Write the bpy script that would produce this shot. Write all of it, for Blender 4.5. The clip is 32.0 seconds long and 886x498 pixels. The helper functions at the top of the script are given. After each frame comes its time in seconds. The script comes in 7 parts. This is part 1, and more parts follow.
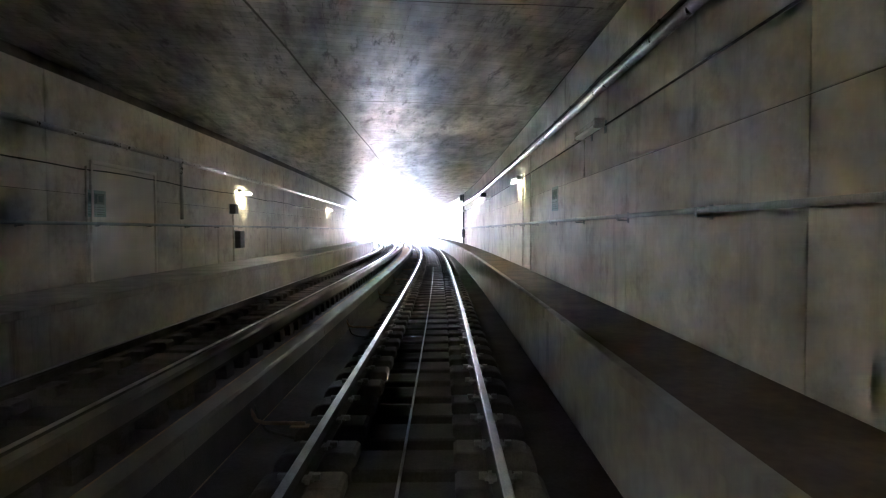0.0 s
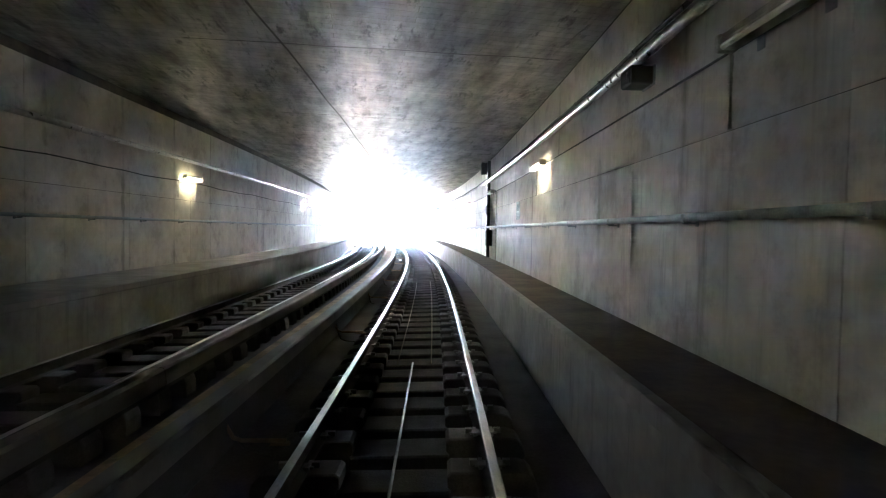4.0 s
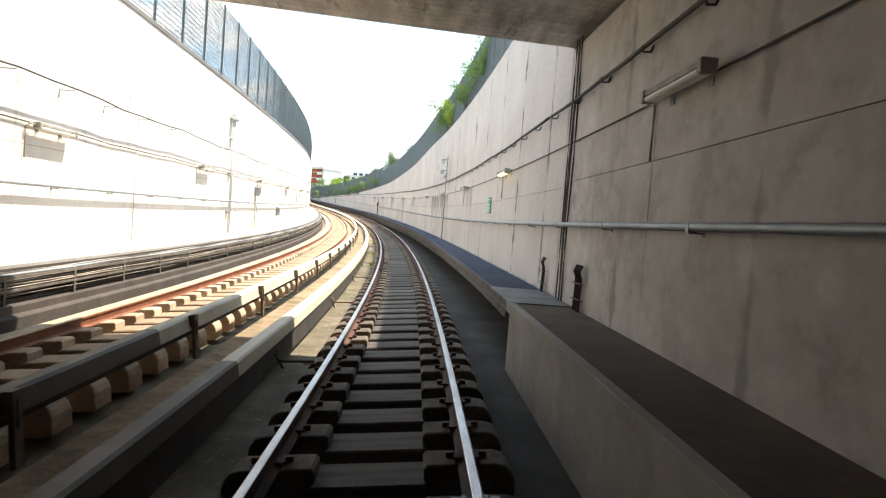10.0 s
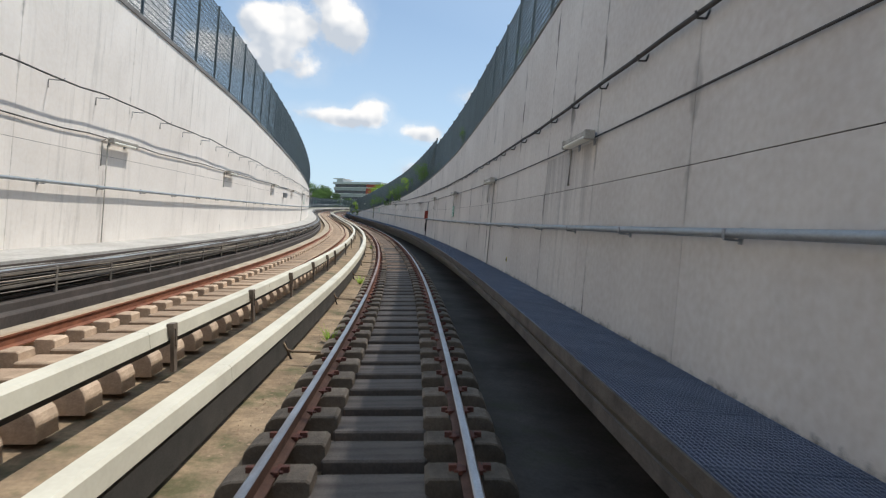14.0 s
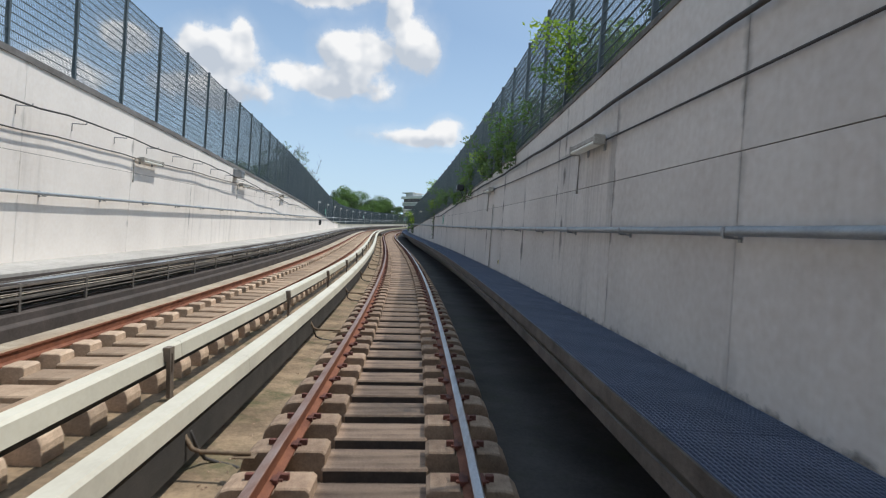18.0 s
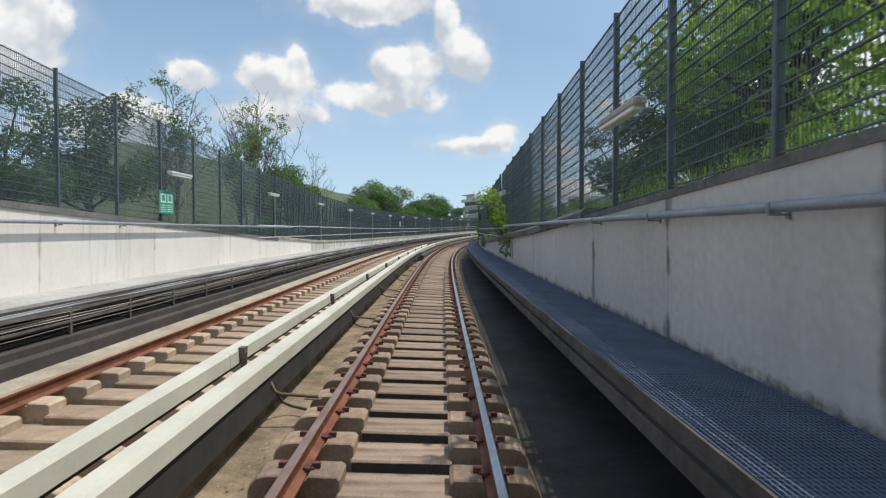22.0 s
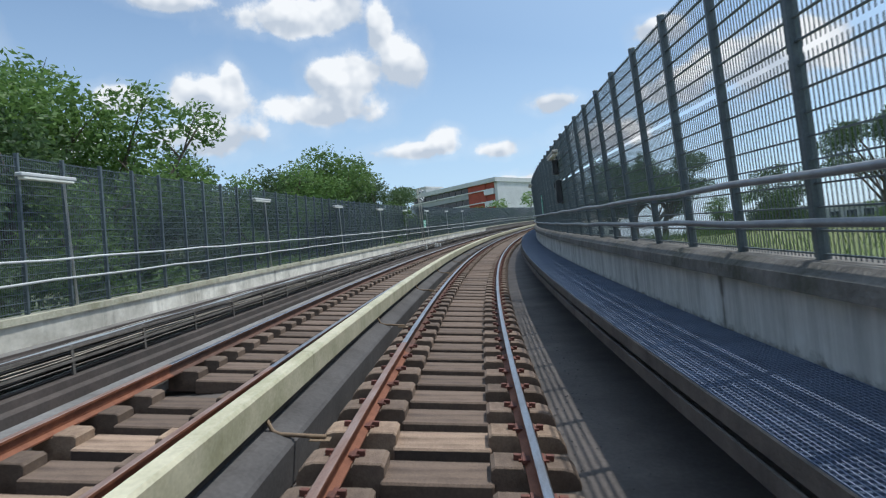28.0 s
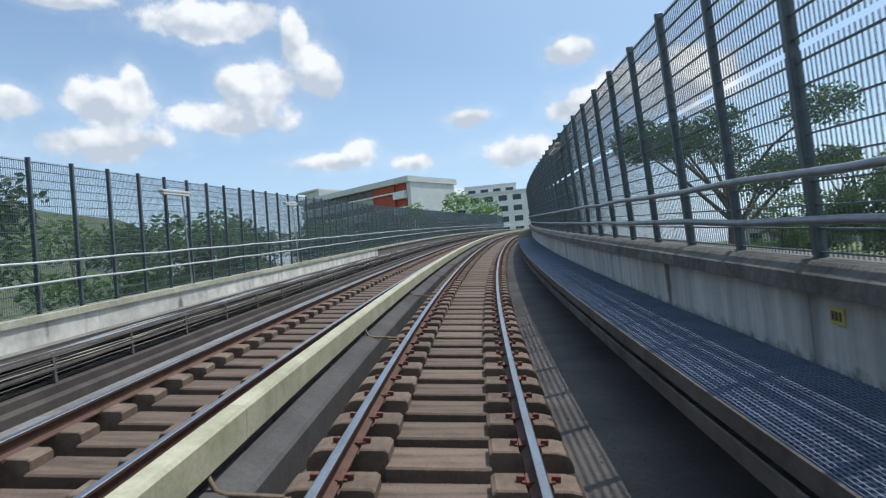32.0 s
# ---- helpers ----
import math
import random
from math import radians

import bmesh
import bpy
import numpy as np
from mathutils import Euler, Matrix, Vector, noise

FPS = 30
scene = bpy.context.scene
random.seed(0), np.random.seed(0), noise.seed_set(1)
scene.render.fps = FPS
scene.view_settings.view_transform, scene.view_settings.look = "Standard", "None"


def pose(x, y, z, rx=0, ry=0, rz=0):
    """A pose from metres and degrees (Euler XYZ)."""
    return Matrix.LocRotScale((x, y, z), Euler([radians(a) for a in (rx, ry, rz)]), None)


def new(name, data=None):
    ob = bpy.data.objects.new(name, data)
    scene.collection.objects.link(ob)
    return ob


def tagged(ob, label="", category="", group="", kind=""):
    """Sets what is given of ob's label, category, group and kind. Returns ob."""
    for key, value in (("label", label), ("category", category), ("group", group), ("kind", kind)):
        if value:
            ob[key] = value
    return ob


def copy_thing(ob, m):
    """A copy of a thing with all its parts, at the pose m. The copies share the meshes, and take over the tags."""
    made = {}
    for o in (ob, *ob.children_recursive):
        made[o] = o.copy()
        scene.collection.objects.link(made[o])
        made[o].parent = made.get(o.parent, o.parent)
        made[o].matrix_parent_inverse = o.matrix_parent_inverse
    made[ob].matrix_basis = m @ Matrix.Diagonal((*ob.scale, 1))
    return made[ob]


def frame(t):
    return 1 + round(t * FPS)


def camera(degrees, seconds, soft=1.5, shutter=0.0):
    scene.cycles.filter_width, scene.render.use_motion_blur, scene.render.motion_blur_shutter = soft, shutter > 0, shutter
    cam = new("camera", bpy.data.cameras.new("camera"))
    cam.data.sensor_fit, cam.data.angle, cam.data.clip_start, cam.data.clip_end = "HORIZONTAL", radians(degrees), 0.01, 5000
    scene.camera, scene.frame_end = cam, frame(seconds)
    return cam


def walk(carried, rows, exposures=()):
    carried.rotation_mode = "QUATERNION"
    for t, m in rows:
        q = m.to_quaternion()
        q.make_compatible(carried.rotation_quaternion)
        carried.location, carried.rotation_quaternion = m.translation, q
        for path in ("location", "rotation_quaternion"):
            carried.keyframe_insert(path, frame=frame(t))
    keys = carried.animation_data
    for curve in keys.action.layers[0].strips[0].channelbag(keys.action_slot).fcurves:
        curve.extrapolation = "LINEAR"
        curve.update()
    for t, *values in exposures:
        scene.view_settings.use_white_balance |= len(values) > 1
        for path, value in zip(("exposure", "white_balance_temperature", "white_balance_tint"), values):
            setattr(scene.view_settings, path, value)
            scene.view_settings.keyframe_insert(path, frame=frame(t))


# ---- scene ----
cam = camera(71.97, 32.0, soft=1.2, shutter=0.06)
# seconds, x, y, z, three turns in degrees
PATH = [
    (0.0, 9.909, 94.629, 1.937, 87.741, 0.233, -8.885),
    (0.5, 10.295, 97.080, 1.919, 87.763, 0.165, -8.871),
    (1.0, 10.702, 99.664, 1.900, 87.789, 0.097, -8.877),
    (1.5, 11.130, 102.408, 1.880, 87.827, -0.018, -8.905),
    (2.0, 11.588, 105.368, 1.857, 87.846, -0.159, -8.917),
    (2.5, 12.048, 108.375, 1.834, 87.807, -0.305, -8.825),
    (3.0, 12.504, 111.395, 1.809, 87.752, -0.483, -8.786),
    (3.5, 12.985, 114.632, 1.782, 87.717, -0.715, -8.734),
    (4.0, 13.501, 118.160, 1.752, 87.718, -0.973, -8.621),
    (4.5, 14.045, 121.948, 1.719, 87.730, -1.237, -8.478),
    (5.0, 14.609, 125.964, 1.683, 87.746, -1.495, -8.336),
    (5.5, 15.184, 130.180, 1.646, 87.765, -1.746, -8.218),
    (6.0, 15.757, 134.565, 1.609, 87.784, -2.026, -8.138),
    (6.5, 16.312, 139.046, 1.572, 87.736, -2.310, -7.871),
    (7.0, 16.851, 143.691, 1.535, 87.718, -2.581, -7.499),
    (7.5, 17.348, 148.336, 1.498, 87.713, -2.901, -6.978),
    (8.0, 17.820, 153.223, 1.460, 87.743, -3.222, -6.436),
    (8.5, 18.238, 158.149, 1.431, 87.798, -3.555, -5.904),
    (9.0, 18.594, 163.038, 1.415, 87.870, -3.881, -5.382),
    (9.5, 18.896, 168.206, 1.412, 87.937, -4.185, -4.582),
    (10.0, 19.123, 173.499, 1.423, 88.006, -4.449, -3.774),
    (10.5, 19.277, 178.958, 1.447, 88.125, -4.725, -3.041),
    (11.0, 19.362, 184.589, 1.486, 88.274, -4.974, -2.346),
    (11.5, 19.378, 190.330, 1.545, 88.465, -5.244, -1.577),
    (12.0, 19.327, 196.054, 1.624, 88.676, -5.225, -0.914),
    (12.5, 19.205, 201.768, 1.723, 88.847, -5.115, -0.221),
    (13.0, 19.003, 207.675, 1.845, 89.091, -5.049, 0.517),
    (13.5, 18.717, 213.643, 1.990, 89.337, -5.049, 1.408),
    (14.0, 18.342, 219.650, 2.151, 89.490, -5.133, 2.261),
    (14.5, 17.875, 225.727, 2.327, 89.670, -5.072, 3.094),
    (15.0, 17.296, 231.966, 2.524, 89.818, -5.025, 4.073),
    (15.5, 16.617, 238.176, 2.735, 90.014, -4.895, 5.060),
    (16.0, 15.826, 244.423, 2.964, 90.187, -4.752, 6.032),
    (16.5, 14.928, 250.698, 3.201, 90.321, -4.574, 6.956),
    (17.0, 13.932, 256.996, 3.443, 90.415, -4.319, 7.802),
    (17.5, 12.846, 263.309, 3.692, 90.487, -4.100, 8.584),
    (18.0, 11.666, 269.630, 3.949, 90.531, -3.963, 9.438),
    (18.5, 10.393, 275.935, 4.211, 90.572, -3.868, 10.436),
    (19.0, 9.045, 282.167, 4.477, 90.617, -3.570, 11.403),
    (19.5, 7.627, 288.346, 4.745, 90.606, -3.057, 12.226),
    (20.0, 6.128, 294.534, 5.020, 90.692, -2.520, 13.027),
    (20.5, 4.571, 300.677, 5.299, 90.795, -2.021, 13.762),
    (21.0, 2.958, 306.818, 5.584, 90.896, -1.507, 14.435),
    (21.5, 1.294, 312.997, 5.874, 90.945, -0.778, 15.026),
    (22.0, -0.365, 319.048, 6.162, 91.002, -0.013, 15.436),
    (22.5, -2.008, 324.983, 6.449, 91.056, 0.654, 15.805),
    (23.0, -3.636, 330.850, 6.736, 91.095, 1.212, 16.065),
    (23.5, -5.255, 336.720, 7.026, 91.084, 1.725, 16.099),
    (24.0, -6.864, 342.623, 7.319, 91.104, 2.107, 16.118),
    (24.5, -8.457, 348.614, 7.616, 91.115, 2.567, 15.806),
    (25.0, -9.977, 354.537, 7.912, 91.098, 3.068, 15.339),
    (25.5, -11.411, 360.390, 8.204, 91.083, 3.561, 14.801),
    (26.0, -12.749, 366.166, 8.498, 91.094, 4.019, 14.217),
    (26.5, -13.987, 371.860, 8.794, 91.132, 4.320, 13.576),
    (27.0, -15.120, 377.468, 9.091, 91.181, 4.617, 12.827),
    (27.5, -16.144, 382.992, 9.388, 91.221, 4.922, 12.036),
    (28.0, -17.067, 388.506, 9.689, 91.278, 5.242, 11.158),
    (28.5, -17.926, 394.306, 10.010, 91.335, 5.537, 10.133),
    (29.0, -18.709, 400.347, 10.352, 91.377, 5.592, 9.120),
    (29.5, -19.376, 406.351, 10.696, 91.427, 5.605, 8.149),
    (30.0, -19.931, 412.306, 11.043, 91.513, 5.654, 7.222),
    (30.5, -20.376, 418.164, 11.390, 91.581, 5.753, 6.244),
    (31.0, -20.724, 424.047, 11.743, 91.624, 5.858, 5.302),
    (31.5, -20.987, 430.132, 12.117, 91.634, 5.694, 4.272),
    (32.0, -21.146, 436.111, 12.490, 91.713, 5.480, 3.267)
]
EXPOSURES = [(0.0, 8.72, 5450, 15), (1.0, 8.75, 5400, 14), (3.5, 7.95, 5500, 10), (5.5, 7.33, 5900, 8), (6.0, 7.08, 5950, 8), (6.5, 6.6, 6000, 8), (7.0, 5.93, 6050, 9), (8.0, 4.65, 6400, 8), (8.5, 3.8, 6600, 10), (9.0, 2.85, 6700, 10), (9.5, 2.0, 7000, 10), (10.0, 1.25, 7300, 10), (10.5, 0.48, 6900, 10), (11.0, -0.05, 6550, 10), (13.0, -0.2, 6450, 10), (15.5, -0.25, 6400, 10), (18.0, -0.32, 6330, 10), (24.0, -0.32, 6450, 9), (26.0, -0.42, 6200, 9), (27.0, -0.38, 6080, 9), (28.5, -0.28, 6080, 9), (32.0, -0.26, 6080, 9)]
walk(cam, [(r[0], pose(*r[1:])) for r in PATH], EXPOSURES)

# ---- the line of the track: curvature, slope, cant along the way ----
KNOT0, KSTEP, CSTEP = -60.0, 15.0, 30.0
KAPPA = [-2.92, -2.56, -2.2, -1.82, -1.39, -0.87, -0.2, 0.5, 0.7, 1.45, 2.16, 2.9, 2.35, 2.19, 2.34, 2.54, 2.7, 2.19, 2.32, 2.05, 1.5, 0.75, 0.0, -0.91, -1.88, -2.51, -3.19, -3.0, -2.87, -2.79, -3.09, -2.0, -1.6, -1.6, -2.0, -2.4, -2.5, -2.5, -2.5, -2.5, -2.5]
SLOPE = [1.55, 0.61, -0.22, -0.67, -0.9, -0.82, 0.54, 2.31, 3.55, 4.04, 4.45, 4.77, 4.9, 5.41, 5.89, 6.4, 6.62, 6.01, 5.05, 4.08, 3.32, 2.8]
CANT = [3.45, 2.52, 1.51, 0.26, -1.56, -3.83, -5.11, -5.12, -4.54, -3.43, -1.01, 1.96, 4.21, 5.73, 6.11, 5.28, 4.5, 4.0, 4.0, 4.0, 4.0, 4.0]
SG = np.arange(-60.0, 560.0, 1.0)
_k = np.interp(SG, KNOT0 + KSTEP * np.arange(len(KAPPA)), KAPPA) / 1000
TH = np.concatenate([[0], np.cumsum((_k[1:] + _k[:-1]) / 2)])
_m = (TH[1:] + TH[:-1]) / 2
LX = np.concatenate([[0], np.cumsum(-np.sin(_m))])
LY = np.concatenate([[0], np.cumsum(np.cos(_m))])
_g = np.interp(SG, KNOT0 + CSTEP * np.arange(len(SLOPE)), SLOPE) / 100
LZ = np.concatenate([[0], np.cumsum((_g[1:] + _g[:-1]) / 2)])


def heading(s):
    return float(np.interp(s, SG, TH))


def level(s):
    return float(np.interp(s, SG, LZ))


def cant_at(s):
    return radians(float(np.interp(s, KNOT0 + CSTEP * np.arange(len(CANT)), CANT)))


def at(s, l, z=0.0):
    """A place s metres along the line, l metres to its right, z above the rails."""
    a = heading(s)
    e = max(0.0, s - SG[-1]) + min(0.0, s - SG[0])
    return Vector((float(np.interp(s, SG, LX)) + l * math.cos(a) - e * math.sin(a), float(np.interp(s, SG, LY)) + l * math.sin(a) + e * math.cos(a), level(s) + z))


def near_mid(s):
    return 0.0, 0.0


def far_mid(s):
    """Where the middle of the other track lies, across and in height."""
    return float(np.interp(s, [200, 230, 298, 340, 365], [-3.9, -3.76, -3.46, -3.40, -3.42])), float(np.interp(s, [200, 230, 275, 300, 365], [0.0, -0.05, -0.07, 0.0, 0.03]))


def far_cover_mid(s):
    """Other track's conductor rail, raised to fit the camera's view where both close up."""
    cl, cz = far_mid(s)
    w = float(np.interp(s, [235, 272], [0.0, 1.0]))
    up = -cl * math.sin(cant_at(s))
    return cl + float(np.interp(s, [235, 275, 300], [0.0, -0.04, -0.02])), cz + w * (up - cz)


def canted(s, l, z, mid):
    """A place on the tilted bed of a track, l to the right of its middle."""
    c = cant_at(s)
    cl, cz = mid(s)
    return at(s, cl + l * math.cos(c) + z * math.sin(c), cz + z * math.cos(c) - l * math.sin(c))


def frame_at(s, l=0.0, z=0.0, mid=None):
    """A turned pose: x to the right, y along the line, z up, tilted with the bed if a track is given."""
    m = Matrix.Rotation(heading(s), 4, "Z") @ Matrix.Rotation(math.atan((level(s + 1) - level(s - 1)) / 2), 4, "X")
    if mid is None:
        return Matrix.Translation(at(s, l, z)) @ m
    return Matrix.Translation(canted(s, l, z, mid)) @ m @ Matrix.Rotation(cant_at(s), 4, "Y")


# ---- world, sun ----
SUN_WAY = Vector((0.93, 0.42, 2.3)).normalized()
sun = new("sun", bpy.data.lights.new("sun", "SUN"))
sun.data.energy, sun.data.angle, sun.data.color = 4.5, radians(0.6), (1.0, 0.955, 0.88)
sun.rotation_euler = SUN_WAY.to_track_quat("Z", "Y").to_euler()

world = bpy.data.worlds.new("sky")
scene.world = world
world.use_nodes = True


def build_sky():
    t = world.node_tree
    t.nodes.clear()
    N, K = t.nodes.new, t.links.new
    out, bg = N("ShaderNodeOutputWorld"), N("ShaderNodeBackground")
    sky = N("ShaderNodeTexSky")
    sky.sky_type, sky.sun_disc = "NISHITA", False
    sky.sun_elevation = math.asin(SUN_WAY.z)
    sky.sun_rotation = math.atan2(SUN_WAY.x, SUN_WAY.y)
    sky.air_density, sky.dust_density, sky.ozone_density = 1.0, 0.7, 1.6
    co = N("ShaderNodeTexCoord")

    def mth(op, a, b=0.0, c=0.0, clamp=False):
        n = N("ShaderNodeMath")
        n.operation, n.use_clamp = op, clamp
        for i, v in enumerate((a, b, c)):
            if hasattr(v, "is_output"):
                K(v, n.inputs[i])
            else:
                n.inputs[i].default_value = v
        return n.outputs[0]
    sep = N("ShaderNodeSeparateXYZ")
    K(co.outputs["Generated"], sep.inputs[0])
    x, y, z = sep.outputs
    az = mth("MULTIPLY", mth("ARCTAN2", mth("MULTIPLY", x, -1.0), y), 57.296)
    el = mth("MULTIPLY", mth("ARCSINE", z), 57.296)
    noise_a = N("ShaderNodeTexNoise")
    noise_a.inputs["Scale"].default_value, noise_a.inputs["Detail"].default_value, noise_a.inputs["Roughness"].default_value = 17.0, 9.0, 0.56
    K(co.outputs["Generated"], noise_a.inputs["Vector"])
    puff = mth("MULTIPLY", mth("SUBTRACT", noise_a.outputs["Fac"], 0.5), 1.9)
    # the same billows a little way towards the sun: the difference models their lit side
    off = N("ShaderNodeVectorMath")
    off.operation = "ADD"
    off.inputs[1].default_value = (SUN_WAY.x * 0.022, SUN_WAY.y * 0.022, SUN_WAY.z * 0.022)
    K(co.outputs["Generated"], off.inputs[0])
    noise_b, noise_c = N("ShaderNodeTexNoise"), N("ShaderNodeTexNoise")
    for nz, where in ((noise_b, off.outputs[0]), (noise_c, co.outputs["Generated"])):
        nz.inputs["Scale"].default_value, nz.inputs["Detail"].default_value, nz.inputs["Roughness"].default_value = 13.0, 3.0, 0.5
        K(where, nz.inputs["Vector"])
    lit = mth("SUBTRACT", noise_c.outputs["Fac"], noise_b.outputs["Fac"])
    cover = tilt = None
    for a, e, ra, re in CLOUDS:
        u = mth("DIVIDE", mth("SUBTRACT", az, a), ra)
        v = mth("DIVIDE", mth("SUBTRACT", el, e), re)
        d = mth("SQRT", mth("ADD", mth("MULTIPLY", u, u), mth("MULTIPLY", v, v)))
        one = mth("SUBTRACT", 1.0, d)
        cover = one if cover is None else mth("SMOOTH_MAX", cover, one, 0.5)
        base = mth("MULTIPLY", v, mth("ADD", one, 0.30, clamp=True))
        tilt = base if tilt is None else mth("ADD", tilt, base)
    # loose fields of cloud all round
    wide = N("ShaderNodeTexNoise")
    wide.inputs["Scale"].default_value, wide.inputs["Detail"].default_value = 2.6, 3.0
    K(co.outputs["Generated"], wide.inputs["Vector"])
    far = mth("MULTIPLY", mth("SUBTRACT", wide.outputs["Fac"], 0.60), 5.0)
    side = mth("SUBTRACT", mth("DIVIDE", mth("ABSOLUTE", mth("SUBTRACT", az, 10.0)), 25.0), 1.6, clamp=True)
    far = mth("SUBTRACT", mth("MULTIPLY", mth("ADD", far, 2.0), side), 2.0)
    cover = mth("MAXIMUM", cover, far)
    dens = mth("MULTIPLY", mth("ADD", mth("ADD", cover, puff), 0.08), 3.0, clamp=True)
    thin = mth("MULTIPLY", mth("ADD", mth("ADD", cover, mth("MULTIPLY", puff, 0.9)), 0.60), 0.5, clamp=True)
    dens = mth("MAXIMUM", dens, mth("MULTIPLY", thin, 0.55))
    core = mth("ADD", mth("MULTIPLY", lit, 4.6), mth("ADD", 0.50, mth("MULTIPLY", tilt, 1.1)), clamp=True)
    haze = mth("MULTIPLY", mth("POWER", mth("SUBTRACT", 1.0, mth("DIVIDE", el, 34.0, clamp=True), clamp=True), 1.5), 0.78)
    # white glare of the air towards the sun
    dotn = N("ShaderNodeVectorMath")
    dotn.operation = "DOT_PRODUCT"
    dotn.inputs[1].default_value = SUN_WAY
    K(co.outputs["Generated"], dotn.inputs[0])
    glare = mth("MULTIPLY", mth("SUBTRACT", dotn.outputs["Value"], 0.30), 1.6, clamp=True)
    haze = mth("MAXIMUM", haze, glare)
    veil = N("ShaderNodeMixRGB")
    veil.inputs[2].default_value = (HAZE * 0.67, HAZE * 0.87, HAZE * 1.09, 1)
    K(haze, veil.inputs[0])
    lift = N("ShaderNodeMixRGB")
    lift.blend_type = "MULTIPLY"
    lift.inputs[0].default_value = 1.0
    lift.inputs[2].default_value = (1.20, 1.22, 1.16, 1)
    K(sky.outputs[0], lift.inputs[1])
    K(lift.outputs[0], veil.inputs[1])
    shade = N("ShaderNodeMixRGB")
    shade.inputs[1].default_value = (CLOUD * 0.70, CLOUD * 0.76, CLOUD * 0.84, 1)
    shade.inputs[2].default_value = (CLOUD * 1.18, CLOUD * 1.17, CLOUD * 1.15, 1)
    K(core, shade.inputs[0])
    mix = N("ShaderNodeMixRGB")
    K(dens, mix.inputs[0])
    K(veil.outputs[0], mix.inputs[1])
    K(shade.outputs[0], mix.inputs[2])
    K(mix.outputs[0], bg.inputs[0])
    bg.inputs[1].default_value = 0.15
    K(bg.outputs[0], out.inputs[0])


CLOUD, HAZE = 6.6, 6.9
# heading, height, half width, half height in degrees
CLOUDS = [(22.2, 22.7, 6.6, 1.7), (13.6, 18.6, 2.4, 2.8), (12.3, 18.6, 1.3, 2.0), (15.2, 21.6, 1.3, 2.4), (17.6, 17.2, 3.0, 2.4), (20.6, 17.4, 2.0, 2.0), (20.6, 14.8, 5.6, 1.5), (30.6, 16.0, 3.2, 2.2), (29.0, 17.8, 1.4, 1.8), (32.6, 16.4, 1.8, 1.6), (31.0, 12.8, 5.4, 1.6), (37.9, 15.6, 2.4, 1.3), (12.9, 10.6, 4.2, 0.9), (10.2, 11.2, 1.7, 1.2), (5.3, 10.0, 2.2, 0.9), (-0.7, 13.6, 2.5, 0.9),
          (-10.5, 18.1, 2.6, 1.2), (-5.2, 10.0, 4.6, 1.6), (-10.8, 13.2, 3.0, 1.8), (33.4, 23.6, 4.2, 0.9), (50.0, 17.5, 3.4, 4.4), (44.0, 11.0, 6.0, 2.4), (-19.0, 14.0, 6.0, 3.0), (3.0, 6.6, 3.0, 1.0)]
build_sky()


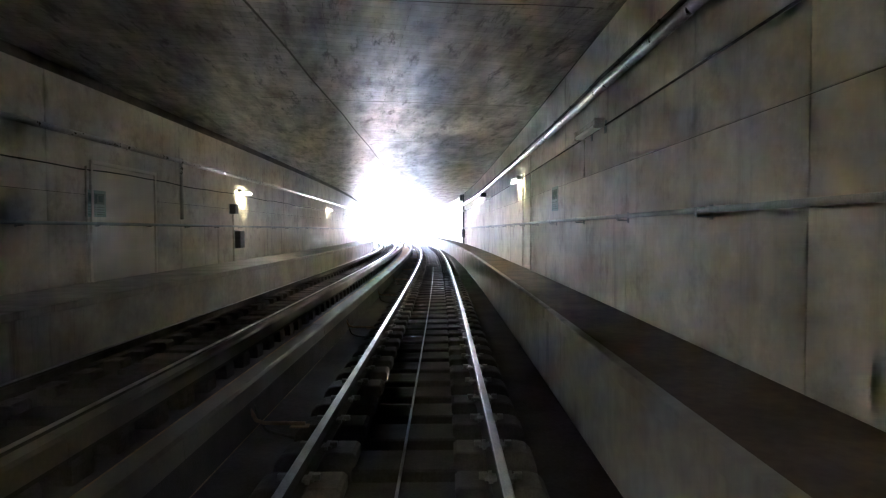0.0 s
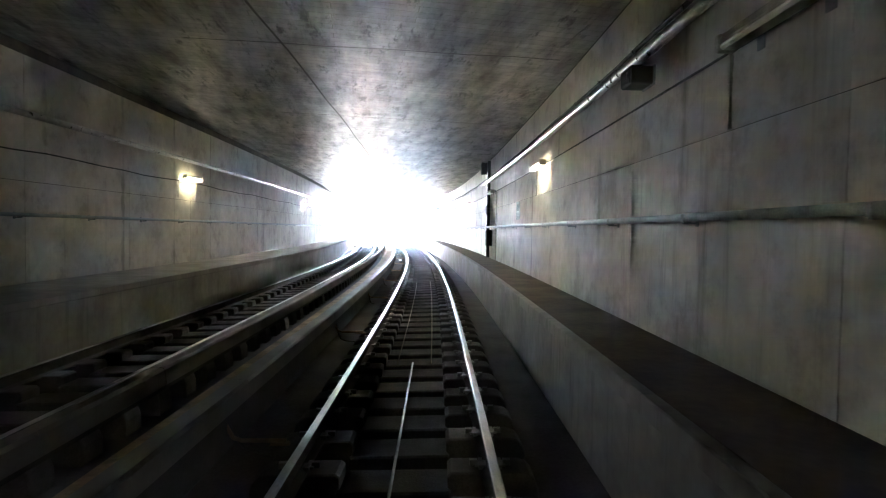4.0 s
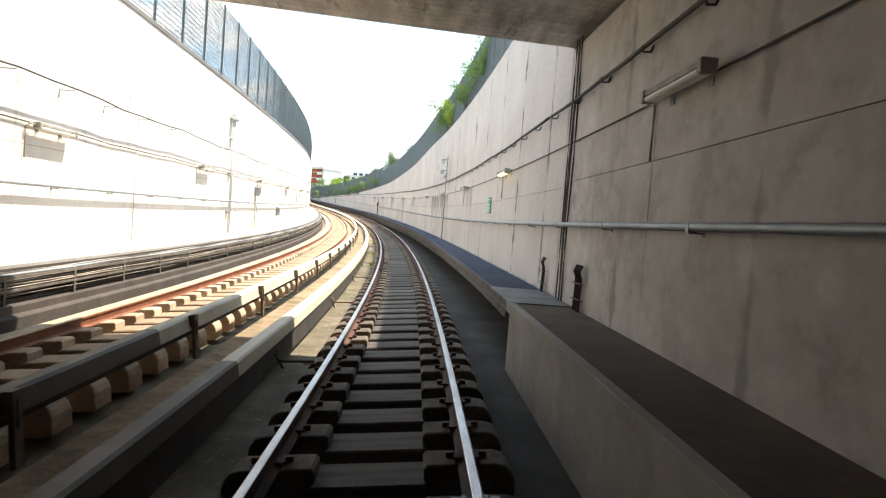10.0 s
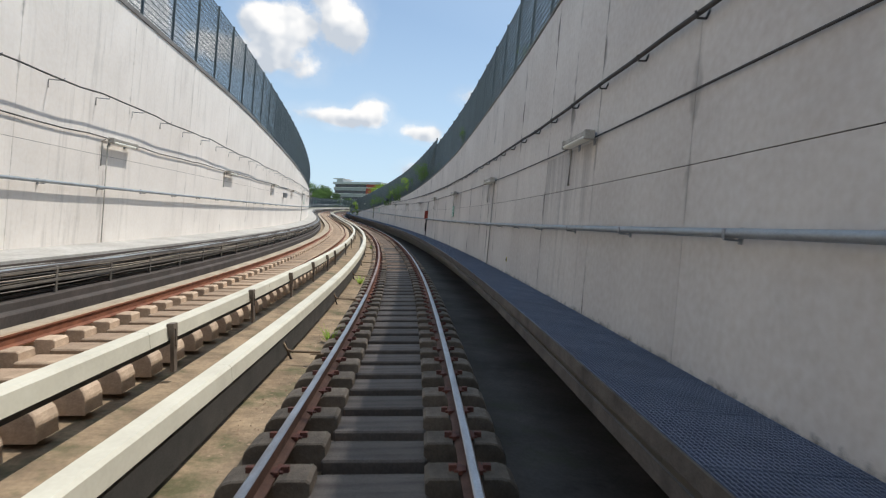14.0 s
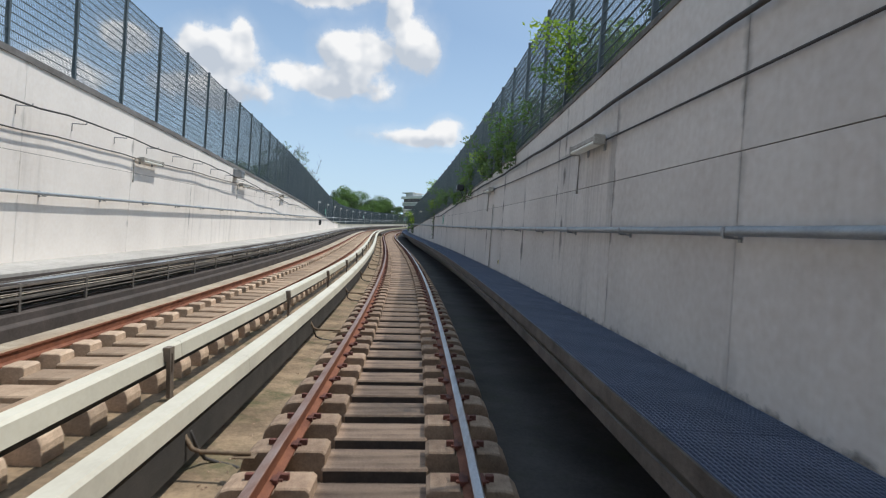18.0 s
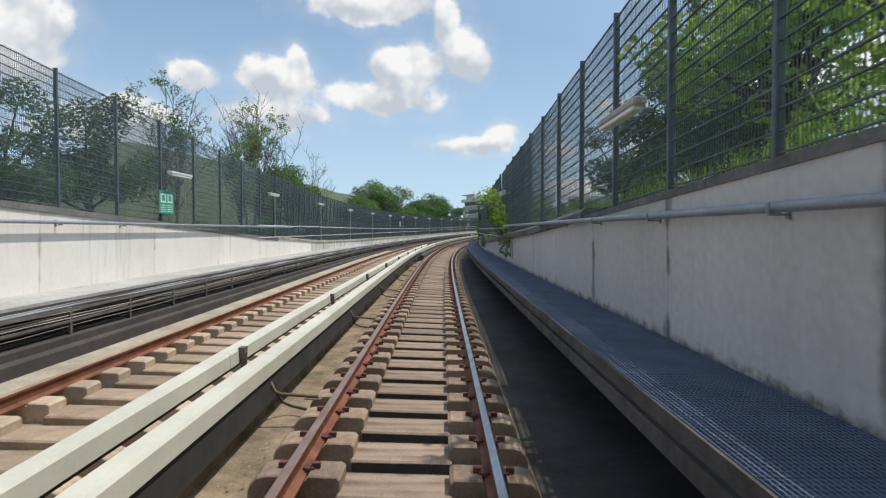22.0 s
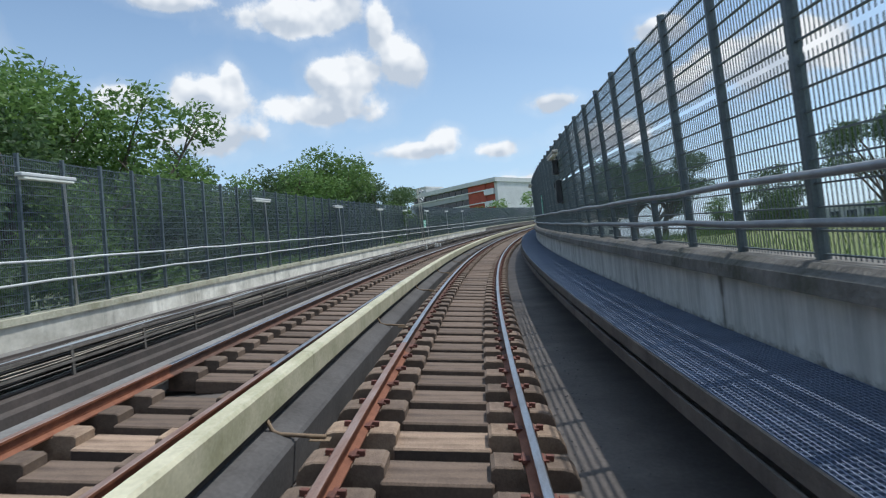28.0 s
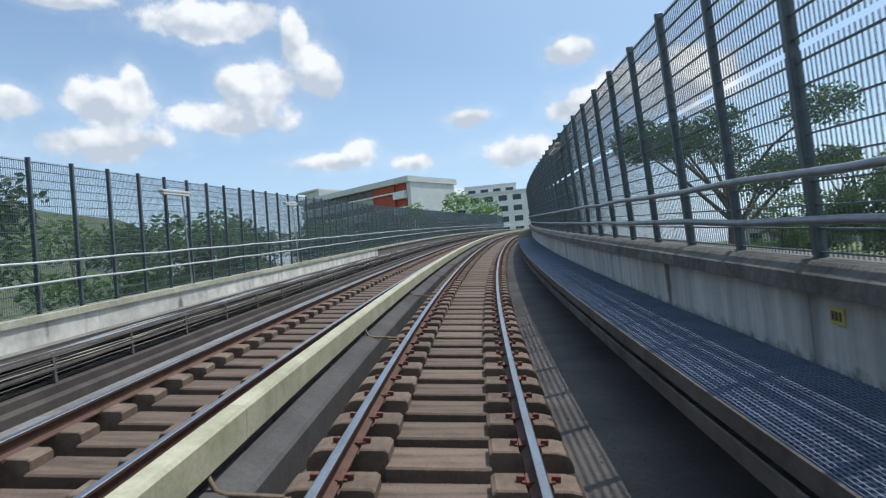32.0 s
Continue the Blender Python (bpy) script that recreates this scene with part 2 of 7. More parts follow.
# ---- materials ----
def material(name, base, second=None, scale=3.0, rough=0.8, metal=0.0, bump=0.3, fine=60.0, space="Object", stretch=(1, 1, 1), amount=1.0, spread=0.12, streak=0.0, streak_colour=(0.1, 0.09, 0.08), coat=0.0, bump_depth=0.01, grain=0.35, stain_top=None, seep=0.0, foot=None, boards=0.0, seep_period=1.5, seep_dark=0.82, seep_from=0.36, drip=0.85, spec=0.5, moss=0.0, moss_colour=(0.075, 0.078, 0.03)):
    """Grain, larger stains and, if wanted, streaks that run down; UV is metres along and metres up."""
    m = bpy.data.materials.new(name)
    m.use_nodes = True
    t = m.node_tree
    N, K = t.nodes.new, t.links.new
    b = t.nodes["Principled BSDF"]
    co = N("ShaderNodeTexCoord")
    mp = N("ShaderNodeMapping")
    mp.inputs["Scale"].default_value = stretch
    K(co.outputs[space], mp.inputs[0])
    big, small = N("ShaderNodeTexNoise"), N("ShaderNodeTexNoise")
    big.inputs["Scale"].default_value, big.inputs["Detail"].default_value, big.inputs["Roughness"].default_value = scale, 6.0, 0.62
    small.inputs["Scale"].default_value, small.inputs["Detail"].default_value = fine, 4.0
    K(mp.outputs[0], big.inputs["Vector"])
    K(co.outputs[space], small.inputs["Vector"])
    ramp = N("ShaderNodeValToRGB")
    ramp.color_ramp.elements[0].position, ramp.color_ramp.elements[1].position = 0.35, 0.7
    ramp.color_ramp.elements[0].color = (*base, 1)
    ramp.color_ramp.elements[1].color = (*(second or [c * 0.7 for c in base]), 1)
    K(big.outputs["Fac"], ramp.inputs[0])
    mixg = N("ShaderNodeMixRGB")
    mixg.blend_type = "OVERLAY"
    mixg.inputs[0].default_value = grain
    K(ramp.outputs[0], mixg.inputs[1])
    K(small.outputs["Fac"], mixg.inputs[2])
    colour = mixg.outputs[0]
    if moss:
        # patches of moss, soot and damp with ragged edges, and pale worn spots
        mn = N("ShaderNodeTexNoise")
        mn.inputs["Scale"].default_value, mn.inputs["Detail"].default_value, mn.inputs["Roughness"].default_value = 1.3, 10.0, 0.72
        mo = N("ShaderNodeMapping")
        mo.inputs["Location"].default_value = (7.3, 1.9, 4.1)
        K(co.outputs[space], mo.inputs[0])
        K(mo.outputs[0], mn.inputs["Vector"])
        for lo, hi, tone, amt in ((0.52, 0.64, moss_colour, moss), (0.46, 0.36, [min(1.0, c * 1.45) for c in base], moss * 0.6)):
            mr2 = N("ShaderNodeMapRange")
            mr2.inputs[1].default_value, mr2.inputs[2].default_value, mr2.inputs[4].default_value = lo, hi, amt
            K(mn.outputs["Fac"], mr2.inputs[0])
            mxm = N("ShaderNodeMixRGB")
            mxm.inputs[2].default_value = (*tone, 1)
            K(mr2.outputs[0], mxm.inputs[0])
            K(colour, mxm.inputs[1])
            colour = mxm.outputs[0]
    if streak:
        ms = N("ShaderNodeMapping")
        ms.inputs["Scale"].default_value = (2.2, 0.16, 1)
        K(co.outputs["UV"], ms.inputs[0])
        sn, mask = N("ShaderNodeTexNoise"), N("ShaderNodeTexNoise")
        sn.inputs["Scale"].default_value, sn.inputs["Detail"].default_value, sn.inputs["Roughness"].default_value = 1.6, 6.0, 0.7
        mask.inputs["Scale"].default_value, mask.inputs["Detail"].default_value = 0.13, 3.0
        K(ms.outputs[0], sn.inputs["Vector"])
        K(co.outputs["UV"], mask.inputs["Vector"])
        r1, r2 = N("ShaderNodeValToRGB"), N("ShaderNodeValToRGB")
        r1.color_ramp.elements[0].position, r1.color_ramp.elements[1].position = 0.52, 0.72
        r2.color_ramp.elements[0].position, r2.color_ramp.elements[1].position = 0.42, 0.66
        K(sn.outputs["Fac"], r1.inputs[0])
        K(mask.outputs["Fac"], r2.inputs[0])
        mu = N("ShaderNodeMath")
        mu.operation = "MULTIPLY"
        K(r1.outputs[0], mu.inputs[0])
        K(r2.outputs[0], mu.inputs[1])
        mu2 = N("ShaderNodeMath")
        mu2.operation = "MULTIPLY"
        mu2.inputs[1].default_value = streak
        K(mu.outputs[0], mu2.inputs[0])
        mx = N("ShaderNodeMixRGB")
        mx.inputs[2].default_value = (*streak_colour, 1)
        K(mu2.outputs[0], mx.inputs[0])
        K(colour, mx.inputs[1])
        colour = mx.outputs[0]
    if stain_top:
        # dark drips that begin at one height and thin out downwards
        md = N("ShaderNodeMapping")
        md.inputs["Scale"].default_value = (1.9, 0.10, 1)
        K(co.outputs["UV"], md.inputs[0])
        dn = N("ShaderNodeTexNoise")
        dn.inputs["Scale"].default_value, dn.inputs["Detail"].default_value, dn.inputs["Roughness"].default_value = 1.5, 7.0, 0.75
        K(md.outputs[0], dn.inputs["Vector"])
        sp = N("ShaderNodeSeparateXYZ")
        K(co.outputs["UV"], sp.inputs[0])
        hr = N("ShaderNodeMapRange")
        hr.inputs[1].default_value, hr.inputs[2].default_value, hr.inputs[3].default_value, hr.inputs[4].default_value = stain_top - 1.6, stain_top, 0.0, 0.20
        K(sp.outputs[1], hr.inputs[0])
        ad = N("ShaderNodeMath")
        ad.operation = "ADD"
        K(dn.outputs["Fac"], ad.inputs[0])
        K(hr.outputs[0], ad.inputs[1])
        rr2 = N("ShaderNodeValToRGB")
        rr2.color_ramp.elements[0].position, rr2.color_ramp.elements[1].position = 0.56, 0.76
        K(ad.outputs[0], rr2.inputs[0])
        cut = N("ShaderNodeMath")
        cut.operation = "LESS_THAN"
        cut.inputs[1].default_value = stain_top
        K(sp.outputs[1], cut.inputs[0])
        mm = N("ShaderNodeMath")
        mm.operation = "MULTIPLY"
        K(rr2.outputs[0], mm.inputs[0])
        K(cut.outputs[0], mm.inputs[1])
        m3 = N("ShaderNodeMath")
        m3.operation = "MULTIPLY"
        m3.inputs[1].default_value = drip
        K(mm.outputs[0], m3.inputs[0])
        mz = N("ShaderNodeMixRGB")
        mz.inputs[2].default_value = (0.11, 0.10, 0.092, 1)
        K(m3.outputs[0], mz.inputs[0])
        K(colour, mz.inputs[1])
        colour = mz.outputs[0]
    if seep:
        # dark damp along the upright joints, broken up by noise
        sx = N("ShaderNodeSeparateXYZ")
        K(co.outputs["UV"], sx.inputs[0])
        wob = N("ShaderNodeTexNoise")
        wob.inputs["Scale"].default_value, wob.inputs["Detail"].default_value = 1.7, 6.0
        K(co.outputs["UV"], wob.inputs["Vector"])

        def calc(op, a, b=0.0, clamp=False):
            n = N("ShaderNodeMath")
            n.operation, n.use_clamp = op, clamp
            for q, val in enumerate((a, b)):
                if hasattr(val, "is_output"):
                    K(val, n.inputs[q])
                else:
                    n.inputs[q].default_value = val
            return n.outputs[0]
        pp = calc("PINGPONG", calc("ADD", sx.outputs[0], -seep), seep_period)
        wide = calc("MULTIPLY", calc("SUBTRACT", wob.outputs["Fac"], seep_from, True), 0.55)
        edge = calc("MULTIPLY", calc("SUBTRACT", wide, pp), 12.0, True)
        far_n = N("ShaderNodeTexNoise")
        far_n.inputs["Scale"].default_value, far_n.inputs["Detail"].default_value = 0.31, 2.0
        K(co.outputs["UV"], far_n.inputs["Vector"])
        edge = calc("MULTIPLY", edge, calc("MULTIPLY", calc("SUBTRACT", far_n.outputs["Fac"], 0.40, True), 6.0, True))
        if foot is not None:
            ragged = N("ShaderNodeTexNoise")
            ragged.inputs["Scale"].default_value, ragged.inputs["Detail"].default_value, ragged.inputs["Roughness"].default_value = 5.5, 9.0, 0.7
            K(co.outputs["UV"], ragged.inputs["Vector"])
            up = calc("DIVIDE", calc("SUBTRACT", foot + 0.17, sx.outputs[1]), 0.17)
            low = calc("MULTIPLY", calc("ADD", calc("MULTIPLY", up, 0.42), calc("SUBTRACT", ragged.outputs["Fac"], 0.76)), 4.5, True)
            edge = calc("MAXIMUM", edge, low)
        dk = N("ShaderNodeMixRGB")
        dk.inputs[2].default_value = (0.085, 0.075, 0.062, 1)
        K(calc("MULTIPLY", edge, seep_dark), dk.inputs[0])
        K(colour, dk.inputs[1])
        colour = dk.outputs[0]
    board = None
    if boards:
        # marks of the shuttering boards
        board = N("ShaderNodeTexBrick")
        board.inputs["Scale"].default_value = 1.0
        board.inputs["Brick Width"].default_value, board.inputs["Row Height"].default_value, board.inputs["Mortar Size"].default_value = 2.4, boards, 0.006
        board.inputs["Color1"].default_value, board.inputs["Color2"].default_value, board.inputs["Mortar"].default_value = (0.82, 0.82, 0.82, 1), (1.1, 1.1, 1.1, 1), (0.35, 0.33, 0.3, 1)
        K(co.outputs["Object"], board.inputs["Vector"])
        mb = N("ShaderNodeMixRGB")
        mb.blend_type = "MULTIPLY"
        mb.inputs[0].default_value = 0.8
        K(colour, mb.inputs[1])
        K(board.outputs["Color"], mb.inputs[2])
        # dark ragged scars running along the way
        sm, sc = N("ShaderNodeMapping"), N("ShaderNodeTexNoise")
        sm.inputs["Scale"].default_value = (2.6, 0.55, 1)
        sc.inputs["Scale"].default_value, sc.inputs["Detail"].default_value, sc.inputs["Roughness"].default_value = 1.4, 9.0, 0.75
        K(co.outputs["Object"], sm.inputs[0])
        K(sm.outputs[0], sc.inputs["Vector"])
        sr = N("ShaderNodeValToRGB")
        sr.color_ramp.elements[0].position, sr.color_ramp.elements[1].position = 0.545, 0.64
        K(sc.outputs["Fac"], sr.inputs[0])
        ms2 = N("ShaderNodeMixRGB")
        ms2.inputs[2].default_value = (0.07, 0.06, 0.05, 1)
        K(sr.outputs[0], ms2.inputs[0])
        K(mb.outputs[0], ms2.inputs[1])
        colour = ms2.outputs[0]
    if spread:
        oi = N("ShaderNodeObjectInfo")
        hs = N("ShaderNodeHueSaturation")
        mr = N("ShaderNodeMapRange")
        mr.inputs[3].default_value, mr.inputs[4].default_value = 1 - spread, 1 + spread
        K(oi.outputs["Random"], mr.inputs[0])
        K(mr.outputs[0], hs.inputs["Value"])
        K(colour, hs.inputs["Color"])
        colour = hs.outputs[0]
    K(colour, b.inputs["Base Color"])
    b.inputs["Metallic"].default_value = metal
    b.inputs["Specular IOR Level"].default_value = spec
    rr = N("ShaderNodeMapRange")
    rr.inputs[3].default_value, rr.inputs[4].default_value = max(0.05, rough - 0.12), min(1, rough + 0.12)
    K(big.outputs["Fac"], rr.inputs[0])
    K(rr.outputs[0], b.inputs["Roughness"])
    if bump:
        bp = N("ShaderNodeBump")
        bp.inputs["Strength"].default_value, bp.inputs["Distance"].default_value = bump, bump_depth
        K(small.outputs["Fac"], bp.inputs["Height"])
        K(bp.outputs[0], b.inputs["Normal"])
        if board is not None:
            b2 = N("ShaderNodeBump")
            b2.inputs["Strength"].default_value, b2.inputs["Distance"].default_value = 0.5, 0.012
            K(board.outputs["Color"], b2.inputs["Height"])
            K(bp.outputs[0], b2.inputs["Normal"])
            K(b2.outputs[0], b.inputs["Normal"])
    return m


def plain(name, colour, rough=0.5, metal=0.0, emit=0.0, emit_colour=None):
    m = bpy.data.materials.new(name)
    m.use_nodes = True
    b = m.node_tree.nodes["Principled BSDF"]
    b.inputs["Base Color"].default_value = (*colour, 1)
    b.inputs["Roughness"].default_value, b.inputs["Metallic"].default_value = rough, metal
    if emit:
        b.inputs["Emission Color"].default_value = (*(emit_colour or colour), 1)
        b.inputs["Emission Strength"].default_value = emit
    return m


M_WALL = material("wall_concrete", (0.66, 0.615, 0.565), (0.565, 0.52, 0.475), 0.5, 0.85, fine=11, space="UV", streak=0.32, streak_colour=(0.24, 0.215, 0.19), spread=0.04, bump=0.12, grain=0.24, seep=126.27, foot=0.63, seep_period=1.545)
# Wall concrete again, with the sunlight on this side put into its colour.
M_WALL_LEFT = material("wall_sunlit_tone", (0.86, 0.80, 0.735), (0.76, 0.70, 0.64), 0.5, 0.85, fine=11, space="UV", streak=0.55, streak_colour=(0.25, 0.22, 0.19), spread=0.03, bump=0.12, grain=0.24, seep=126.45, seep_dark=0.5, seep_from=0.46, seep_period=2.3)
M_WALL_STAIN = material("wall_dripping", (0.66, 0.615, 0.57), (0.565, 0.52, 0.48), 0.5, 0.85, fine=11, space="UV", streak=0.7, streak_colour=(0.2, 0.18, 0.16), spread=0.04, bump=0.12, grain=0.24, stain_top=3.16, seep=125.0, foot=0.63, seep_period=0.58, seep_dark=0.9, seep_from=0.32)
M_WALL_LAMP = material("wall_under_lamps", (0.66, 0.615, 0.565), (0.565, 0.52, 0.475), 0.5, 0.85, fine=11, space="UV", streak=0.5, drip=0.4, streak_colour=(0.2, 0.18, 0.16), spread=0.04, bump=0.12, grain=0.24, stain_top=3.16, seep=125.0, foot=0.63, seep_period=2.3, seep_dark=0.8)
M_TUNNEL = material("tunnel_concrete", (0.66, 0.615, 0.565), (0.51, 0.47, 0.425), 0.6, 0.7, fine=5, space="UV", streak=0.8, streak_colour=(0.22, 0.19, 0.165), spread=0.06, bump=0.06, grain=0.2, seep=8.0, seep_dark=0.45, moss=0.45, moss_colour=(0.24, 0.20, 0.17))
M_TUNNEL_LOW = material("walkway_side", (0.40, 0.375, 0.345), (0.27, 0.25, 0.23), 0.8, 0.8, fine=6, space="UV", streak=0.9, streak_colour=(0.09, 0.085, 0.075), spread=0, bump=0.1, grain=0.2, spec=0.25)
M_WALKTOP = material("walkway_brown", (0.13, 0.092, 0.064), (0.07, 0.05, 0.038), 1.2, 0.85, fine=12, spread=0)
M_SLAB = material("walkway_grey", (0.46, 0.44, 0.41), (0.33, 0.31, 0.28), 0.7, 0.9, fine=12, spread=0)
M_CEIL = material("ceiling_concrete", (0.50, 0.465, 0.42), (0.13, 0.115, 0.10), 1.1, 0.46, fine=5, space="Object", stretch=(2.2, 0.5, 1), bump=0.45, bump_depth=0.03, spread=0, grain=0.3, boards=0.22)
M_SLAB_SAND = material("kerb_sandy", (0.44, 0.37, 0.28), (0.28, 0.22, 0.16), 1.2, 0.9, fine=25, bump=0.5, spread=0, moss=0.4, moss_colour=(0.13, 0.11, 0.075))
M_JOINT = material("dark_joint", (0.09, 0.08, 0.075), (0.16, 0.14, 0.12), 2.0, 0.95, spread=0)
M_FLOOR = material("bed_concrete", (0.31, 0.225, 0.14), (0.13, 0.09, 0.056), 2.2, 0.9, fine=25, bump=0.9, spread=0, moss=0.8)
# Mossy bed concrete, its colour also darkened for the shade near the portal.
M_FLOORPORTAL = material("bed_mossy_shade", (0.165, 0.135, 0.09), (0.078, 0.065, 0.043), 2.0, 0.85, fine=25, bump=0.9, spread=0, moss=0.9, moss_colour=(0.07, 0.072, 0.032))
# Shade by the wall, between sleepers and under grating is put into this colour.
M_FLOORSHADE = material("trough_shade_tone", (0.08, 0.071, 0.064), (0.045, 0.04, 0.036), 0.9, 0.9, fine=25, bump=0.4, spread=0, spec=0.2, moss=0.5, moss_colour=(0.05, 0.054, 0.028))
M_FLOORBLACK = material("black_bed", (0.10, 0.094, 0.092), (0.06, 0.056, 0.055), 0.9, 0.9, fine=25, bump=0.3, spread=0, spec=0.2)
# Brown bridge bed, its tone deepened further for the cloud's shade.
M_FLOORBRIDGE = material("bridge_bed", (0.125, 0.106, 0.094), (0.07, 0.06, 0.054), 0.9, 0.9, fine=25, bump=0.5, spread=0, moss=0.4, moss_colour=(0.06, 0.052, 0.045))
M_SLEEPER = material("sleeper_concrete", (0.31, 0.22, 0.155), (0.12, 0.078, 0.054), 3.0, 0.9, fine=45, stretch=(0.35, 3.2, 1), bump=0.6, spread=0.22, moss=0.35, moss_colour=(0.06, 0.045, 0.035))
M_BLOCK = material("block_concrete", (0.38, 0.275, 0.19), (0.18, 0.115, 0.078), 4.0, 0.9, fine=60, bump=0.5, spread=0.24)
M_RAILSAND = material("sandy_rail_head", (0.40, 0.285, 0.185), (0.27, 0.17, 0.105), 1.8, 0.6, metal=0.15, fine=60, stretch=(6, 1, 1), bump=0.08, spread=0)
# Dark tone painted on sleeper sides in place of their shade.
M_SIDESHADE = material("sleeper_side_shade", (0.085, 0.062, 0.048), (0.05, 0.038, 0.031), 5.0, 0.9, fine=50, spread=0.1)
M_RUST = material("rusty_steel", (0.235, 0.09, 0.046), (0.14, 0.05, 0.028), 4.0, 0.75, metal=0.15, fine=70, spread=0.1)
M_COPING_PALE = material("coping_pale", (0.47, 0.45, 0.35), (0.30, 0.285, 0.21), 1.1, 0.95, fine=14, bump=0.5, spread=0, moss=0.6, moss_colour=(0.17, 0.17, 0.09))
M_COPING = material("coping_mossy", (0.20, 0.185, 0.165), (0.10, 0.095, 0.085), 1.6, 0.95, fine=12, bump=0.8, bump_depth=0.03, spread=0, moss=0.6, moss_colour=(0.05, 0.055, 0.03))
M_BEAM = material("dull_beam", (0.14, 0.12, 0.105), (0.06, 0.052, 0.047), 2.5, 0.85, metal=0.0, fine=50, spread=0, spec=0.3)
M_RAILTOP = material("worn_rail_head", (0.50, 0.49, 0.50), (0.34, 0.31, 0.30), 1.5, 0.34, metal=1.0, fine=60, stretch=(6, 1, 1), bump=0.05, spread=0)
M_RAILWORN = material("rusty_rail_head", (0.33, 0.235, 0.20), (0.22, 0.12, 0.085), 1.5, 0.5, metal=0.5, fine=60, stretch=(6, 1, 1), bump=0.08, spread=0)
M_TROUGH = material("trough_covers", (0.085, 0.068, 0.06), (0.052, 0.042, 0.037), 1.4, 0.9, fine=20, bump=0.4, spread=0, moss=0.5, moss_colour=(0.055, 0.05, 0.045))
M_CLIP = material("red_clip", (0.20, 0.065, 0.042), (0.10, 0.042, 0.032), 6.0, 0.7, metal=0.1, fine=80)
M_COVER = material("cover_white", (0.66, 0.625, 0.515), (0.52, 0.485, 0.395), 0.9, 0.55, fine=30, bump=0.08, spread=0.03, grain=0.12)
M_COVER_OLD = material("cover_yellowed", (0.50, 0.465, 0.335), (0.33, 0.315, 0.20), 1.6, 0.65, fine=30, bump=0.15, spread=0.05, grain=0.3, moss=0.35, moss_colour=(0.20, 0.20, 0.10))
M_COVER_TUNNEL = material("cover_tunnel", (0.15, 0.13, 0.11), (0.09, 0.078, 0.066), 0.9, 0.6, fine=30, bump=0.08, spread=0.05, grain=0.2)
M_SLEEPER_TUNNEL = material("sleeper_tunnel", (0.078, 0.073, 0.071), (0.048, 0.045, 0.044), 2.2, 0.9, fine=45, bump=0.5, spread=0.2, spec=0.15)
M_BLOCK_TUNNEL = material("block_tunnel", (0.11, 0.103, 0.10), (0.06, 0.056, 0.054), 4.0, 0.85, fine=60, bump=0.5, spread=0.25, spec=0.2)
# Bridge copies, darkened in colour for the cloud shade there.
M_SLEEPER_BRIDGE = material("sleeper_cloud_shade", (0.16, 0.112, 0.081), (0.072, 0.05, 0.038), 3.0, 0.9, fine=45, stretch=(0.35, 3.2, 1), moss=0.3, moss_colour=(0.045, 0.035, 0.03), bump=0.5, spread=0.22)
M_BLOCK_BRIDGE = material("block_cloud_shade", (0.19, 0.136, 0.098), (0.09, 0.061, 0.045), 4.0, 0.9, fine=60, bump=0.5, spread=0.24)
# Sleeper and block with the right wall's shade put into their colour.
M_SLEEPER_SHADE = material("sleeper_shade", (0.125, 0.105, 0.092), (0.06, 0.05, 0.045), 3.0, 0.85, fine=45, stretch=(0.35, 3.2, 1), bump=0.6, spread=0.25, moss=0.3, moss_colour=(0.04, 0.036, 0.032))
M_BLOCK_SHADE = material("block_shade", (0.18, 0.145, 0.11), (0.08, 0.062, 0.048), 4.0, 0.85, fine=60, bump=0.5, spread=0.25)
# Lighter copies for the far track, the sun on it painted in.
M_SLEEPER_SUNLIT = material("sleeper_sunlit", (0.40, 0.295, 0.205), (0.22, 0.15, 0.10), 2.2, 0.9, fine=45, bump=0.6, spread=0.2, moss=0.3, moss_colour=(0.08, 0.06, 0.045))
M_BLOCK_SUNLIT = material("block_sunlit", (0.57, 0.435, 0.315), (0.35, 0.245, 0.17), 4.0, 0.9, fine=60, bump=0.5, spread=0.22)
M_BRACKET = material("bracket_iron", (0.22, 0.155, 0.095), (0.11, 0.075, 0.05), 5.0, 0.8, fine=60, spread=0.15)
M_CONDUIT = material("brown_conduit", (0.105, 0.07, 0.05), (0.05, 0.036, 0.028), 5.0, 0.75, fine=60, spread=0.15)
M_SHEET = material("steel_sheet", (0.16, 0.165, 0.175), (0.10, 0.10, 0.105), 1.8, 0.55, metal=0.3, fine=30, bump=0.1, spread=0)
M_SUPPORT = material("support_iron", (0.16, 0.125, 0.095), (0.09, 0.066, 0.05), 5.0, 0.75, fine=60, spread=0.15)
M_RUST_TUNNEL = material("tunnel_rail", (0.05, 0.042, 0.038), (0.03, 0.026, 0.024), 4.0, 0.8, fine=70, spread=0)
M_RUST_BRIDGE = material("dark_rail", (0.125, 0.062, 0.042), (0.075, 0.04, 0.03), 4.0, 0.8, metal=0.1, fine=70, spread=0)
M_CABLE_DUSTY = material("dusty_cable", (0.20, 0.18, 0.155), (0.10, 0.088, 0.076), 4.0, 0.8, spread=0.12)
M_CABLE_PALE = material("pale_cable", (0.44, 0.39, 0.32), (0.24, 0.20, 0.165), 1.2, 0.8, spread=0.1)
M_COVERSIDE = material("cover_underside", (0.05, 0.045, 0.04), (0.03, 0.028, 0.025), 2.0, 0.8, spread=0)
M_CLIP_TUNNEL = material("pale_clip", (0.30, 0.29, 0.28), (0.16, 0.15, 0.14), 6.0, 0.45, metal=0.6, fine=80)
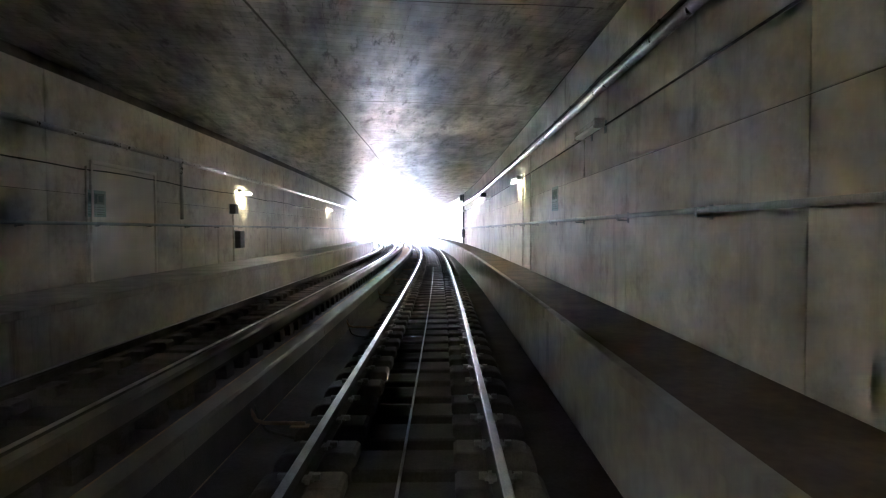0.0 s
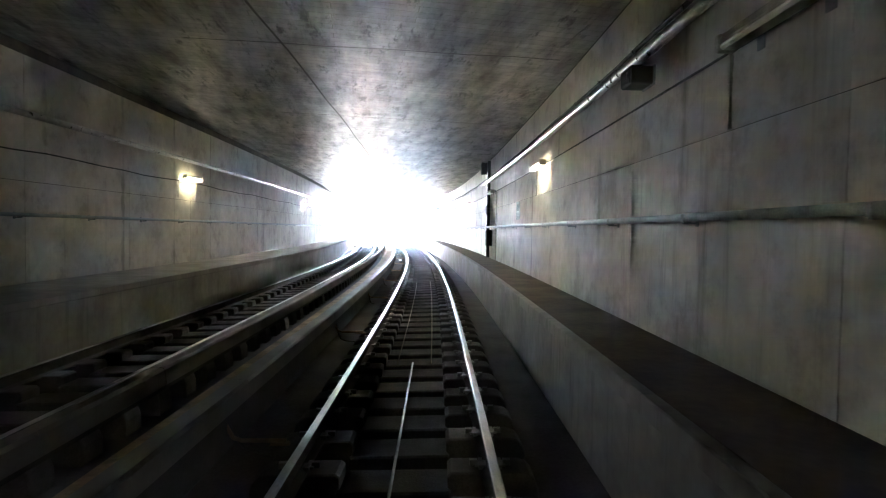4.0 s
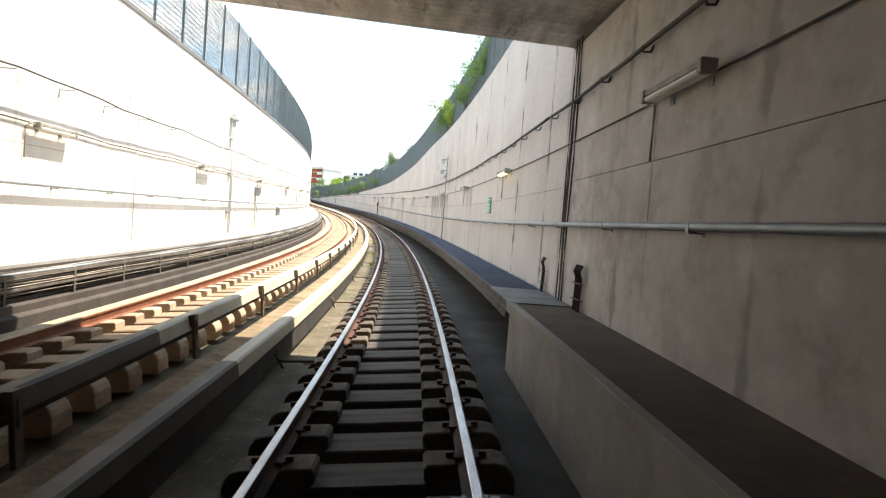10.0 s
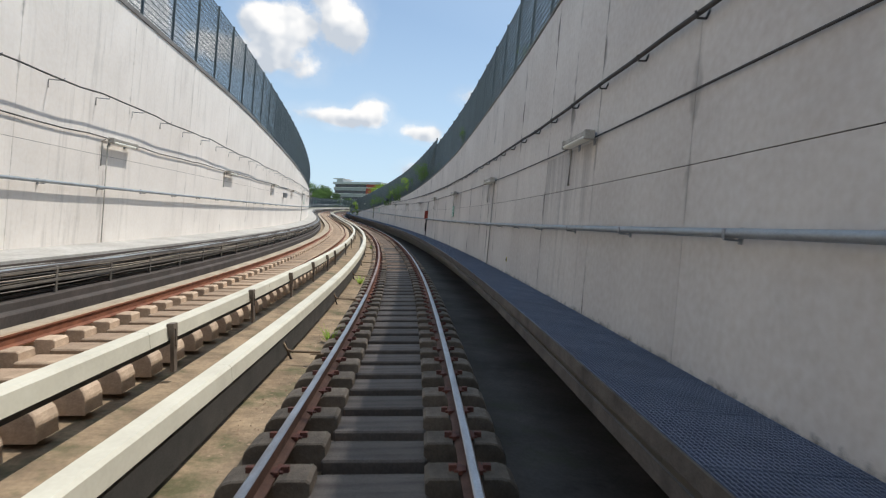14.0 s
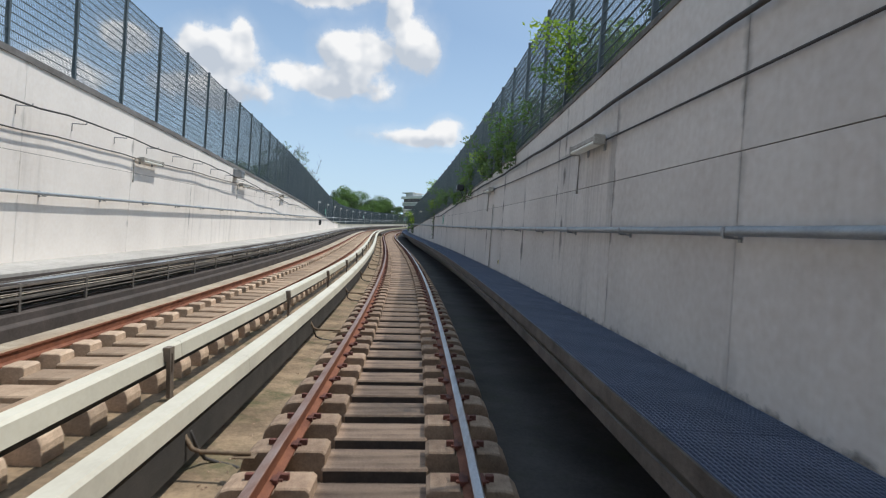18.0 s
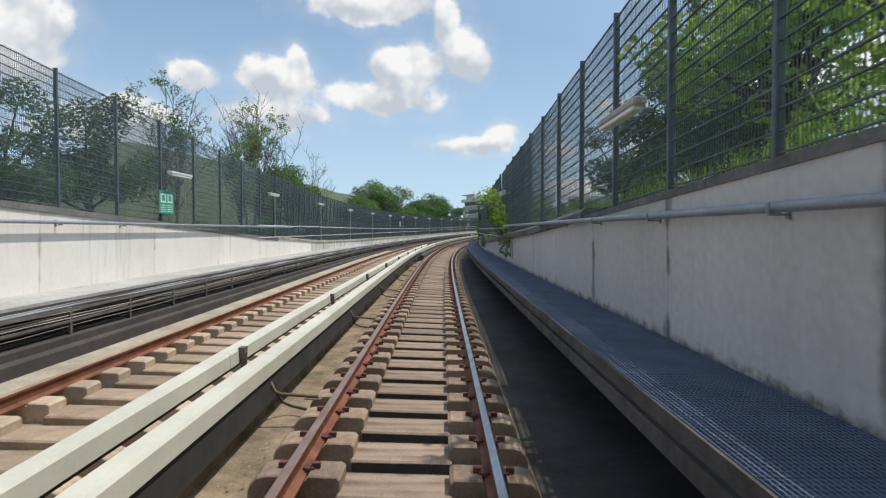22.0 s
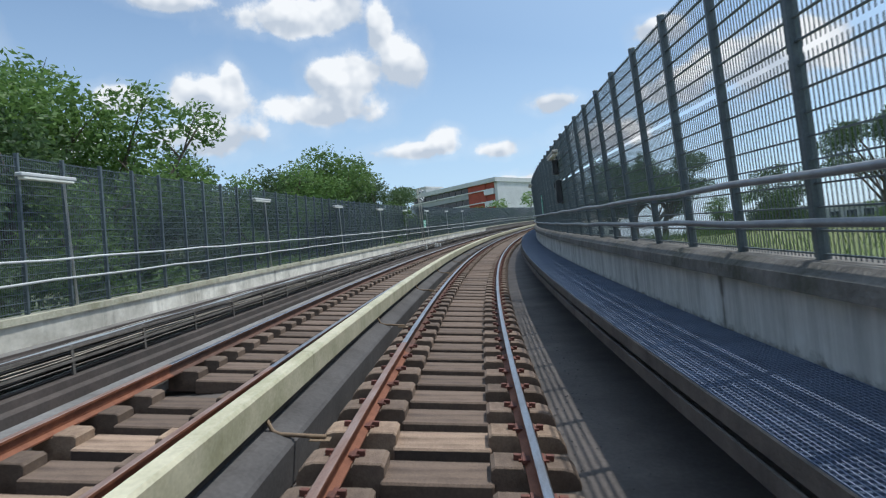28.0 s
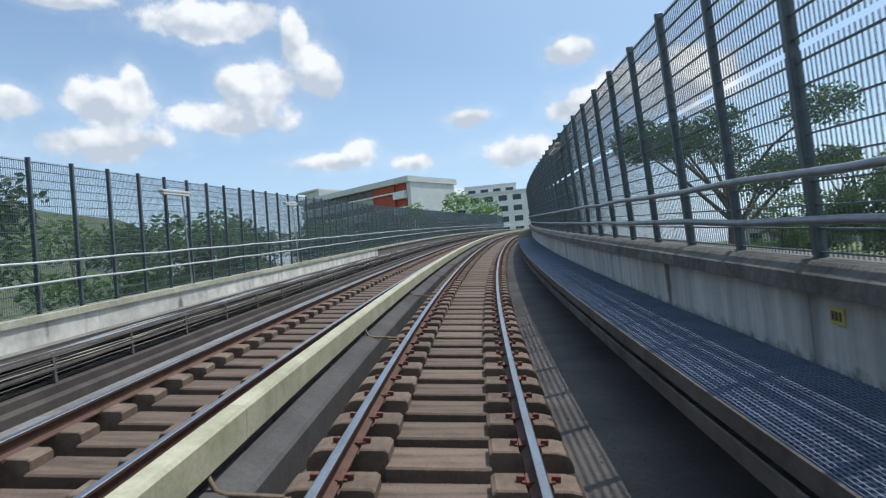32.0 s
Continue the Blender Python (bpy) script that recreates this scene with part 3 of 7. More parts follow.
M_SLAB_DARK = material("walkway_dark_grey", (0.22, 0.21, 0.20), (0.13, 0.12, 0.11), 0.9, 0.9, fine=12, spread=0)
M_PARAPET = material("parapet_patchy", (0.72, 0.69, 0.61), (0.37, 0.35, 0.295), 1.3, 0.9, fine=9, space="UV", streak=0.9, streak_colour=(0.13, 0.125, 0.105), spread=0.12, bump=0.1, grain=0.2, seep=125.0, seep_period=2.3)
M_PARAPET_R = material("parapet_stained", (0.68, 0.66, 0.615), (0.54, 0.525, 0.48), 0.9, 0.9, fine=7, space="UV", streak=0.8, streak_colour=(0.10, 0.095, 0.08), spread=0.08, bump=0.08, grain=0.2, seep=126.27, foot=0.5, seep_period=1.545, stain_top=1.06, drip=0.45)
M_HILL = material("hill_grass", (0.075, 0.105, 0.05), (0.10, 0.115, 0.065), 0.12, 0.95, fine=2.0, bump=0.5, bump_depth=0.2, spread=0)
M_STEEL = material("galvanised_steel", (0.33, 0.34, 0.35), (0.24, 0.25, 0.26), 5.0, 0.5, metal=0.6, fine=90, bump=0.1, spread=0.06)
M_BRIGHT = material("bright_conduit", (0.55, 0.54, 0.52), (0.40, 0.39, 0.37), 5.0, 0.3, metal=0.9, fine=90, bump=0.05, spread=0.04)
M_FENCE = material("fence_grey_green", (0.135, 0.165, 0.18), (0.09, 0.11, 0.125), 3.0, 0.5, metal=0.25, bump=0.0, spread=0.08)
M_PIPE = material("pipe_blue_grey", (0.34, 0.37, 0.39), (0.26, 0.28, 0.29), 3.0, 0.5, metal=0.3, bump=0.05, spread=0.05)
M_CABLE = material("black_cable", (0.06, 0.055, 0.05), (0.035, 0.03, 0.03), 4.0, 0.7, spread=0.1)
M_GRATE = material("grating_steel", (0.18, 0.225, 0.315), (0.125, 0.155, 0.22), 2.0, 0.5, metal=0.3, fine=60, spread=0.06)
M_GRASS = material("grass", (0.13, 0.20, 0.035), (0.07, 0.12, 0.02), 2.0, 0.9, fine=40, bump=0.6, spread=0.15)
M_EARTH = material("ground_grass", (0.12, 0.17, 0.04), (0.16, 0.15, 0.07), 0.08, 0.95, fine=3.0, bump=0.7, bump_depth=0.1, spread=0)


def leafy(name, a, b):
    """Thin leaves that let part of the light through."""
    m = material(name, a, b, 0.8, 0.6, fine=20, bump=0, spread=0.2)
    t = m.node_tree
    p = t.nodes["Principled BSDF"]
    tr, mx = t.nodes.new("ShaderNodeBsdfTranslucent"), t.nodes.new("ShaderNodeMixShader")
    src = p.inputs["Base Color"].links[0].from_socket
    t.links.new(src, tr.inputs["Color"])
    mx.inputs[0].default_value = 0.42
    t.links.new(p.outputs[0], mx.inputs[1])
    t.links.new(tr.outputs[0], mx.inputs[2])
    t.links.new(mx.outputs[0], t.nodes["Material Output"].inputs[0])
    return m


M_LEAF = leafy("leaf_green", (0.11, 0.20, 0.055), (0.165, 0.265, 0.07))
M_LEAF_DARK = leafy("leaf_dark", (0.065, 0.115, 0.045), (0.09, 0.145, 0.052))
M_LEAF_WEED = leafy("leaf_weed", (0.36, 0.46, 0.075), (0.22, 0.33, 0.05))
M_LEAF_BRIGHT = leafy("leaf_bright", (0.36, 0.50, 0.065), (0.25, 0.38, 0.05))
M_BARK = material("bark", (0.13, 0.11, 0.09), (0.08, 0.065, 0.05), 8.0, 0.95, fine=40, spread=0.15)
M_TUBE = plain("lit_tube", (1.0, 0.93, 0.62), 0.4, 0.0, 0.75, (1.0, 0.84, 0.44))
M_TUBE_DIM = plain("lit_tube_tunnel", (1.0, 0.93, 0.66), 0.4, 0.0, 0.30, (1.0, 0.83, 0.44))
M_TUBE_OFF = plain("unlit_tube", (0.80, 0.80, 0.72), 0.35)
M_LAMPBODY = material("lamp_housing", (0.45, 0.43, 0.38), (0.30, 0.27, 0.23), 5.0, 0.6, spread=0.1)
M_SIGN = plain("sign_green", (0.01, 0.33, 0.20), 0.45)
M_SIGNWHITE = plain("sign_white", (0.78, 0.80, 0.78), 0.5)
M_YELLOW = plain("yellow_plate", (0.52, 0.43, 0.10), 0.5)
M_SIGN_FADED = material("sign_faded", (0.24, 0.34, 0.29), (0.32, 0.36, 0.33), 3.0, 0.5, spread=0)
M_SIGN_GRIME = material("sign_grimy", (0.15, 0.19, 0.165), (0.10, 0.13, 0.115), 4.0, 0.6, spread=0)
M_SIGN_DARK = material("sign_dark_green", (0.03, 0.075, 0.055), (0.05, 0.085, 0.07), 6.0, 0.6, spread=0)
M_RED = material("red_paint", (0.35, 0.05, 0.03), (0.22, 0.03, 0.02), 3.0, 0.5)
M_BOX = material("dark_box", (0.035, 0.038, 0.042), (0.02, 0.02, 0.024), 4.0, 0.5)
M_WHITEBOX = material("white_box", (0.62, 0.64, 0.63), (0.5, 0.5, 0.5), 4.0, 0.5)


# ---- mesh helpers ----
def link(name, verts, faces, mat, parent=None, label="", uvs=None, smooth=False, mats=None, index=None):
    me = bpy.data.meshes.new(name)
    me.from_pydata(verts, [], faces)
    for mm in (mats or [mat]):
        me.materials.append(mm)
    if index:
        me.polygons.foreach_set("material_index", index)
    if uvs:
        lay = me.uv_layers.new(name="UVMap")
        flat = [c for f in faces for v in f for c in uvs[v]]
        lay.data.foreach_set("uv", flat)
    if smooth:
        me.polygons.foreach_set("use_smooth", [True] * len(me.polygons))
    me.update()
    ob = new(name, me)
    if parent is not None:
        ob.parent = parent
    if label:
        ob["label"] = label
    return ob


def empty(name, label, category, group="", kind=""):
    ob = new(name)
    return tagged(ob, label, category, group, kind)


def part(name, bm, mat, parent, label=""):
    me = bpy.data.meshes.new(name)
    bm.to_mesh(me)
    bm.free()
    me.materials.append(mat)
    ob = new(name, me)
    ob.parent = parent
    if label:
        ob["label"] = label
    return ob


def steps(s0, s1, ds):
    n = max(1, int(math.ceil((s1 - s0) / ds)))
    return [s0 + (s1 - s0) * i / n for i in range(n + 1)]


def sweep(name, prof, s0, s1, mat, parent=None, label="", ds=2.5, closed=True, mid=None, smooth=False, mats=None, pick=None):
    """A profile of (l, z) drawn along the line; prof may be a function of s."""
    f = prof if callable(prof) else (lambda s: prof)
    S = steps(s0, s1, ds)
    verts, faces, uvs, idx = [], [], [], []
    n = len(f(S[0]))
    for s in S:
        run, last = 0.0, None
        for l, z in f(s):
            run += 0.0 if last is None else math.hypot(l - last[0], z - last[1])
            last = (l, z)
            verts.append(canted(s, l, z, mid) if mid is not None else at(s, l, z))
            uvs.append((s, z if abs(z) > abs(l) * 0.2 else run))
    m = n if closed else n - 1
    for i in range(len(S) - 1):
        for j in range(m):
            k = (j + 1) % n
            faces.append((i * n + j, (i + 1) * n + j, (i + 1) * n + k, i * n + k))
            idx.append(pick(j) if pick else 0)
    if closed:
        faces.append(tuple(range(n)))
        faces.append(tuple(reversed([(len(S) - 1) * n + j for j in range(n)])))
        idx += [0, 0]
    return link(name, verts, faces, mat, parent, label, uvs, smooth, mats, idx if pick else None)


def ring(l, z, r, n=8):
    return [(l + r * math.cos(2 * math.pi * i / n), z + r * math.sin(2 * math.pi * i / n)) for i in range(n)]


def box_data(x0, x1, y0, y1, z0, z1, verts, faces):
    k = len(verts)
    verts += [(x0, y0, z0), (x1, y0, z0), (x1, y1, z0), (x0, y1, z0), (x0, y0, z1), (x1, y0, z1), (x1, y1, z1), (x0, y1, z1)]
    faces += [(k, k + 3, k + 2, k + 1), (k + 4, k + 5, k + 6, k + 7), (k, k + 1, k + 5, k + 4), (k + 1, k + 2, k + 6, k + 5), (k + 2, k + 3, k + 7, k + 6), (k + 3, k, k + 4, k + 7)]


def block_mesh(name, x0, x1, y0, y1, z0, z1, bevel=0.02):
    bm = bmesh.new()
    bmesh.ops.create_cube(bm, size=1.0)
    for v in bm.verts:
        v.co = Vector(((x0 + x1) / 2 + v.co.x * (x1 - x0), (y0 + y1) / 2 + v.co.y * (y1 - y0), (z0 + z1) / 2 + v.co.z * (z1 - z0)))
    if bevel:
        bmesh.ops.bevel(bm, geom=bm.edges[:], offset=bevel, segments=1, affect="EDGES")
    me = bpy.data.meshes.new(name)
    bm.to_mesh(me)
    bm.free()
    return me


def put(name, mesh, m, parent=None, mat=None):
    if mat is not None and not mesh.materials:
        mesh.materials.append(mat)
    ob = new(name, mesh)
    if parent is not None:
        ob.parent = parent
    ob.matrix_basis = m
    return ob


def tube_mesh(name, points, r, mat, n=7):
    """A round bar through the points."""
    verts, faces = [], []
    pts = [Vector(p) for p in points]
    for i, p in enumerate(pts):
        d = (pts[min(i + 1, len(pts) - 1)] - pts[max(i - 1, 0)]).normalized()
        u = d.cross(Vector((0, 0, 1)))
        if u.length < 1e-3:
            u = Vector((1, 0, 0))
        u.normalize()
        w = u.cross(d)
        verts += [p + r * (math.cos(2 * math.pi * k / n) * u + math.sin(2 * math.pi * k / n) * w) for k in range(n)]
    for i in range(len(pts) - 1):
        faces += [(i * n + k, i * n + (k + 1) % n, (i + 1) * n + (k + 1) % n, (i + 1) * n + k) for k in range(n)]
    faces += [tuple(reversed(range(n))), tuple((len(pts) - 1) * n + k for k in range(n))]
    me = bpy.data.meshes.new(name)
    me.from_pydata(verts, [], faces)
    me.materials.append(mat)
    me.polygons.foreach_set("use_smooth", [True] * len(me.polygons))
    me.update()
    return me


# ---- measures of the cross-section ----
WR, WL = 2.68, -7.24          # faces of the two side walls
PORTAL, START, END = 125.0, 8.0, 535.0
WALK_Z, FLOOR_Z, CEIL_Z = 0.65, -0.42, 4.75
GROUND = 6.75
RTOP_S, RTOP_Z = [100, 160, 184, 192, 230, 237, 254, 260, 278, 295, 338, 600], [7.0, 7.0, 5.8, 5.3, 3.7, 3.45, 2.75, 2.5, 1.68, 1.12, 1.08, 1.08]
LTOP_S, LTOP_Z = [100, 172, 188, 198, 236, 242, 259, 264, 280, 290, 298, 310, 345, 600], [6.65, 6.6, 6.05, 5.55, 3.82, 3.58, 2.91, 2.65, 1.87, 1.34, 1.02, 0.88, 0.75, 0.75]


def rtop(s):
    return float(np.interp(s, RTOP_S, RTOP_Z))


def ltop(s):
    return float(np.interp(s, LTOP_S, LTOP_Z))


def walk_z(s):
    """Height of the walkway over the rails; it sinks a little towards the bridge."""
    return float(np.interp(s, [245, 287, 340], [WALK_Z, 0.585, 0.51]))


def walk_edge(s):
    """Where the open walkway's outer edge runs."""
    return float(np.interp(s, [287, 350], [1.725, 1.78]))


def ceil_r(s):
    return float(np.interp(s, [8, 100, 115, 125], [4.68, 4.62, 4.62, 4.86]))


def ceil_l(s):
    return ceil_r(s) + 0.38


# ---- large structure ----
def bed(name, s0, s1, mat, label):
    return tagged(sweep(name, [(WL - 0.2, FLOOR_Z), (WR + 0.2, FLOOR_Z), (WR + 0.2, FLOOR_Z - 0.5), (WL - 0.2, FLOOR_Z - 0.5)], s0, s1, mat), label, "floor", kind="structure")


bed("floor_tunnel", START, PORTAL - 8.0, M_FLOORBLACK, "black concrete track bed in the tunnel")
bed("floor_portal", PORTAL - 8.0, 158.0, M_FLOORPORTAL, "mossy concrete track bed by the portal, darkened as in shade")
bed("floor_cutting", 158.0, 308.0, M_FLOOR, "stained sandy concrete track bed")
bed("floor_bridge", 308.0, END, M_FLOORBRIDGE, "dark brown concrete track bed on the bridge, deepened for shade")
# Drain floor toned dark for the wall's shade; the moss is its own.
dark = tagged(sweep("trough", [(1.16, FLOOR_Z + 0.006), (WR - 0.01, FLOOR_Z + 0.006), (WR - 0.01, FLOOR_Z - 0.1), (1.16, FLOOR_Z - 0.1)], START + 110.0, 308.0, M_FLOORSHADE), "mossy concrete drain beside the track, toned dark for its shade", "trough", kind="structure")
plinth = tagged(sweep("plinth", lambda s: [(far_mid(s)[0] + 1.50, FLOOR_Z), (far_mid(s)[0] + 1.50, -0.22), (far_mid(s)[0] + 1.53, -0.20), (-1.72, -0.20), (-1.70, FLOOR_Z)], START, 300.0, M_FLOOR), "low sandy concrete plinth between the tracks", "plinth", kind="structure")


def wall(name, face, side, s0, s1, top, mat, label):
    base = FLOOR_Z
    w = sweep(name, lambda s: [(face + side * 0.012, base), (face + side * 0.35, base), (face + side * 0.35, top(s)), (face + side * 0.012, top(s))], s0, s1, M_JOINT, ds=3.0)
    return tagged(w, label, "wall", kind="structure")


wall_r = wall("wall_right", WR, 1, PORTAL, END, rtop, M_WALL, "pale weathered concrete retaining wall with dark streaks")
wall_l = wall("wall_left", WL, -1, PORTAL, END, ltop, M_WALL, "sunlit pale concrete retaining wall with conduits")
wall_tr = wall("wall_tunnel_right", WR, 1, START, PORTAL, lambda s: ceil_r(s) + 0.3, M_TUNNEL, "stained grey concrete tunnel wall")
wall_tl = wall("wall_tunnel_left", WL, -1, START, PORTAL - 2.0, lambda s: ceil_l(s) + 0.3, M_TUNNEL, "stained grey concrete tunnel wall")
ceiling = tagged(sweep("ceiling", lambda s: [(WL - 0.4, ceil_l(s)), (WL - 0.4, ceil_l(s) + 1.8), (WR + 0.4, ceil_l(s) + 1.8), (WR + 0.4, ceil_r(s))], START, PORTAL, M_CEIL), "dark rough concrete tunnel ceiling with board marks", "ceiling", kind="structure")
# Unseen end wall, added to shut the tunnel behind the start.
tagged(sweep("wall_end", [(WL - 0.4, FLOOR_Z - 0.4), (WL - 0.4, CEIL_Z + 2), (WR + 0.4, CEIL_Z + 2), (WR + 0.4, FLOOR_Z - 0.4)], START - 0.6, START - 0.02, M_TUNNEL), "plain concrete wall added to close the tunnel behind", "wall", kind="structure")


LAMP_S = (140.2, 170.0, 179.6, 189.8, 199.5, 209.5, 219.8)


def panels(parent, face, side, s0, s1, top, mat, length, rows, first=None, g=0.005):
    """Cast wall panels, each its own slab, with open joints between them."""
    S = list(np.arange(s0, s1 - 0.1, length)) if first is None else [s0] + list(np.arange(first, s1 - 0.1, length))
    for s, e in zip(S, S[1:] + [s1]):
        for a, b in zip(rows[:-1], rows[1:]):
            t0, t1 = min(b, top(s)), min(b, top(e))
            if min(t0, t1) - a < 0.05:
                if max(t0, t1) - a < 0.1:
                    continue
                t0, t1 = max(t0, a + 0.02), max(t1, a + 0.02)
            q = [(s + g, a + g), (e - g, a + g), (e - g, t1 - g), (s + g, t0 - g)]
            verts, uvs = [], []
            for d in (0.0, 0.02):
                for u, z in q:
                    verts.append(at(u, face + side * d, z))
                    uvs.append((u, z))
            faces = [(0, 1, 2, 3), (0, 4, 5, 1), (1, 5, 6, 2), (2, 6, 7, 3), (3, 7, 4, 0)]
            if side < 0:
                faces = [tuple(reversed(f)) for f in faces]
            wet = mat is M_WALL and side > 0 and 147.5 < s < 156.5
            lamp = mat is M_WALL and side > 0 and any(s < q < e for q in LAMP_S)
            link("wall_panel", verts, faces, M_WALL_STAIN if wet else M_WALL_LAMP if lamp else (M_PARAPET if side < 0 else M_PARAPET_R) if mat in (M_WALL, M_WALL_LEFT) and s > 294 else mat, parent, uvs=uvs)


panels(wall_tr, WR, 1, START, PORTAL, lambda s: ceil_r(s) - 0.03, M_TUNNEL, 3.9, [FLOOR_Z, 2.58, 9.0])
# Panels stop short; the dark band under the ceiling stands for its shadow line.
panels(wall_tl, WL, -1, START, PORTAL - 2.0, lambda s: ceil_l(s) - 0.22, M_TUNNEL, 3.9, [FLOOR_Z, 2.5, 9.0])
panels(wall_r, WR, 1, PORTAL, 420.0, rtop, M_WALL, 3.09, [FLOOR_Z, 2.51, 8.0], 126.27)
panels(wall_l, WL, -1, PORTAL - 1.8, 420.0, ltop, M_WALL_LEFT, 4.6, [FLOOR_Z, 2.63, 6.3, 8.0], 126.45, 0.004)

def ceiling_joints():
    v, f, uv = [], [], []
    def strip(pts, w):
        k = len(v)
        for s, l, along in pts:
            z = ceil_r(s) + (ceil_l(s) - ceil_r(s)) * (WR - l) / (WR - WL) - 0.005
            for q in (-w, w):
                v.append(at(s + (q if not along else 0), l + (q if along else 0), z))
        for i in range(len(pts) - 1):
            f.append((k + 2 * i, k + 2 * i + 1, k + 2 * i + 3, k + 2 * i + 2))
    for l in (-2.35,):
        strip([(s, l + 0.02 * math.sin(s), True) for s in np.arange(START, PORTAL, 2.0)], 0.022)
    for s in np.arange(START + 3, PORTAL, 6.5):
        strip([(s + 0.03 * math.sin(l * 3), l, False) for l in np.arange(WL, WR, 0.8)], 0.02)
    tagged(link("ceiling_joint", v, f, M_JOINT), "dark construction joints across the ceiling", "joint", kind="structure")


ceiling_joints()

# coping along the wall tops
tagged(sweep("wall_coping_right", lambda s: [(WR - 0.09, rtop(s) - 0.06), (WR + 0.42, rtop(s) - 0.06), (WR + 0.42, rtop(s) + 0.14), (WR + 0.0, rtop(s) + 0.14), (WR - 0.09, rtop(s) + 0.06)], 272.0, END, M_COPING, ds=3.0), "dark weathered concrete coping along the parapet", "coping", kind="structure")
tagged(sweep("wall_coping_left", lambda s: [(WL + 0.05, ltop(s)), (WL - 0.42, ltop(s)), (WL - 0.42, ltop(s) + 0.12), (WL + 0.05, ltop(s) + 0.12)], 290.0, END, M_COPING_PALE, ds=3.0), "pale mossy concrete coping along the parapet", "coping", kind="structure")

band = tagged(sweep("wall_top_band", lambda s: [(WR - 0.018, rtop(s) - 0.06), (WR + 0.30, rtop(s) - 0.06), (WR + 0.30, rtop(s) + 0.02), (WR - 0.018, rtop(s) + 0.02)], 168.0, 272.0, M_COPING, ds=3.0), "dark weathered band along the wall top", "coping", kind="structure")
tagged(sweep("wall_top_band_left", lambda s: [(WL + 0.03, ltop(s) - 0.10), (WL - 0.30, ltop(s) - 0.10), (WL - 0.30, ltop(s) + 0.02), (WL + 0.03, ltop(s) + 0.02)], 126.5, 290.0, M_SLAB_DARK, ds=3.0), "grey weathered band along the wall top", "coping", kind="structure")
# walkways
tagged(sweep("walkway_tunnel", [(1.76, FLOOR_Z), (1.76, WALK_Z - 0.16), (1.70, WALK_Z - 0.14), (1.70, WALK_Z - 0.01), (1.71, WALK_Z), (1.80, WALK_Z), (1.81, WALK_Z - 0.012), (WR - 0.002, WALK_Z - 0.012), (WR - 0.002, FLOOR_Z)], START, PORTAL - 1.1, M_TUNNEL_LOW, mats=[M_TUNNEL_LOW, M_WALKTOP], pick=lambda j: 1 if j == 6 else 0), "brown-stained concrete walkway with a lipped edge", "walkway", kind="structure")
tagged(sweep("walkway_tunnel_left", [(-5.55, FLOOR_Z), (-5.55, WALK_Z - 0.16), (-5.49, WALK_Z - 0.14), (-5.49, WALK_Z - 0.03), (WL + 0.002, WALK_Z - 0.03), (WL + 0.002, FLOOR_Z)], START, PORTAL - 4.0, M_TUNNEL_LOW), "grey concrete walkway in the tunnel", "walkway", kind="structure")
tagged(sweep("walkway_left", [(-6.15, FLOOR_Z), (-6.15, 0.55), (WL + 0.002, 0.55), (WL + 0.002, FLOOR_Z)], PORTAL - 4.0, 312.0, M_SLAB), "pale concrete walkway along the wall", "walkway", kind="structure")
tagged(sweep("walkway_left_bridge", [(-6.15, FLOOR_Z), (-6.15, 0.36), (WL + 0.002, 0.36), (WL + 0.002, FLOOR_Z)], 312.0, END, M_SLAB_DARK), "dark grey concrete walkway along the parapet", "walkway", kind="structure")

# ---- tracks ----
RAIL = [(-0.075, -0.172), (0.075, -0.172), (0.075, -0.155), (0.012, -0.135), (0.012, -0.045), (0.036, -0.032), (0.036, -0.006), (0.026, 0.0), (-0.026, 0.0), (-0.036, -0.006), (-0.036, -0.032), (-0.012, -0.045), (-0.012, -0.135), (-0.075, -0.155)]
SPACING = 0.73


def sleeper_meshes():
    a = block_mesh("sleeper", -0.44, 0.44, -0.235, 0.235, FLOOR_Z - 0.05, -0.262, 0.018)
    a.materials.append(M_SLEEPER)
    # one raised block under each rail, square inside, chamfered outside, with a seat for the rail
    prof = [(-0.34, -0.44), (0.36, -0.44), (0.36, -0.28), (0.34, -0.22), (0.29, -0.165), (0.22, -0.147), (0.095, -0.145), (0.085, -0.174), (-0.085, -0.174), (-0.095, -0.145), (-0.31, -0.145), (-0.34, -0.17)]
    n = len(prof)
    verts, faces = [], []
    for y, k in ((-0.16, 0.985), (-0.145, 1.0), (0.145, 1.0), (0.16, 0.985)):
        verts += [(x * k, y, z - (0.012 if k < 1 else 0)) for x, z in prof]
    for r in range(3):
        faces += [(r * n + j, r * n + (j + 1) % n, (r + 1) * n + (j + 1) % n, (r + 1) * n + j) for j in range(n)]
    faces += [tuple(reversed(range(n))), tuple(range(3 * n, 4 * n))]
    blk = bpy.data.meshes.new("rail_block")
    blk.from_pydata(verts, [], faces)
    blk.materials.append(M_BLOCK)
    v, f = [], []
    for sd in (-1, 1):
        for x0, x1, y0, y1, z0, z1 in ((0.03, 0.12, -0.05, 0.05, -0.165, -0.128), (0.10, 0.16, -0.022, 0.022, -0.16, -0.10), (0.06, 0.09, -0.085, 0.085, -0.15, -0.118)):
            box_data(min(sd * x0, sd * x1), max(sd * x0, sd * x1), y0, y1, z0, z1, v, f)
    clip = bpy.data.meshes.new("rail_clip")
    clip.from_pydata(v, [], f)
    clip.materials.append(M_CLIP)
    return a, blk, clip


SL0, RB0, CLIPS = sleeper_meshes()
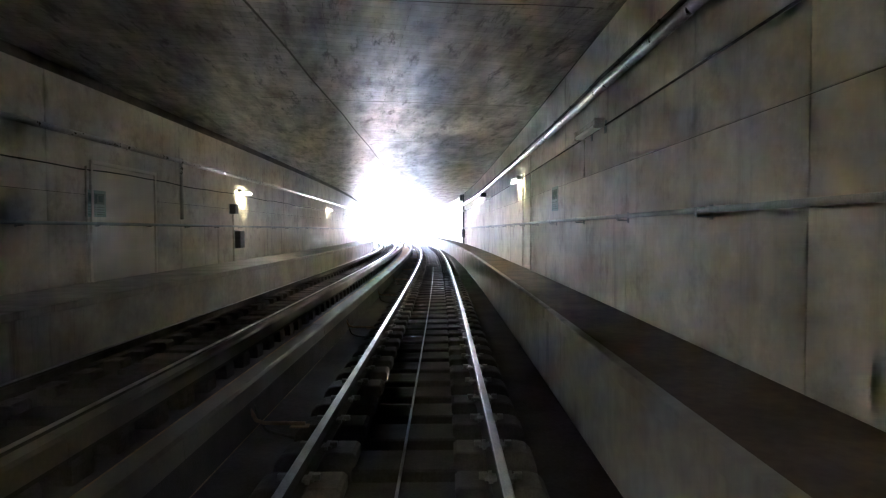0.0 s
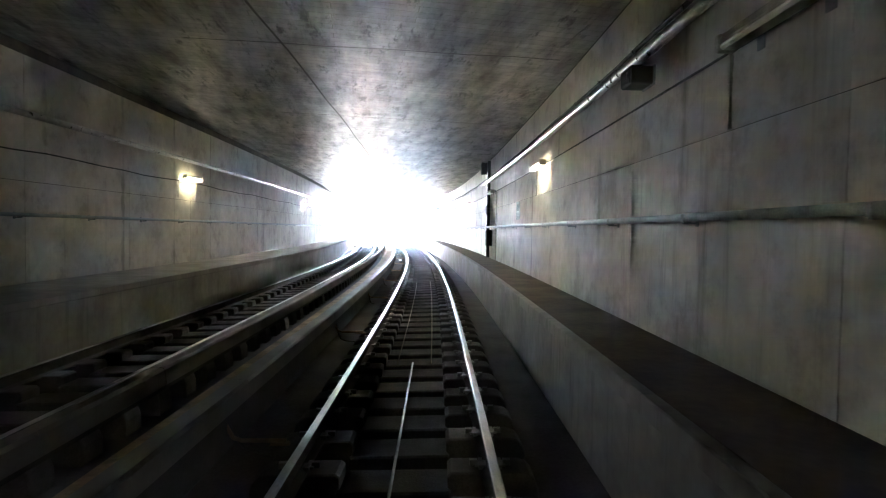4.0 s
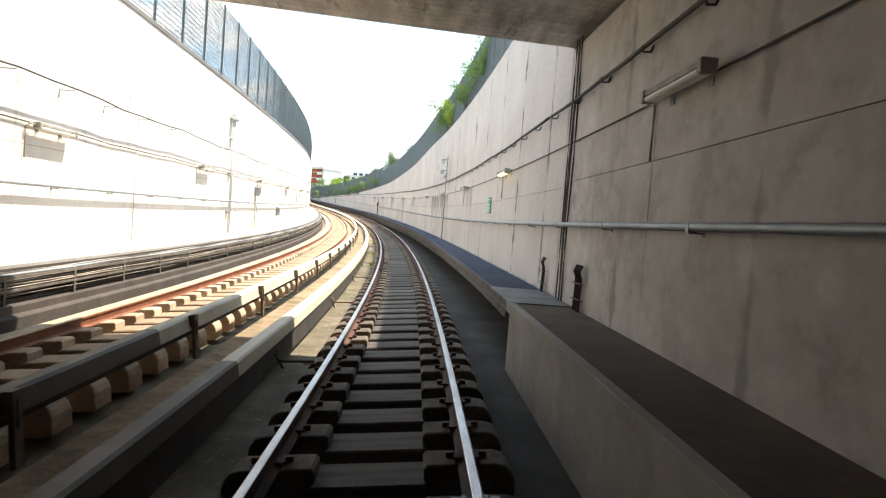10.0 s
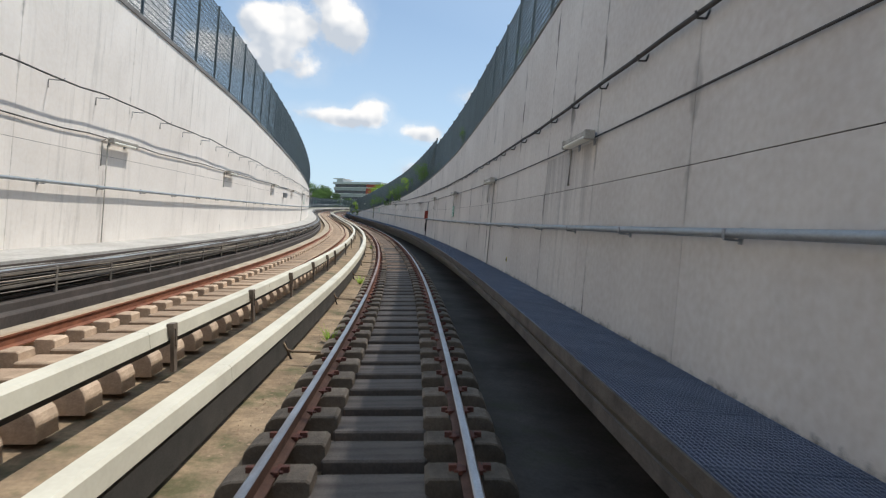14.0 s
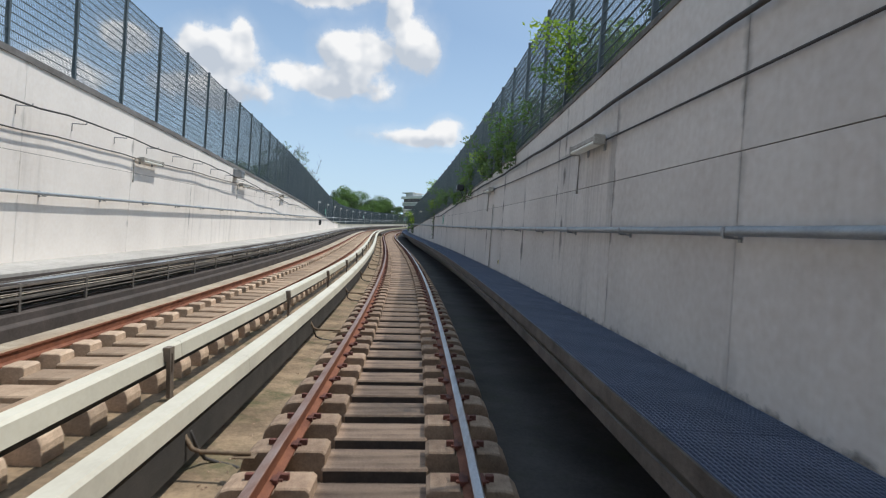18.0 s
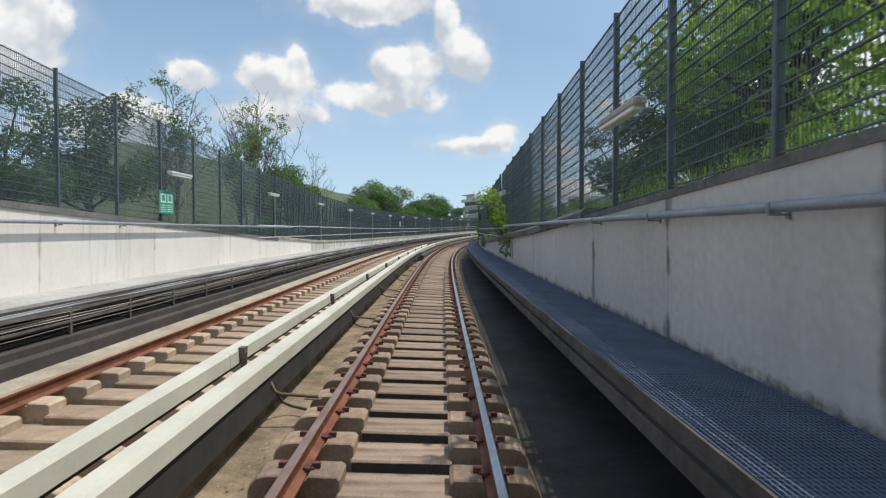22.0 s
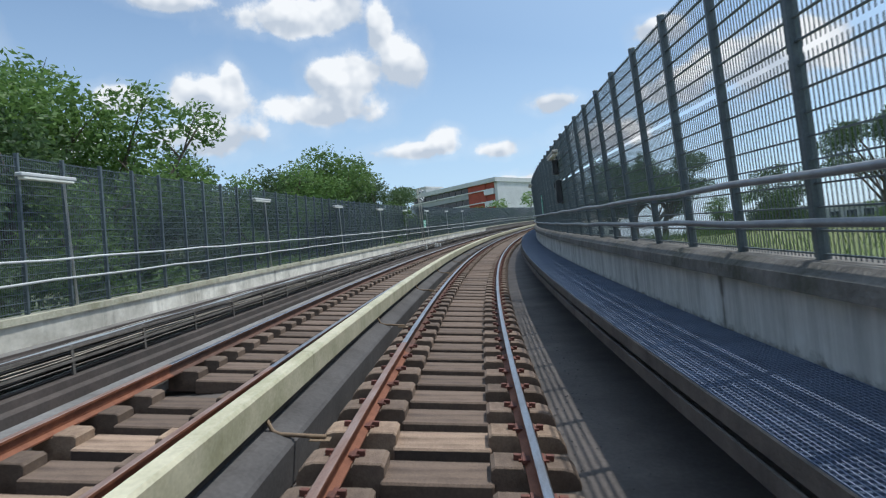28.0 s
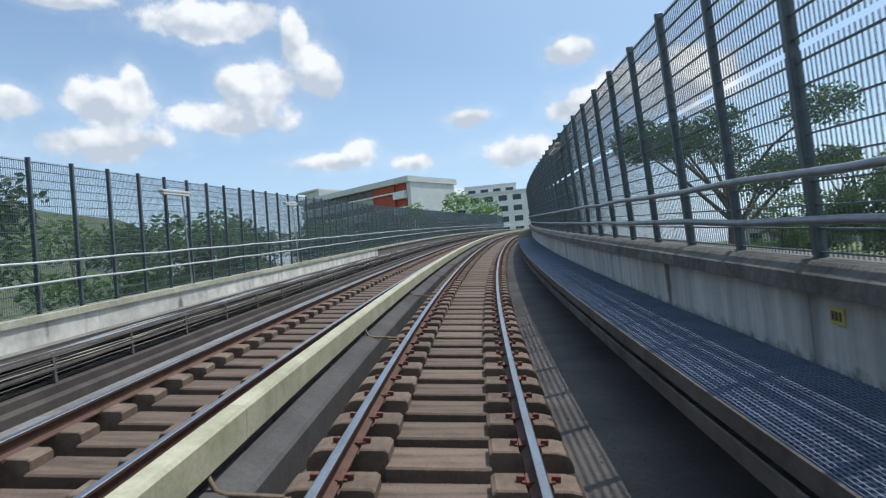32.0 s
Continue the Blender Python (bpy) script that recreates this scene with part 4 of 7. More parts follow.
# Faces across the track take the dark tone that stands for shade.
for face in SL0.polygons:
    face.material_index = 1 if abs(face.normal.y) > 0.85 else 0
BASE_KIT = (SL0, RB0)
CLIPS_TUNNEL = CLIPS.copy()
CLIPS_TUNNEL.materials.clear()
CLIPS_TUNNEL.materials.append(M_CLIP_TUNNEL)
# Darker copies for the tunnel, toned down to match its dark bed.
TUNNEL_KIT = (SL0.copy(), RB0.copy())
for me, mt in zip(TUNNEL_KIT, (M_SLEEPER_TUNNEL, M_BLOCK_TUNNEL)):
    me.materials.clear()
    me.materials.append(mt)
SHADE_KIT = (SL0.copy(), RB0.copy())
for me, mt in zip(SHADE_KIT, (M_SLEEPER_SHADE, M_BLOCK_SHADE)):
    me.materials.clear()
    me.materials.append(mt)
SUNLIT_KIT = (SL0.copy(), RB0.copy())
for me, mt in zip(SUNLIT_KIT, (M_SLEEPER_SUNLIT, M_BLOCK_SUNLIT)):
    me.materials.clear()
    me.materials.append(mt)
BRIDGE = (SL0.copy(), RB0.copy())
for me, mt in zip(BRIDGE, (M_SLEEPER_BRIDGE, M_BLOCK_BRIDGE)):
    me.materials.clear()
    me.materials.append(mt)
for kind in (BASE_KIT, SUNLIT_KIT, BRIDGE):
    kind[0].materials.append(M_SIDESHADE)
HALF = 0.7535


def add_to(V, F, me, m):
    k = len(V)
    V += [m @ v.co for v in me.vertices]
    F += [tuple(k + i for i in p.vertices) for p in me.polygons]


def lay_track(name, mid, s0, s1, pieces, label, kit=None, after=None):
    """Rails, sleepers with their raised rail blocks, clips; the rest past the count stays joined.
    after: the other tone of sleeper that takes over, piece by piece, towards the end."""
    track = empty(name, label, "railway track", kind="structure")
    SL, RBLOCK = kit or BASE_KIT
    for sd in (-1, 1):
        sweep("rail", [(sd * HALF + a, b) for a, b in RAIL], s0, s1, M_RUST, track, "rusty steel rail with a bright worn head", ds=1.6, mid=mid, mats=[M_RUST_TUNNEL if kit is TUNNEL_KIT else M_RUST_BRIDGE if kit is BRIDGE or (kit is SHADE_KIT and after is None) else M_RUST, M_RAILSAND if kit is SUNLIT_KIT else M_RAILTOP if kit in (TUNNEL_KIT, BRIDGE) or (kit is SHADE_KIT and after is None) or (mid is near_mid and sd > 0) else M_RAILWORN], pick=lambda j: 1 if j in (6, 7, 8) else 0)
    sv, sf, bv, bf = [], [], [], []
    for i in range(int((s1 - s0) / SPACING)):
        s = s0 + (i + 0.5) * SPACING
        m = frame_at(s, 0.0, 0.0, mid) @ Matrix.Rotation(random.uniform(-0.012, 0.012), 4, "Z") @ Matrix.Translation((0, random.uniform(-0.012, 0.012), random.uniform(-0.006, 0.006)))
        sides = [Matrix.Translation((HALF, 0, 0)), Matrix.Rotation(math.pi, 4, "Z") @ Matrix.Translation((HALF, 0, 0))]
        if pieces[0] <= s <= pieces[1]:
            SK, BK = after if after and random.random() < ((s - s0) / (s1 - s0)) ** (2.5 if after is BRIDGE else 1.0) else (SL, RBLOCK)
            sl = put("sleeper", SK, m, track)
            for w in sides:
                put("rail_block", BK, w, sl)
                if pieces[2]:
                    put("rail_clip", CLIPS_TUNNEL if kit is TUNNEL_KIT else CLIPS, w, sl)
        else:
            add_to(sv, sf, SL, m)
            for w in sides:
                add_to(bv, bf, RBLOCK, m @ w)
                if pieces[2]:
                    add_to(bv, bf, CLIPS, m @ w)
    for nm, v, f, mt in (("sleeper_row", sv, sf, SL.materials[0]), ("block_row", bv, bf, RBLOCK.materials[0])):
        if v:
            link(nm, v, f, mt, track)["kind"] = "stuff"
    return track


def cover_rail(name, mid, side, s0, s1, label):
    """The covered conductor rail beside a track: cover boards, dark rail below, brackets."""
    c = side * (1.60 if side < 0 else 1.50)
    thing = empty(name, label, "conductor rail", kind="structure")
    s = s0
    while s < s1:
        e = min(s + 5.1, s1)
        h = 0.085 if side > 0 or s > 300 else 0.10
        b = 0.03 if s > 304 else 0.12
        prof = [(c - h, b), (c - h, 0.265), (c - h + 0.025, 0.29), (c + h - 0.025, 0.29), (c + h, 0.265), (c + h + 0.012, b), (c + h - 0.012, b), (c + h - 0.02, 0.25), (c - h + 0.015, 0.25), (c - h + 0.015, b)]
        sweep("cover", prof, s + 0.004, e - 0.004, M_COVER_TUNNEL if s < 116 else M_COVER_OLD if s > 318 else M_COVER, thing, ds=1.7, mid=mid)
        s = e
    half = 0.05 if side < 0 else 0.022
    sweep("conductor", [(c - half, -0.06 if side < 0 else 0.04), (c + half, -0.06 if side < 0 else 0.04), (c + half, 0.16), (c - half, 0.16)], s0, s1, M_COVERSIDE, thing, ds=1.7, mid=mid)
    if side > 0:
        return thing
    sweep("side_board", [(c + 0.075, -0.20), (c + 0.085, -0.20), (c + 0.085, 0.13), (c + 0.075, 0.13)], s0, 304.0, M_COVERSIDE, thing, ds=1.7, mid=mid)
    arm = tube_mesh("bracket", [(0.07, 0, 0.02), (0.13, 0, -0.09), (0.20, 0, -0.115), (0.60, 0, -0.125)], 0.019, M_BRACKET, 6)
    plate = block_mesh("bracket_plate", 0.46, 0.64, -0.05, 0.05, -0.155, -0.142, 0.004)
    plate.materials.append(M_BRACKET)
    loop = tube_mesh("feed_cable", [(0.08, 0.10, 0.02), (0.09, 0.22, -0.16), (0.12, 0.34, -0.30), (0.22, 0.40, -0.36), (0.34, 0.36, -0.37), (0.42, 0.28, -0.36)], 0.017, M_CABLE, 6)
    stub = block_mesh("stub", -0.46, -0.40, -0.035, 0.035, -0.25, -0.08, 0.006)
    stub.materials.append(M_LAMPBODY)
    q = s0 + 3.7
    while q < s1:
        m = frame_at(q, c, 0.0, mid)
        put("bracket", arm, m, thing)
        put("bracket_plate", plate, m, thing)
        if q < 300:
            put("feed_cable", loop, m, thing)
        if 100 < q < 262:
            put("stub", stub, frame_at(q + 1.6, c - 0.02, 0.0, mid), thing)
        q += SPACING * 8
    return thing


lay_track("track_near_tunnel", near_mid, START, 119.06, (36.0, 119.0, True), "black sleeper track in the tunnel", TUNNEL_KIT)
lay_track("track_near_portal", near_mid, 119.06, 175.27, (119.0, 176.0, True), "sleeper track by the portal, darkened as in wall shade", SHADE_KIT)
lay_track("track_near_shade", near_mid, 175.27, 217.61, (175.0, 218.0, True), "sleeper railway track, from shade-darkened to rusty brown", SHADE_KIT, BASE_KIT)
lay_track("track_near_cutting", near_mid, 217.61, 290.0, (217.0, 290.0, True), "concrete sleeper railway track with rusty rails")
lay_track("track_near_open", near_mid, 290.0, 342.56, (290.0, 342.5, True), "concrete sleeper railway track with rusty rails", BASE_KIT, BRIDGE)
lay_track("track_near_bridge", near_mid, 342.56, END, (342.0, 425.0, True), "sleeper railway track on the bridge, toned for cloud shade", BRIDGE)
lay_track("track_far_tunnel", far_mid, START, 119.06, (90.0, 119.0, False), "second black track in the tunnel", TUNNEL_KIT)
lay_track("track_far_bridge", far_mid, 342.25, END, (342.0, 372.0, False), "second track on the bridge, toned for cloud shade", BRIDGE)
lay_track("track_far_open", far_mid, 316.16, 342.25, (316.0, 342.0, False), "second railway track with rusty rails on concrete blocks", BASE_KIT, BRIDGE)
lay_track("track_far", far_mid, 119.06, 316.16, (120.0, 316.0, False), "second railway track with rusty rails on concrete blocks", SUNLIT_KIT)
cover_rail("conductor_near", near_mid, -1, 14.0, END, "cream-white covered conductor rail beside the track")
cover_rail("conductor_far", far_cover_mid, 1, 14.0, 316.0, "cream-white covered conductor rail of the second track")
tagged(sweep("conductor_ledge", [(-1.74, FLOOR_Z - 0.1), (-1.74, -0.06), (-1.47, -0.09), (-1.30, -0.15), (-1.27, -0.18), (-1.27, FLOOR_Z - 0.1)], 304.0, END, M_FLOORBLACK, mid=near_mid), "dark worn ledge under the conductor rail", "ledge", kind="structure")
tagged(sweep("track_cable", ring(-0.02, -0.235, 0.013, 6), START, 68.0, M_STEEL, mid=near_mid, smooth=True), "thin pale cable between the rails in the tunnel", "cable")
for l in (-0.25, 0.25):
    tagged(sweep("track_cable", ring(l, -0.248, 0.011, 6), 68.0, 82.2, M_CABLE_DUSTY, mid=near_mid, smooth=True), "thin dusty cable lying on the sleepers", "cable")
plate = put("marker_plate", block_mesh("marker_plate", -0.13, 0.13, -0.16, 0.16, -0.02, 0.025, 0.006), frame_at(99.0, -1.30, FLOOR_Z + 0.02, near_mid), None, M_WHITEBOX)
tagged(plate, "white flat plate lying beside the tunnel rail", "plate")
# Strip laid over the bed to stand for shade between sleepers.
tagged(sweep("sleeper_bed", [(-0.56, FLOOR_Z - 0.1), (0.56, FLOOR_Z - 0.1), (0.56, FLOOR_Z + 0.012), (-0.56, FLOOR_Z + 0.012)], START, END, M_FLOORSHADE, mid=near_mid), "dark strip painting the shade between the sleepers", "track bed", kind="structure")

# open walkway of grating on a steel edge beam
gw = empty("grating_walkway", "blue-grey steel grating walkway along the wall", "walkway", kind="structure")
sweep("edge_beam", lambda s: [(walk_edge(s) + a, walk_z(s) + b) for a, b in ((0.0, -0.12), (0.095, -0.12), (0.095, -0.10), (0.02, -0.10), (0.02, -0.005), (0.0, -0.005))], PORTAL - 1.08, END, M_BEAM, gw, "dull steel channel edge beam")
sweep("lower_beam", lambda s: [(walk_edge(s) + a, walk_z(s) + b) for a, b in ((-0.03, -0.26), (0.08, -0.26), (0.08, -0.24), (-0.01, -0.24), (-0.01, -0.15), (-0.03, -0.15))], PORTAL - 1.08, END, M_BEAM, gw)


def grating(parent, s0, s1):
    bar_v, bar_f = [], []
    L = 1.0
    for x in np.linspace(0.0, 0.915, 31):
        box_data(x - 0.0035, x + 0.0035, 0.0, L - 0.01, -0.035, 0.0, bar_v, bar_f)
    for y in np.linspace(0.02, L - 0.03, 19):
        box_data(0.0, 0.91, y - 0.004, y + 0.004, -0.012, 0.002, bar_v, bar_f)
    me = bpy.data.meshes.new("grating_panel")
    me.from_pydata(bar_v, [], bar_f)
    me.materials.append(M_GRATE)
    s = s0
    while s < s1:
        put("grating_panel", me, frame_at(s, walk_edge(s) + 0.03, walk_z(s)), parent)
        s += L


grating(gw, PORTAL + 0.85, 420.0)
sweep("cover_sheet", [(1.70, WALK_Z - 0.004), (1.70, WALK_Z + 0.006), (WR - 0.01, WALK_Z + 0.006), (WR - 0.01, WALK_Z - 0.004)], PORTAL - 1.3, PORTAL + 0.84, M_SHEET, gw, "dark steel sheet over the walkway end")
# Dark sheet added below the grating in place of the shade there.
sweep("under_sheet", lambda s: [(1.83, walk_z(s) - 0.15), (WR - 0.01, walk_z(s) - 0.15), (WR - 0.01, walk_z(s) - 0.17), (1.83, walk_z(s) - 0.17)], PORTAL - 1.08, END, M_FLOORSHADE, gw)

# cable trays and kerb beside the other track
kerb = tagged(sweep("kerb", [(-1.37, FLOOR_Z), (-1.37, -0.105), (-1.35, -0.09), (-0.90, -0.09), (-0.88, -0.105), (-0.88, FLOOR_Z)], PORTAL - 4, 312.0, M_SLAB_SAND, mid=far_mid), "sunlit sandy concrete kerb beside the second track", "kerb", kind="structure")
tagged(sweep("kerb_bridge", [(-1.16, FLOOR_Z), (-1.16, -0.105), (-1.14, -0.09), (-0.90, -0.09), (-0.88, -0.105), (-0.88, FLOOR_Z)], 312.0, END, M_SLAB_DARK, mid=far_mid), "dark brown concrete kerb on the bridge", "kerb", kind="structure")
tray = empty("cable_tray", "dark cables on tiered trays along the walkway", "cable tray", kind="structure")
rt = random.Random(12)
sweep("back_panel", [(-6.13, -0.3), (-6.13, 0.5), (-6.10, 0.5), (-6.10, -0.3)], PORTAL - 4, END, M_TROUGH, tray)
sweep("trough_cover", [(-6.09, FLOOR_Z), (-6.09, 0.03), (-5.66, 0.03), (-5.64, 0.01), (-5.64, -0.10), (-5.56, -0.12), (-5.54, -0.14), (-5.54, FLOOR_Z)], PORTAL - 4, END, M_TROUGH, tray)
for z, n in ((0.035, 4), (0.25, 6), (0.44, 6)):
    for k in range(n):
        l0, r0, p0 = -6.04 + 0.34 * k / n, rt.uniform(0.014, 0.03), rt.uniform(0, 6)
        sweep("cable", lambda s, l0=l0, r0=r0, p0=p0, z=z: ring(l0 + 0.012 * math.sin(s * 0.7 + p0), z + r0 + 0.012 * math.sin(s * 1.3 + p0 * 2), r0, 6), PORTAL - 4, END, rt.choice((M_PIPE, M_CABLE_DUSTY, M_CABLE_DUSTY, M_LAMPBODY, M_TROUGH)), tray, ds=1.6)
    if z > 0.1:
        sweep("tray_shelf", [(-6.10, z - 0.02), (-5.68, z - 0.02), (-5.68, z + 0.02), (-5.695, z + 0.02), (-5.695, z), (-6.10, z)], PORTAL - 4, END, M_CABLE_DUSTY, tray)
for k, z in enumerate((0.455, 0.415, 0.375, 0.335, 0.30, 0.215, 0.165)):
    sweep("cable", lambda s, z=z, k=k: ring(-5.70 + 0.01 * math.sin(s * 0.9 + k * 2), z + 0.008 * math.sin(s * 1.65 + k * 1.7), 0.011, 5), PORTAL - 4, END, (M_CABLE, M_CABLE_PALE, M_CABLE, M_CABLE_PALE, M_CABLE_PALE, M_CABLE, M_CABLE_DUSTY)[k], tray, ds=1.0)
hanger = block_mesh("hanger", -5.72, -5.68, -0.03, 0.03, 0.03, 0.47, 0.004)
hanger.materials.append(M_CABLE_DUSTY)
for s in np.arange(PORTAL - 3, 420.0, 1.9):
    put("hanger", hanger, frame_at(s), tray)


# ---- ground ----
def ground_right(s):
    """The field on the near side rises with the line."""
    return GROUND + (min(level(s) - 0.1, 9.9) - GROUND) * float(np.interp(s, [300, 345], [0.0, 1.0]))


def build_ground():
    SS = [-900, -300, -100] + list(np.arange(-60, 561, 10.0)) + [650, 900, 1500, 2500]
    LS = [-1600, -700, -300, -150, -80, -50, -32, -22, -15, -11, -7.58, 3.02, 6, 10, 16, 26, 45, 80, 150, 300, 700, 1600]
    verts, faces, keep = [], [], {}
    for i, s in enumerate(SS):
        for j, l in enumerate(LS):
            p = at(min(max(s, -60), 559), max(-60, min(60, l)), 0)
            e = s - min(max(s, -60), 559)
            d = l - max(-60, min(60, l))
            a = 0.06
            p = p + Vector((math.cos(a) * d - math.sin(a) * e, math.sin(a) * d + math.cos(a) * e, 0))
            bump = 0.5 * noise.noise(Vector((p.x * 0.03, p.y * 0.03, 0))) + 0.25 * noise.noise(Vector((p.x * 0.15, p.y * 0.15, 3)))
            near = min(1.0, max(0.0, (abs(l + 2.3) - 5.3) / 6))
            z = GROUND + bump * near
            if l > 3.0 and s > 300:
                z = ground_right(min(s, 500)) + bump * near * 0.6
            if l in (-7.58, 3.02) and 125 < s < 330:
                z = min(level(s) + (rtop(s) if l > 0 else ltop(s)) - 0.03, GROUND + 0.4)
            verts.append((p.x, p.y, z))
    n = len(LS)
    for i in range(len(SS) - 1):
        for j in range(n - 1):
            if LS[j] == -7.58 and PORTAL - 8 < SS[i + 1] and SS[i] < 530:
                continue
            faces.append((i * n + j, i * n + j + 1, (i + 1) * n + j + 1, (i + 1) * n + j))
    return tagged(link("ground", verts, faces, M_EARTH, smooth=True), "rough green grass field reaching the horizon", "ground", kind="structure")


build_ground()
deck = tagged(sweep("bridge_deck", [(WL - 0.38, FLOOR_Z - 0.02), (WR + 0.38, FLOOR_Z - 0.02), (WR + 0.38, -1.2), (WL - 0.38, -1.2)], 330.0, END, M_TUNNEL), "concrete deck under the tracks", "bridge deck", kind="structure")
tagged(sweep("portal_wing_right", lambda s: [(WR + 0.34, 4.0), (WR + 2.5, 4.0), (WR + 2.5, 7.0), (WR + 0.34, 7.0)], PORTAL - 0.4, PORTAL, M_WALL), "concrete portal wing above the cutting", "wall", kind="structure")


# ---- fences ----
def fence_panel(name, width, height, pitch_v, rows, thick=0.003, bar=0.004, slot=None):
    v, f = [], []
    nv = int(width / pitch_v)
    for k in range(nv + 1):
        x = width * k / nv
        box_data(-0.003, 0.003, x - thick, x + thick, 0.0, height if slot is None else slot - 0.02, v, f)
        if slot is not None:
            box_data(-0.003, 0.003, x - thick, x + thick, slot + 0.02, height, v, f)
    for k in range(rows + 1):
        z = 0.03 + (height - 0.06) * k / rows
        box_data(-0.012, -0.003, 0.0, width, z - bar, z + bar, v, f)
        box_data(0.003, 0.012, 0.0, width, z - bar, z + bar, v, f)
    me = bpy.data.meshes.new(name)
    me.from_pydata(v, [], f)
    me.materials.append(M_FENCE)
    return me


def fence(name, l, top, s0, s1, step, height, lean, label):
    th = empty(name, label, "fence", kind="structure")
    pan = fence_panel("mesh_panel", step, height, 0.052 if l > 0 else 0.05, int(height / 0.158), 0.0038 if l > 0 and s0 > 200 else 0.0055, 0.006, 1.42 if l > 0 and s0 > 280 else None)
    post = block_mesh("post", -0.04, 0.04, -0.028, 0.028, -0.15, height + 0.06, 0.008)
    post.materials.append(M_FENCE)
    s = s0
    while s < s1:
        m = frame_at(s, l, top(s) + 0.02) @ Matrix.Rotation(lean, 4, "Y")
        put("post", post, m, th)
        e = s + step
        p0, p1 = at(s, l, top(s) + 0.03), at(e, l, top(e) + 0.03)
        d = (p1 - p0).normalized()
        x = d.cross(Vector((0, 0, 1))).normalized()
        z = x.cross(d)
        r = Matrix((x, d, z)).transposed().to_4x4()
        put("mesh_panel", pan, Matrix.Translation(p0) @ r @ Matrix.Rotation(lean, 4, "Y"), th)
        s = e
    return th


fence("fence_right_cutting", WR + 0.14, lambda s: rtop(s) + 0.03, 128.0, 203.6, 2.1, 2.25, 0.0, "blue-grey welded mesh fence on the retaining wall")
fence("fence_right_low", WR + 0.14, lambda s: rtop(s) + 0.03, 203.6, 287.6, 2.1, 2.68, 0.0, "blue-grey welded mesh fence on the low wall")
fence("fence_right_open", WR + 0.14, lambda s: rtop(s) + 0.12, 287.6, 300.2, 2.1, 2.5, -0.03, "tall blue-grey mesh screen on the parapet")
fence("fence_right_bridge", WR + 0.14, lambda s: rtop(s) + 0.12, 300.2, 500.0, 1.26, 2.5, -0.06, "tall blue-grey mesh screen on the parapet")
fence("fence_left_cutting", WL - 0.2, lambda s: ltop(s) + 0.03, 126.0, 290.0, 2.25, 2.75, 0.0, "blue-grey welded mesh fence on the sunlit wall")
fence("fence_left_bridge", WL - 0.2, lambda s: ltop(s) + 0.12, 290.0, 500.0, 1.12, 2.72, 0.045, "blue-grey mesh fence on the far parapet")



# ---- wall fittings: x points away from the wall, y runs along it ----
def on_wall(s, z, right, out=0.0):
    m = frame_at(s, WR if right else WL, z)
    if right:
        m = m @ Matrix.Rotation(math.pi, 4, "Z")
    return m @ Matrix.Translation((out, 0, 0))


def mesh_from(name, boxes, mat):
    v, f = [], []
    for b in boxes:
        box_data(*b, v, f)
    me = bpy.data.meshes.new(name)
    me.from_pydata(v, [], f)
    me.materials.append(mat)
    return me


def lamp_meshes(tube_mat):
    body = block_mesh("housing", 0.10, 0.22, -0.66, 0.66, 0.0, 0.07, 0.012)
    body.materials.append(M_LAMPBODY)
    tube = block_mesh("tube", 0.09, 0.23, -0.6, 0.6, -0.055, -0.002, 0.02)
    tube.materials.append(tube_mat)
    cap = block_mesh("end_cap", 0.085, 0.235, -0.035, 0.035, -0.06, 0.075, 0.01)
    cap.materials.append(M_LAMPBODY)
    arm = mesh_from("bracket", [(0.0, 0.12, -0.02, 0.02, 0.02, 0.06), (0.0, 0.012, -0.05, 0.05, -0.1, 0.08)], M_STEEL)
    drop = tube_mesh("conduit", [(0.14, -0.64, 0.03), (0.10, -0.76, 0.03), (0.03, -0.80, -0.04), (0.03, -0.80, -0.62)], 0.016, M_LAMPBODY, 6)
    return body, tube, cap, arm, drop


LAMP_LIT, LAMP_DIM, LAMP_OFF = lamp_meshes(M_TUBE), lamp_meshes(M_TUBE_DIM), lamp_meshes(M_TUBE_OFF)


def wall_lamp(s, z, right, lit, label, group):
    th = empty("wall_lamp", label, "lamp", group)
    th.matrix_basis = on_wall(s, z, right)
    body, tube, cap, arm, drop = LAMP_OFF if not lit else (LAMP_DIM if s < PORTAL else LAMP_LIT)
    put("housing", body, Matrix.Identity(4), th)
    put("tube", tube, Matrix.Identity(4), th)
    put("conduit", drop, Matrix.Identity(4), th)
    for sd in (-1, 1):
        put("end_cap", cap, Matrix.Translation((0, 0.635 * sd, 0)), th)
        put("bracket", arm, Matrix.Translation((0, 0.4 * sd, 0)), th)
    return th


for s in (34.0, 53.3, 72.5, 92.3, 111.3):
    wall_lamp(s, 3.18, True, True, "lit yellowish fluorescent lamp on the tunnel wall", "tunnel lamps")
for s in (38.5, 58.5, 78.0, 97.4, 117.2):
    wall_lamp(s, 3.18, False, True, "lit yellowish fluorescent lamp on the tunnel wall", "tunnel lamps")
wall_lamp(130.7, 3.18, True, True, "lit yellow fluorescent lamp on the cutting wall", "cutting lamps")
for s in (44.5, 63.2, 82.4, 101.2, 120.3, 140.2, 150.0, 160.2, 170.0, 179.6, 189.8, 199.5, 209.5, 219.8, 230.5):
    wall_lamp(s, 3.2 if s < 200 else 3.06, True, False, "unlit weathered fluorescent lamp on the concrete wall", "cutting lamps")
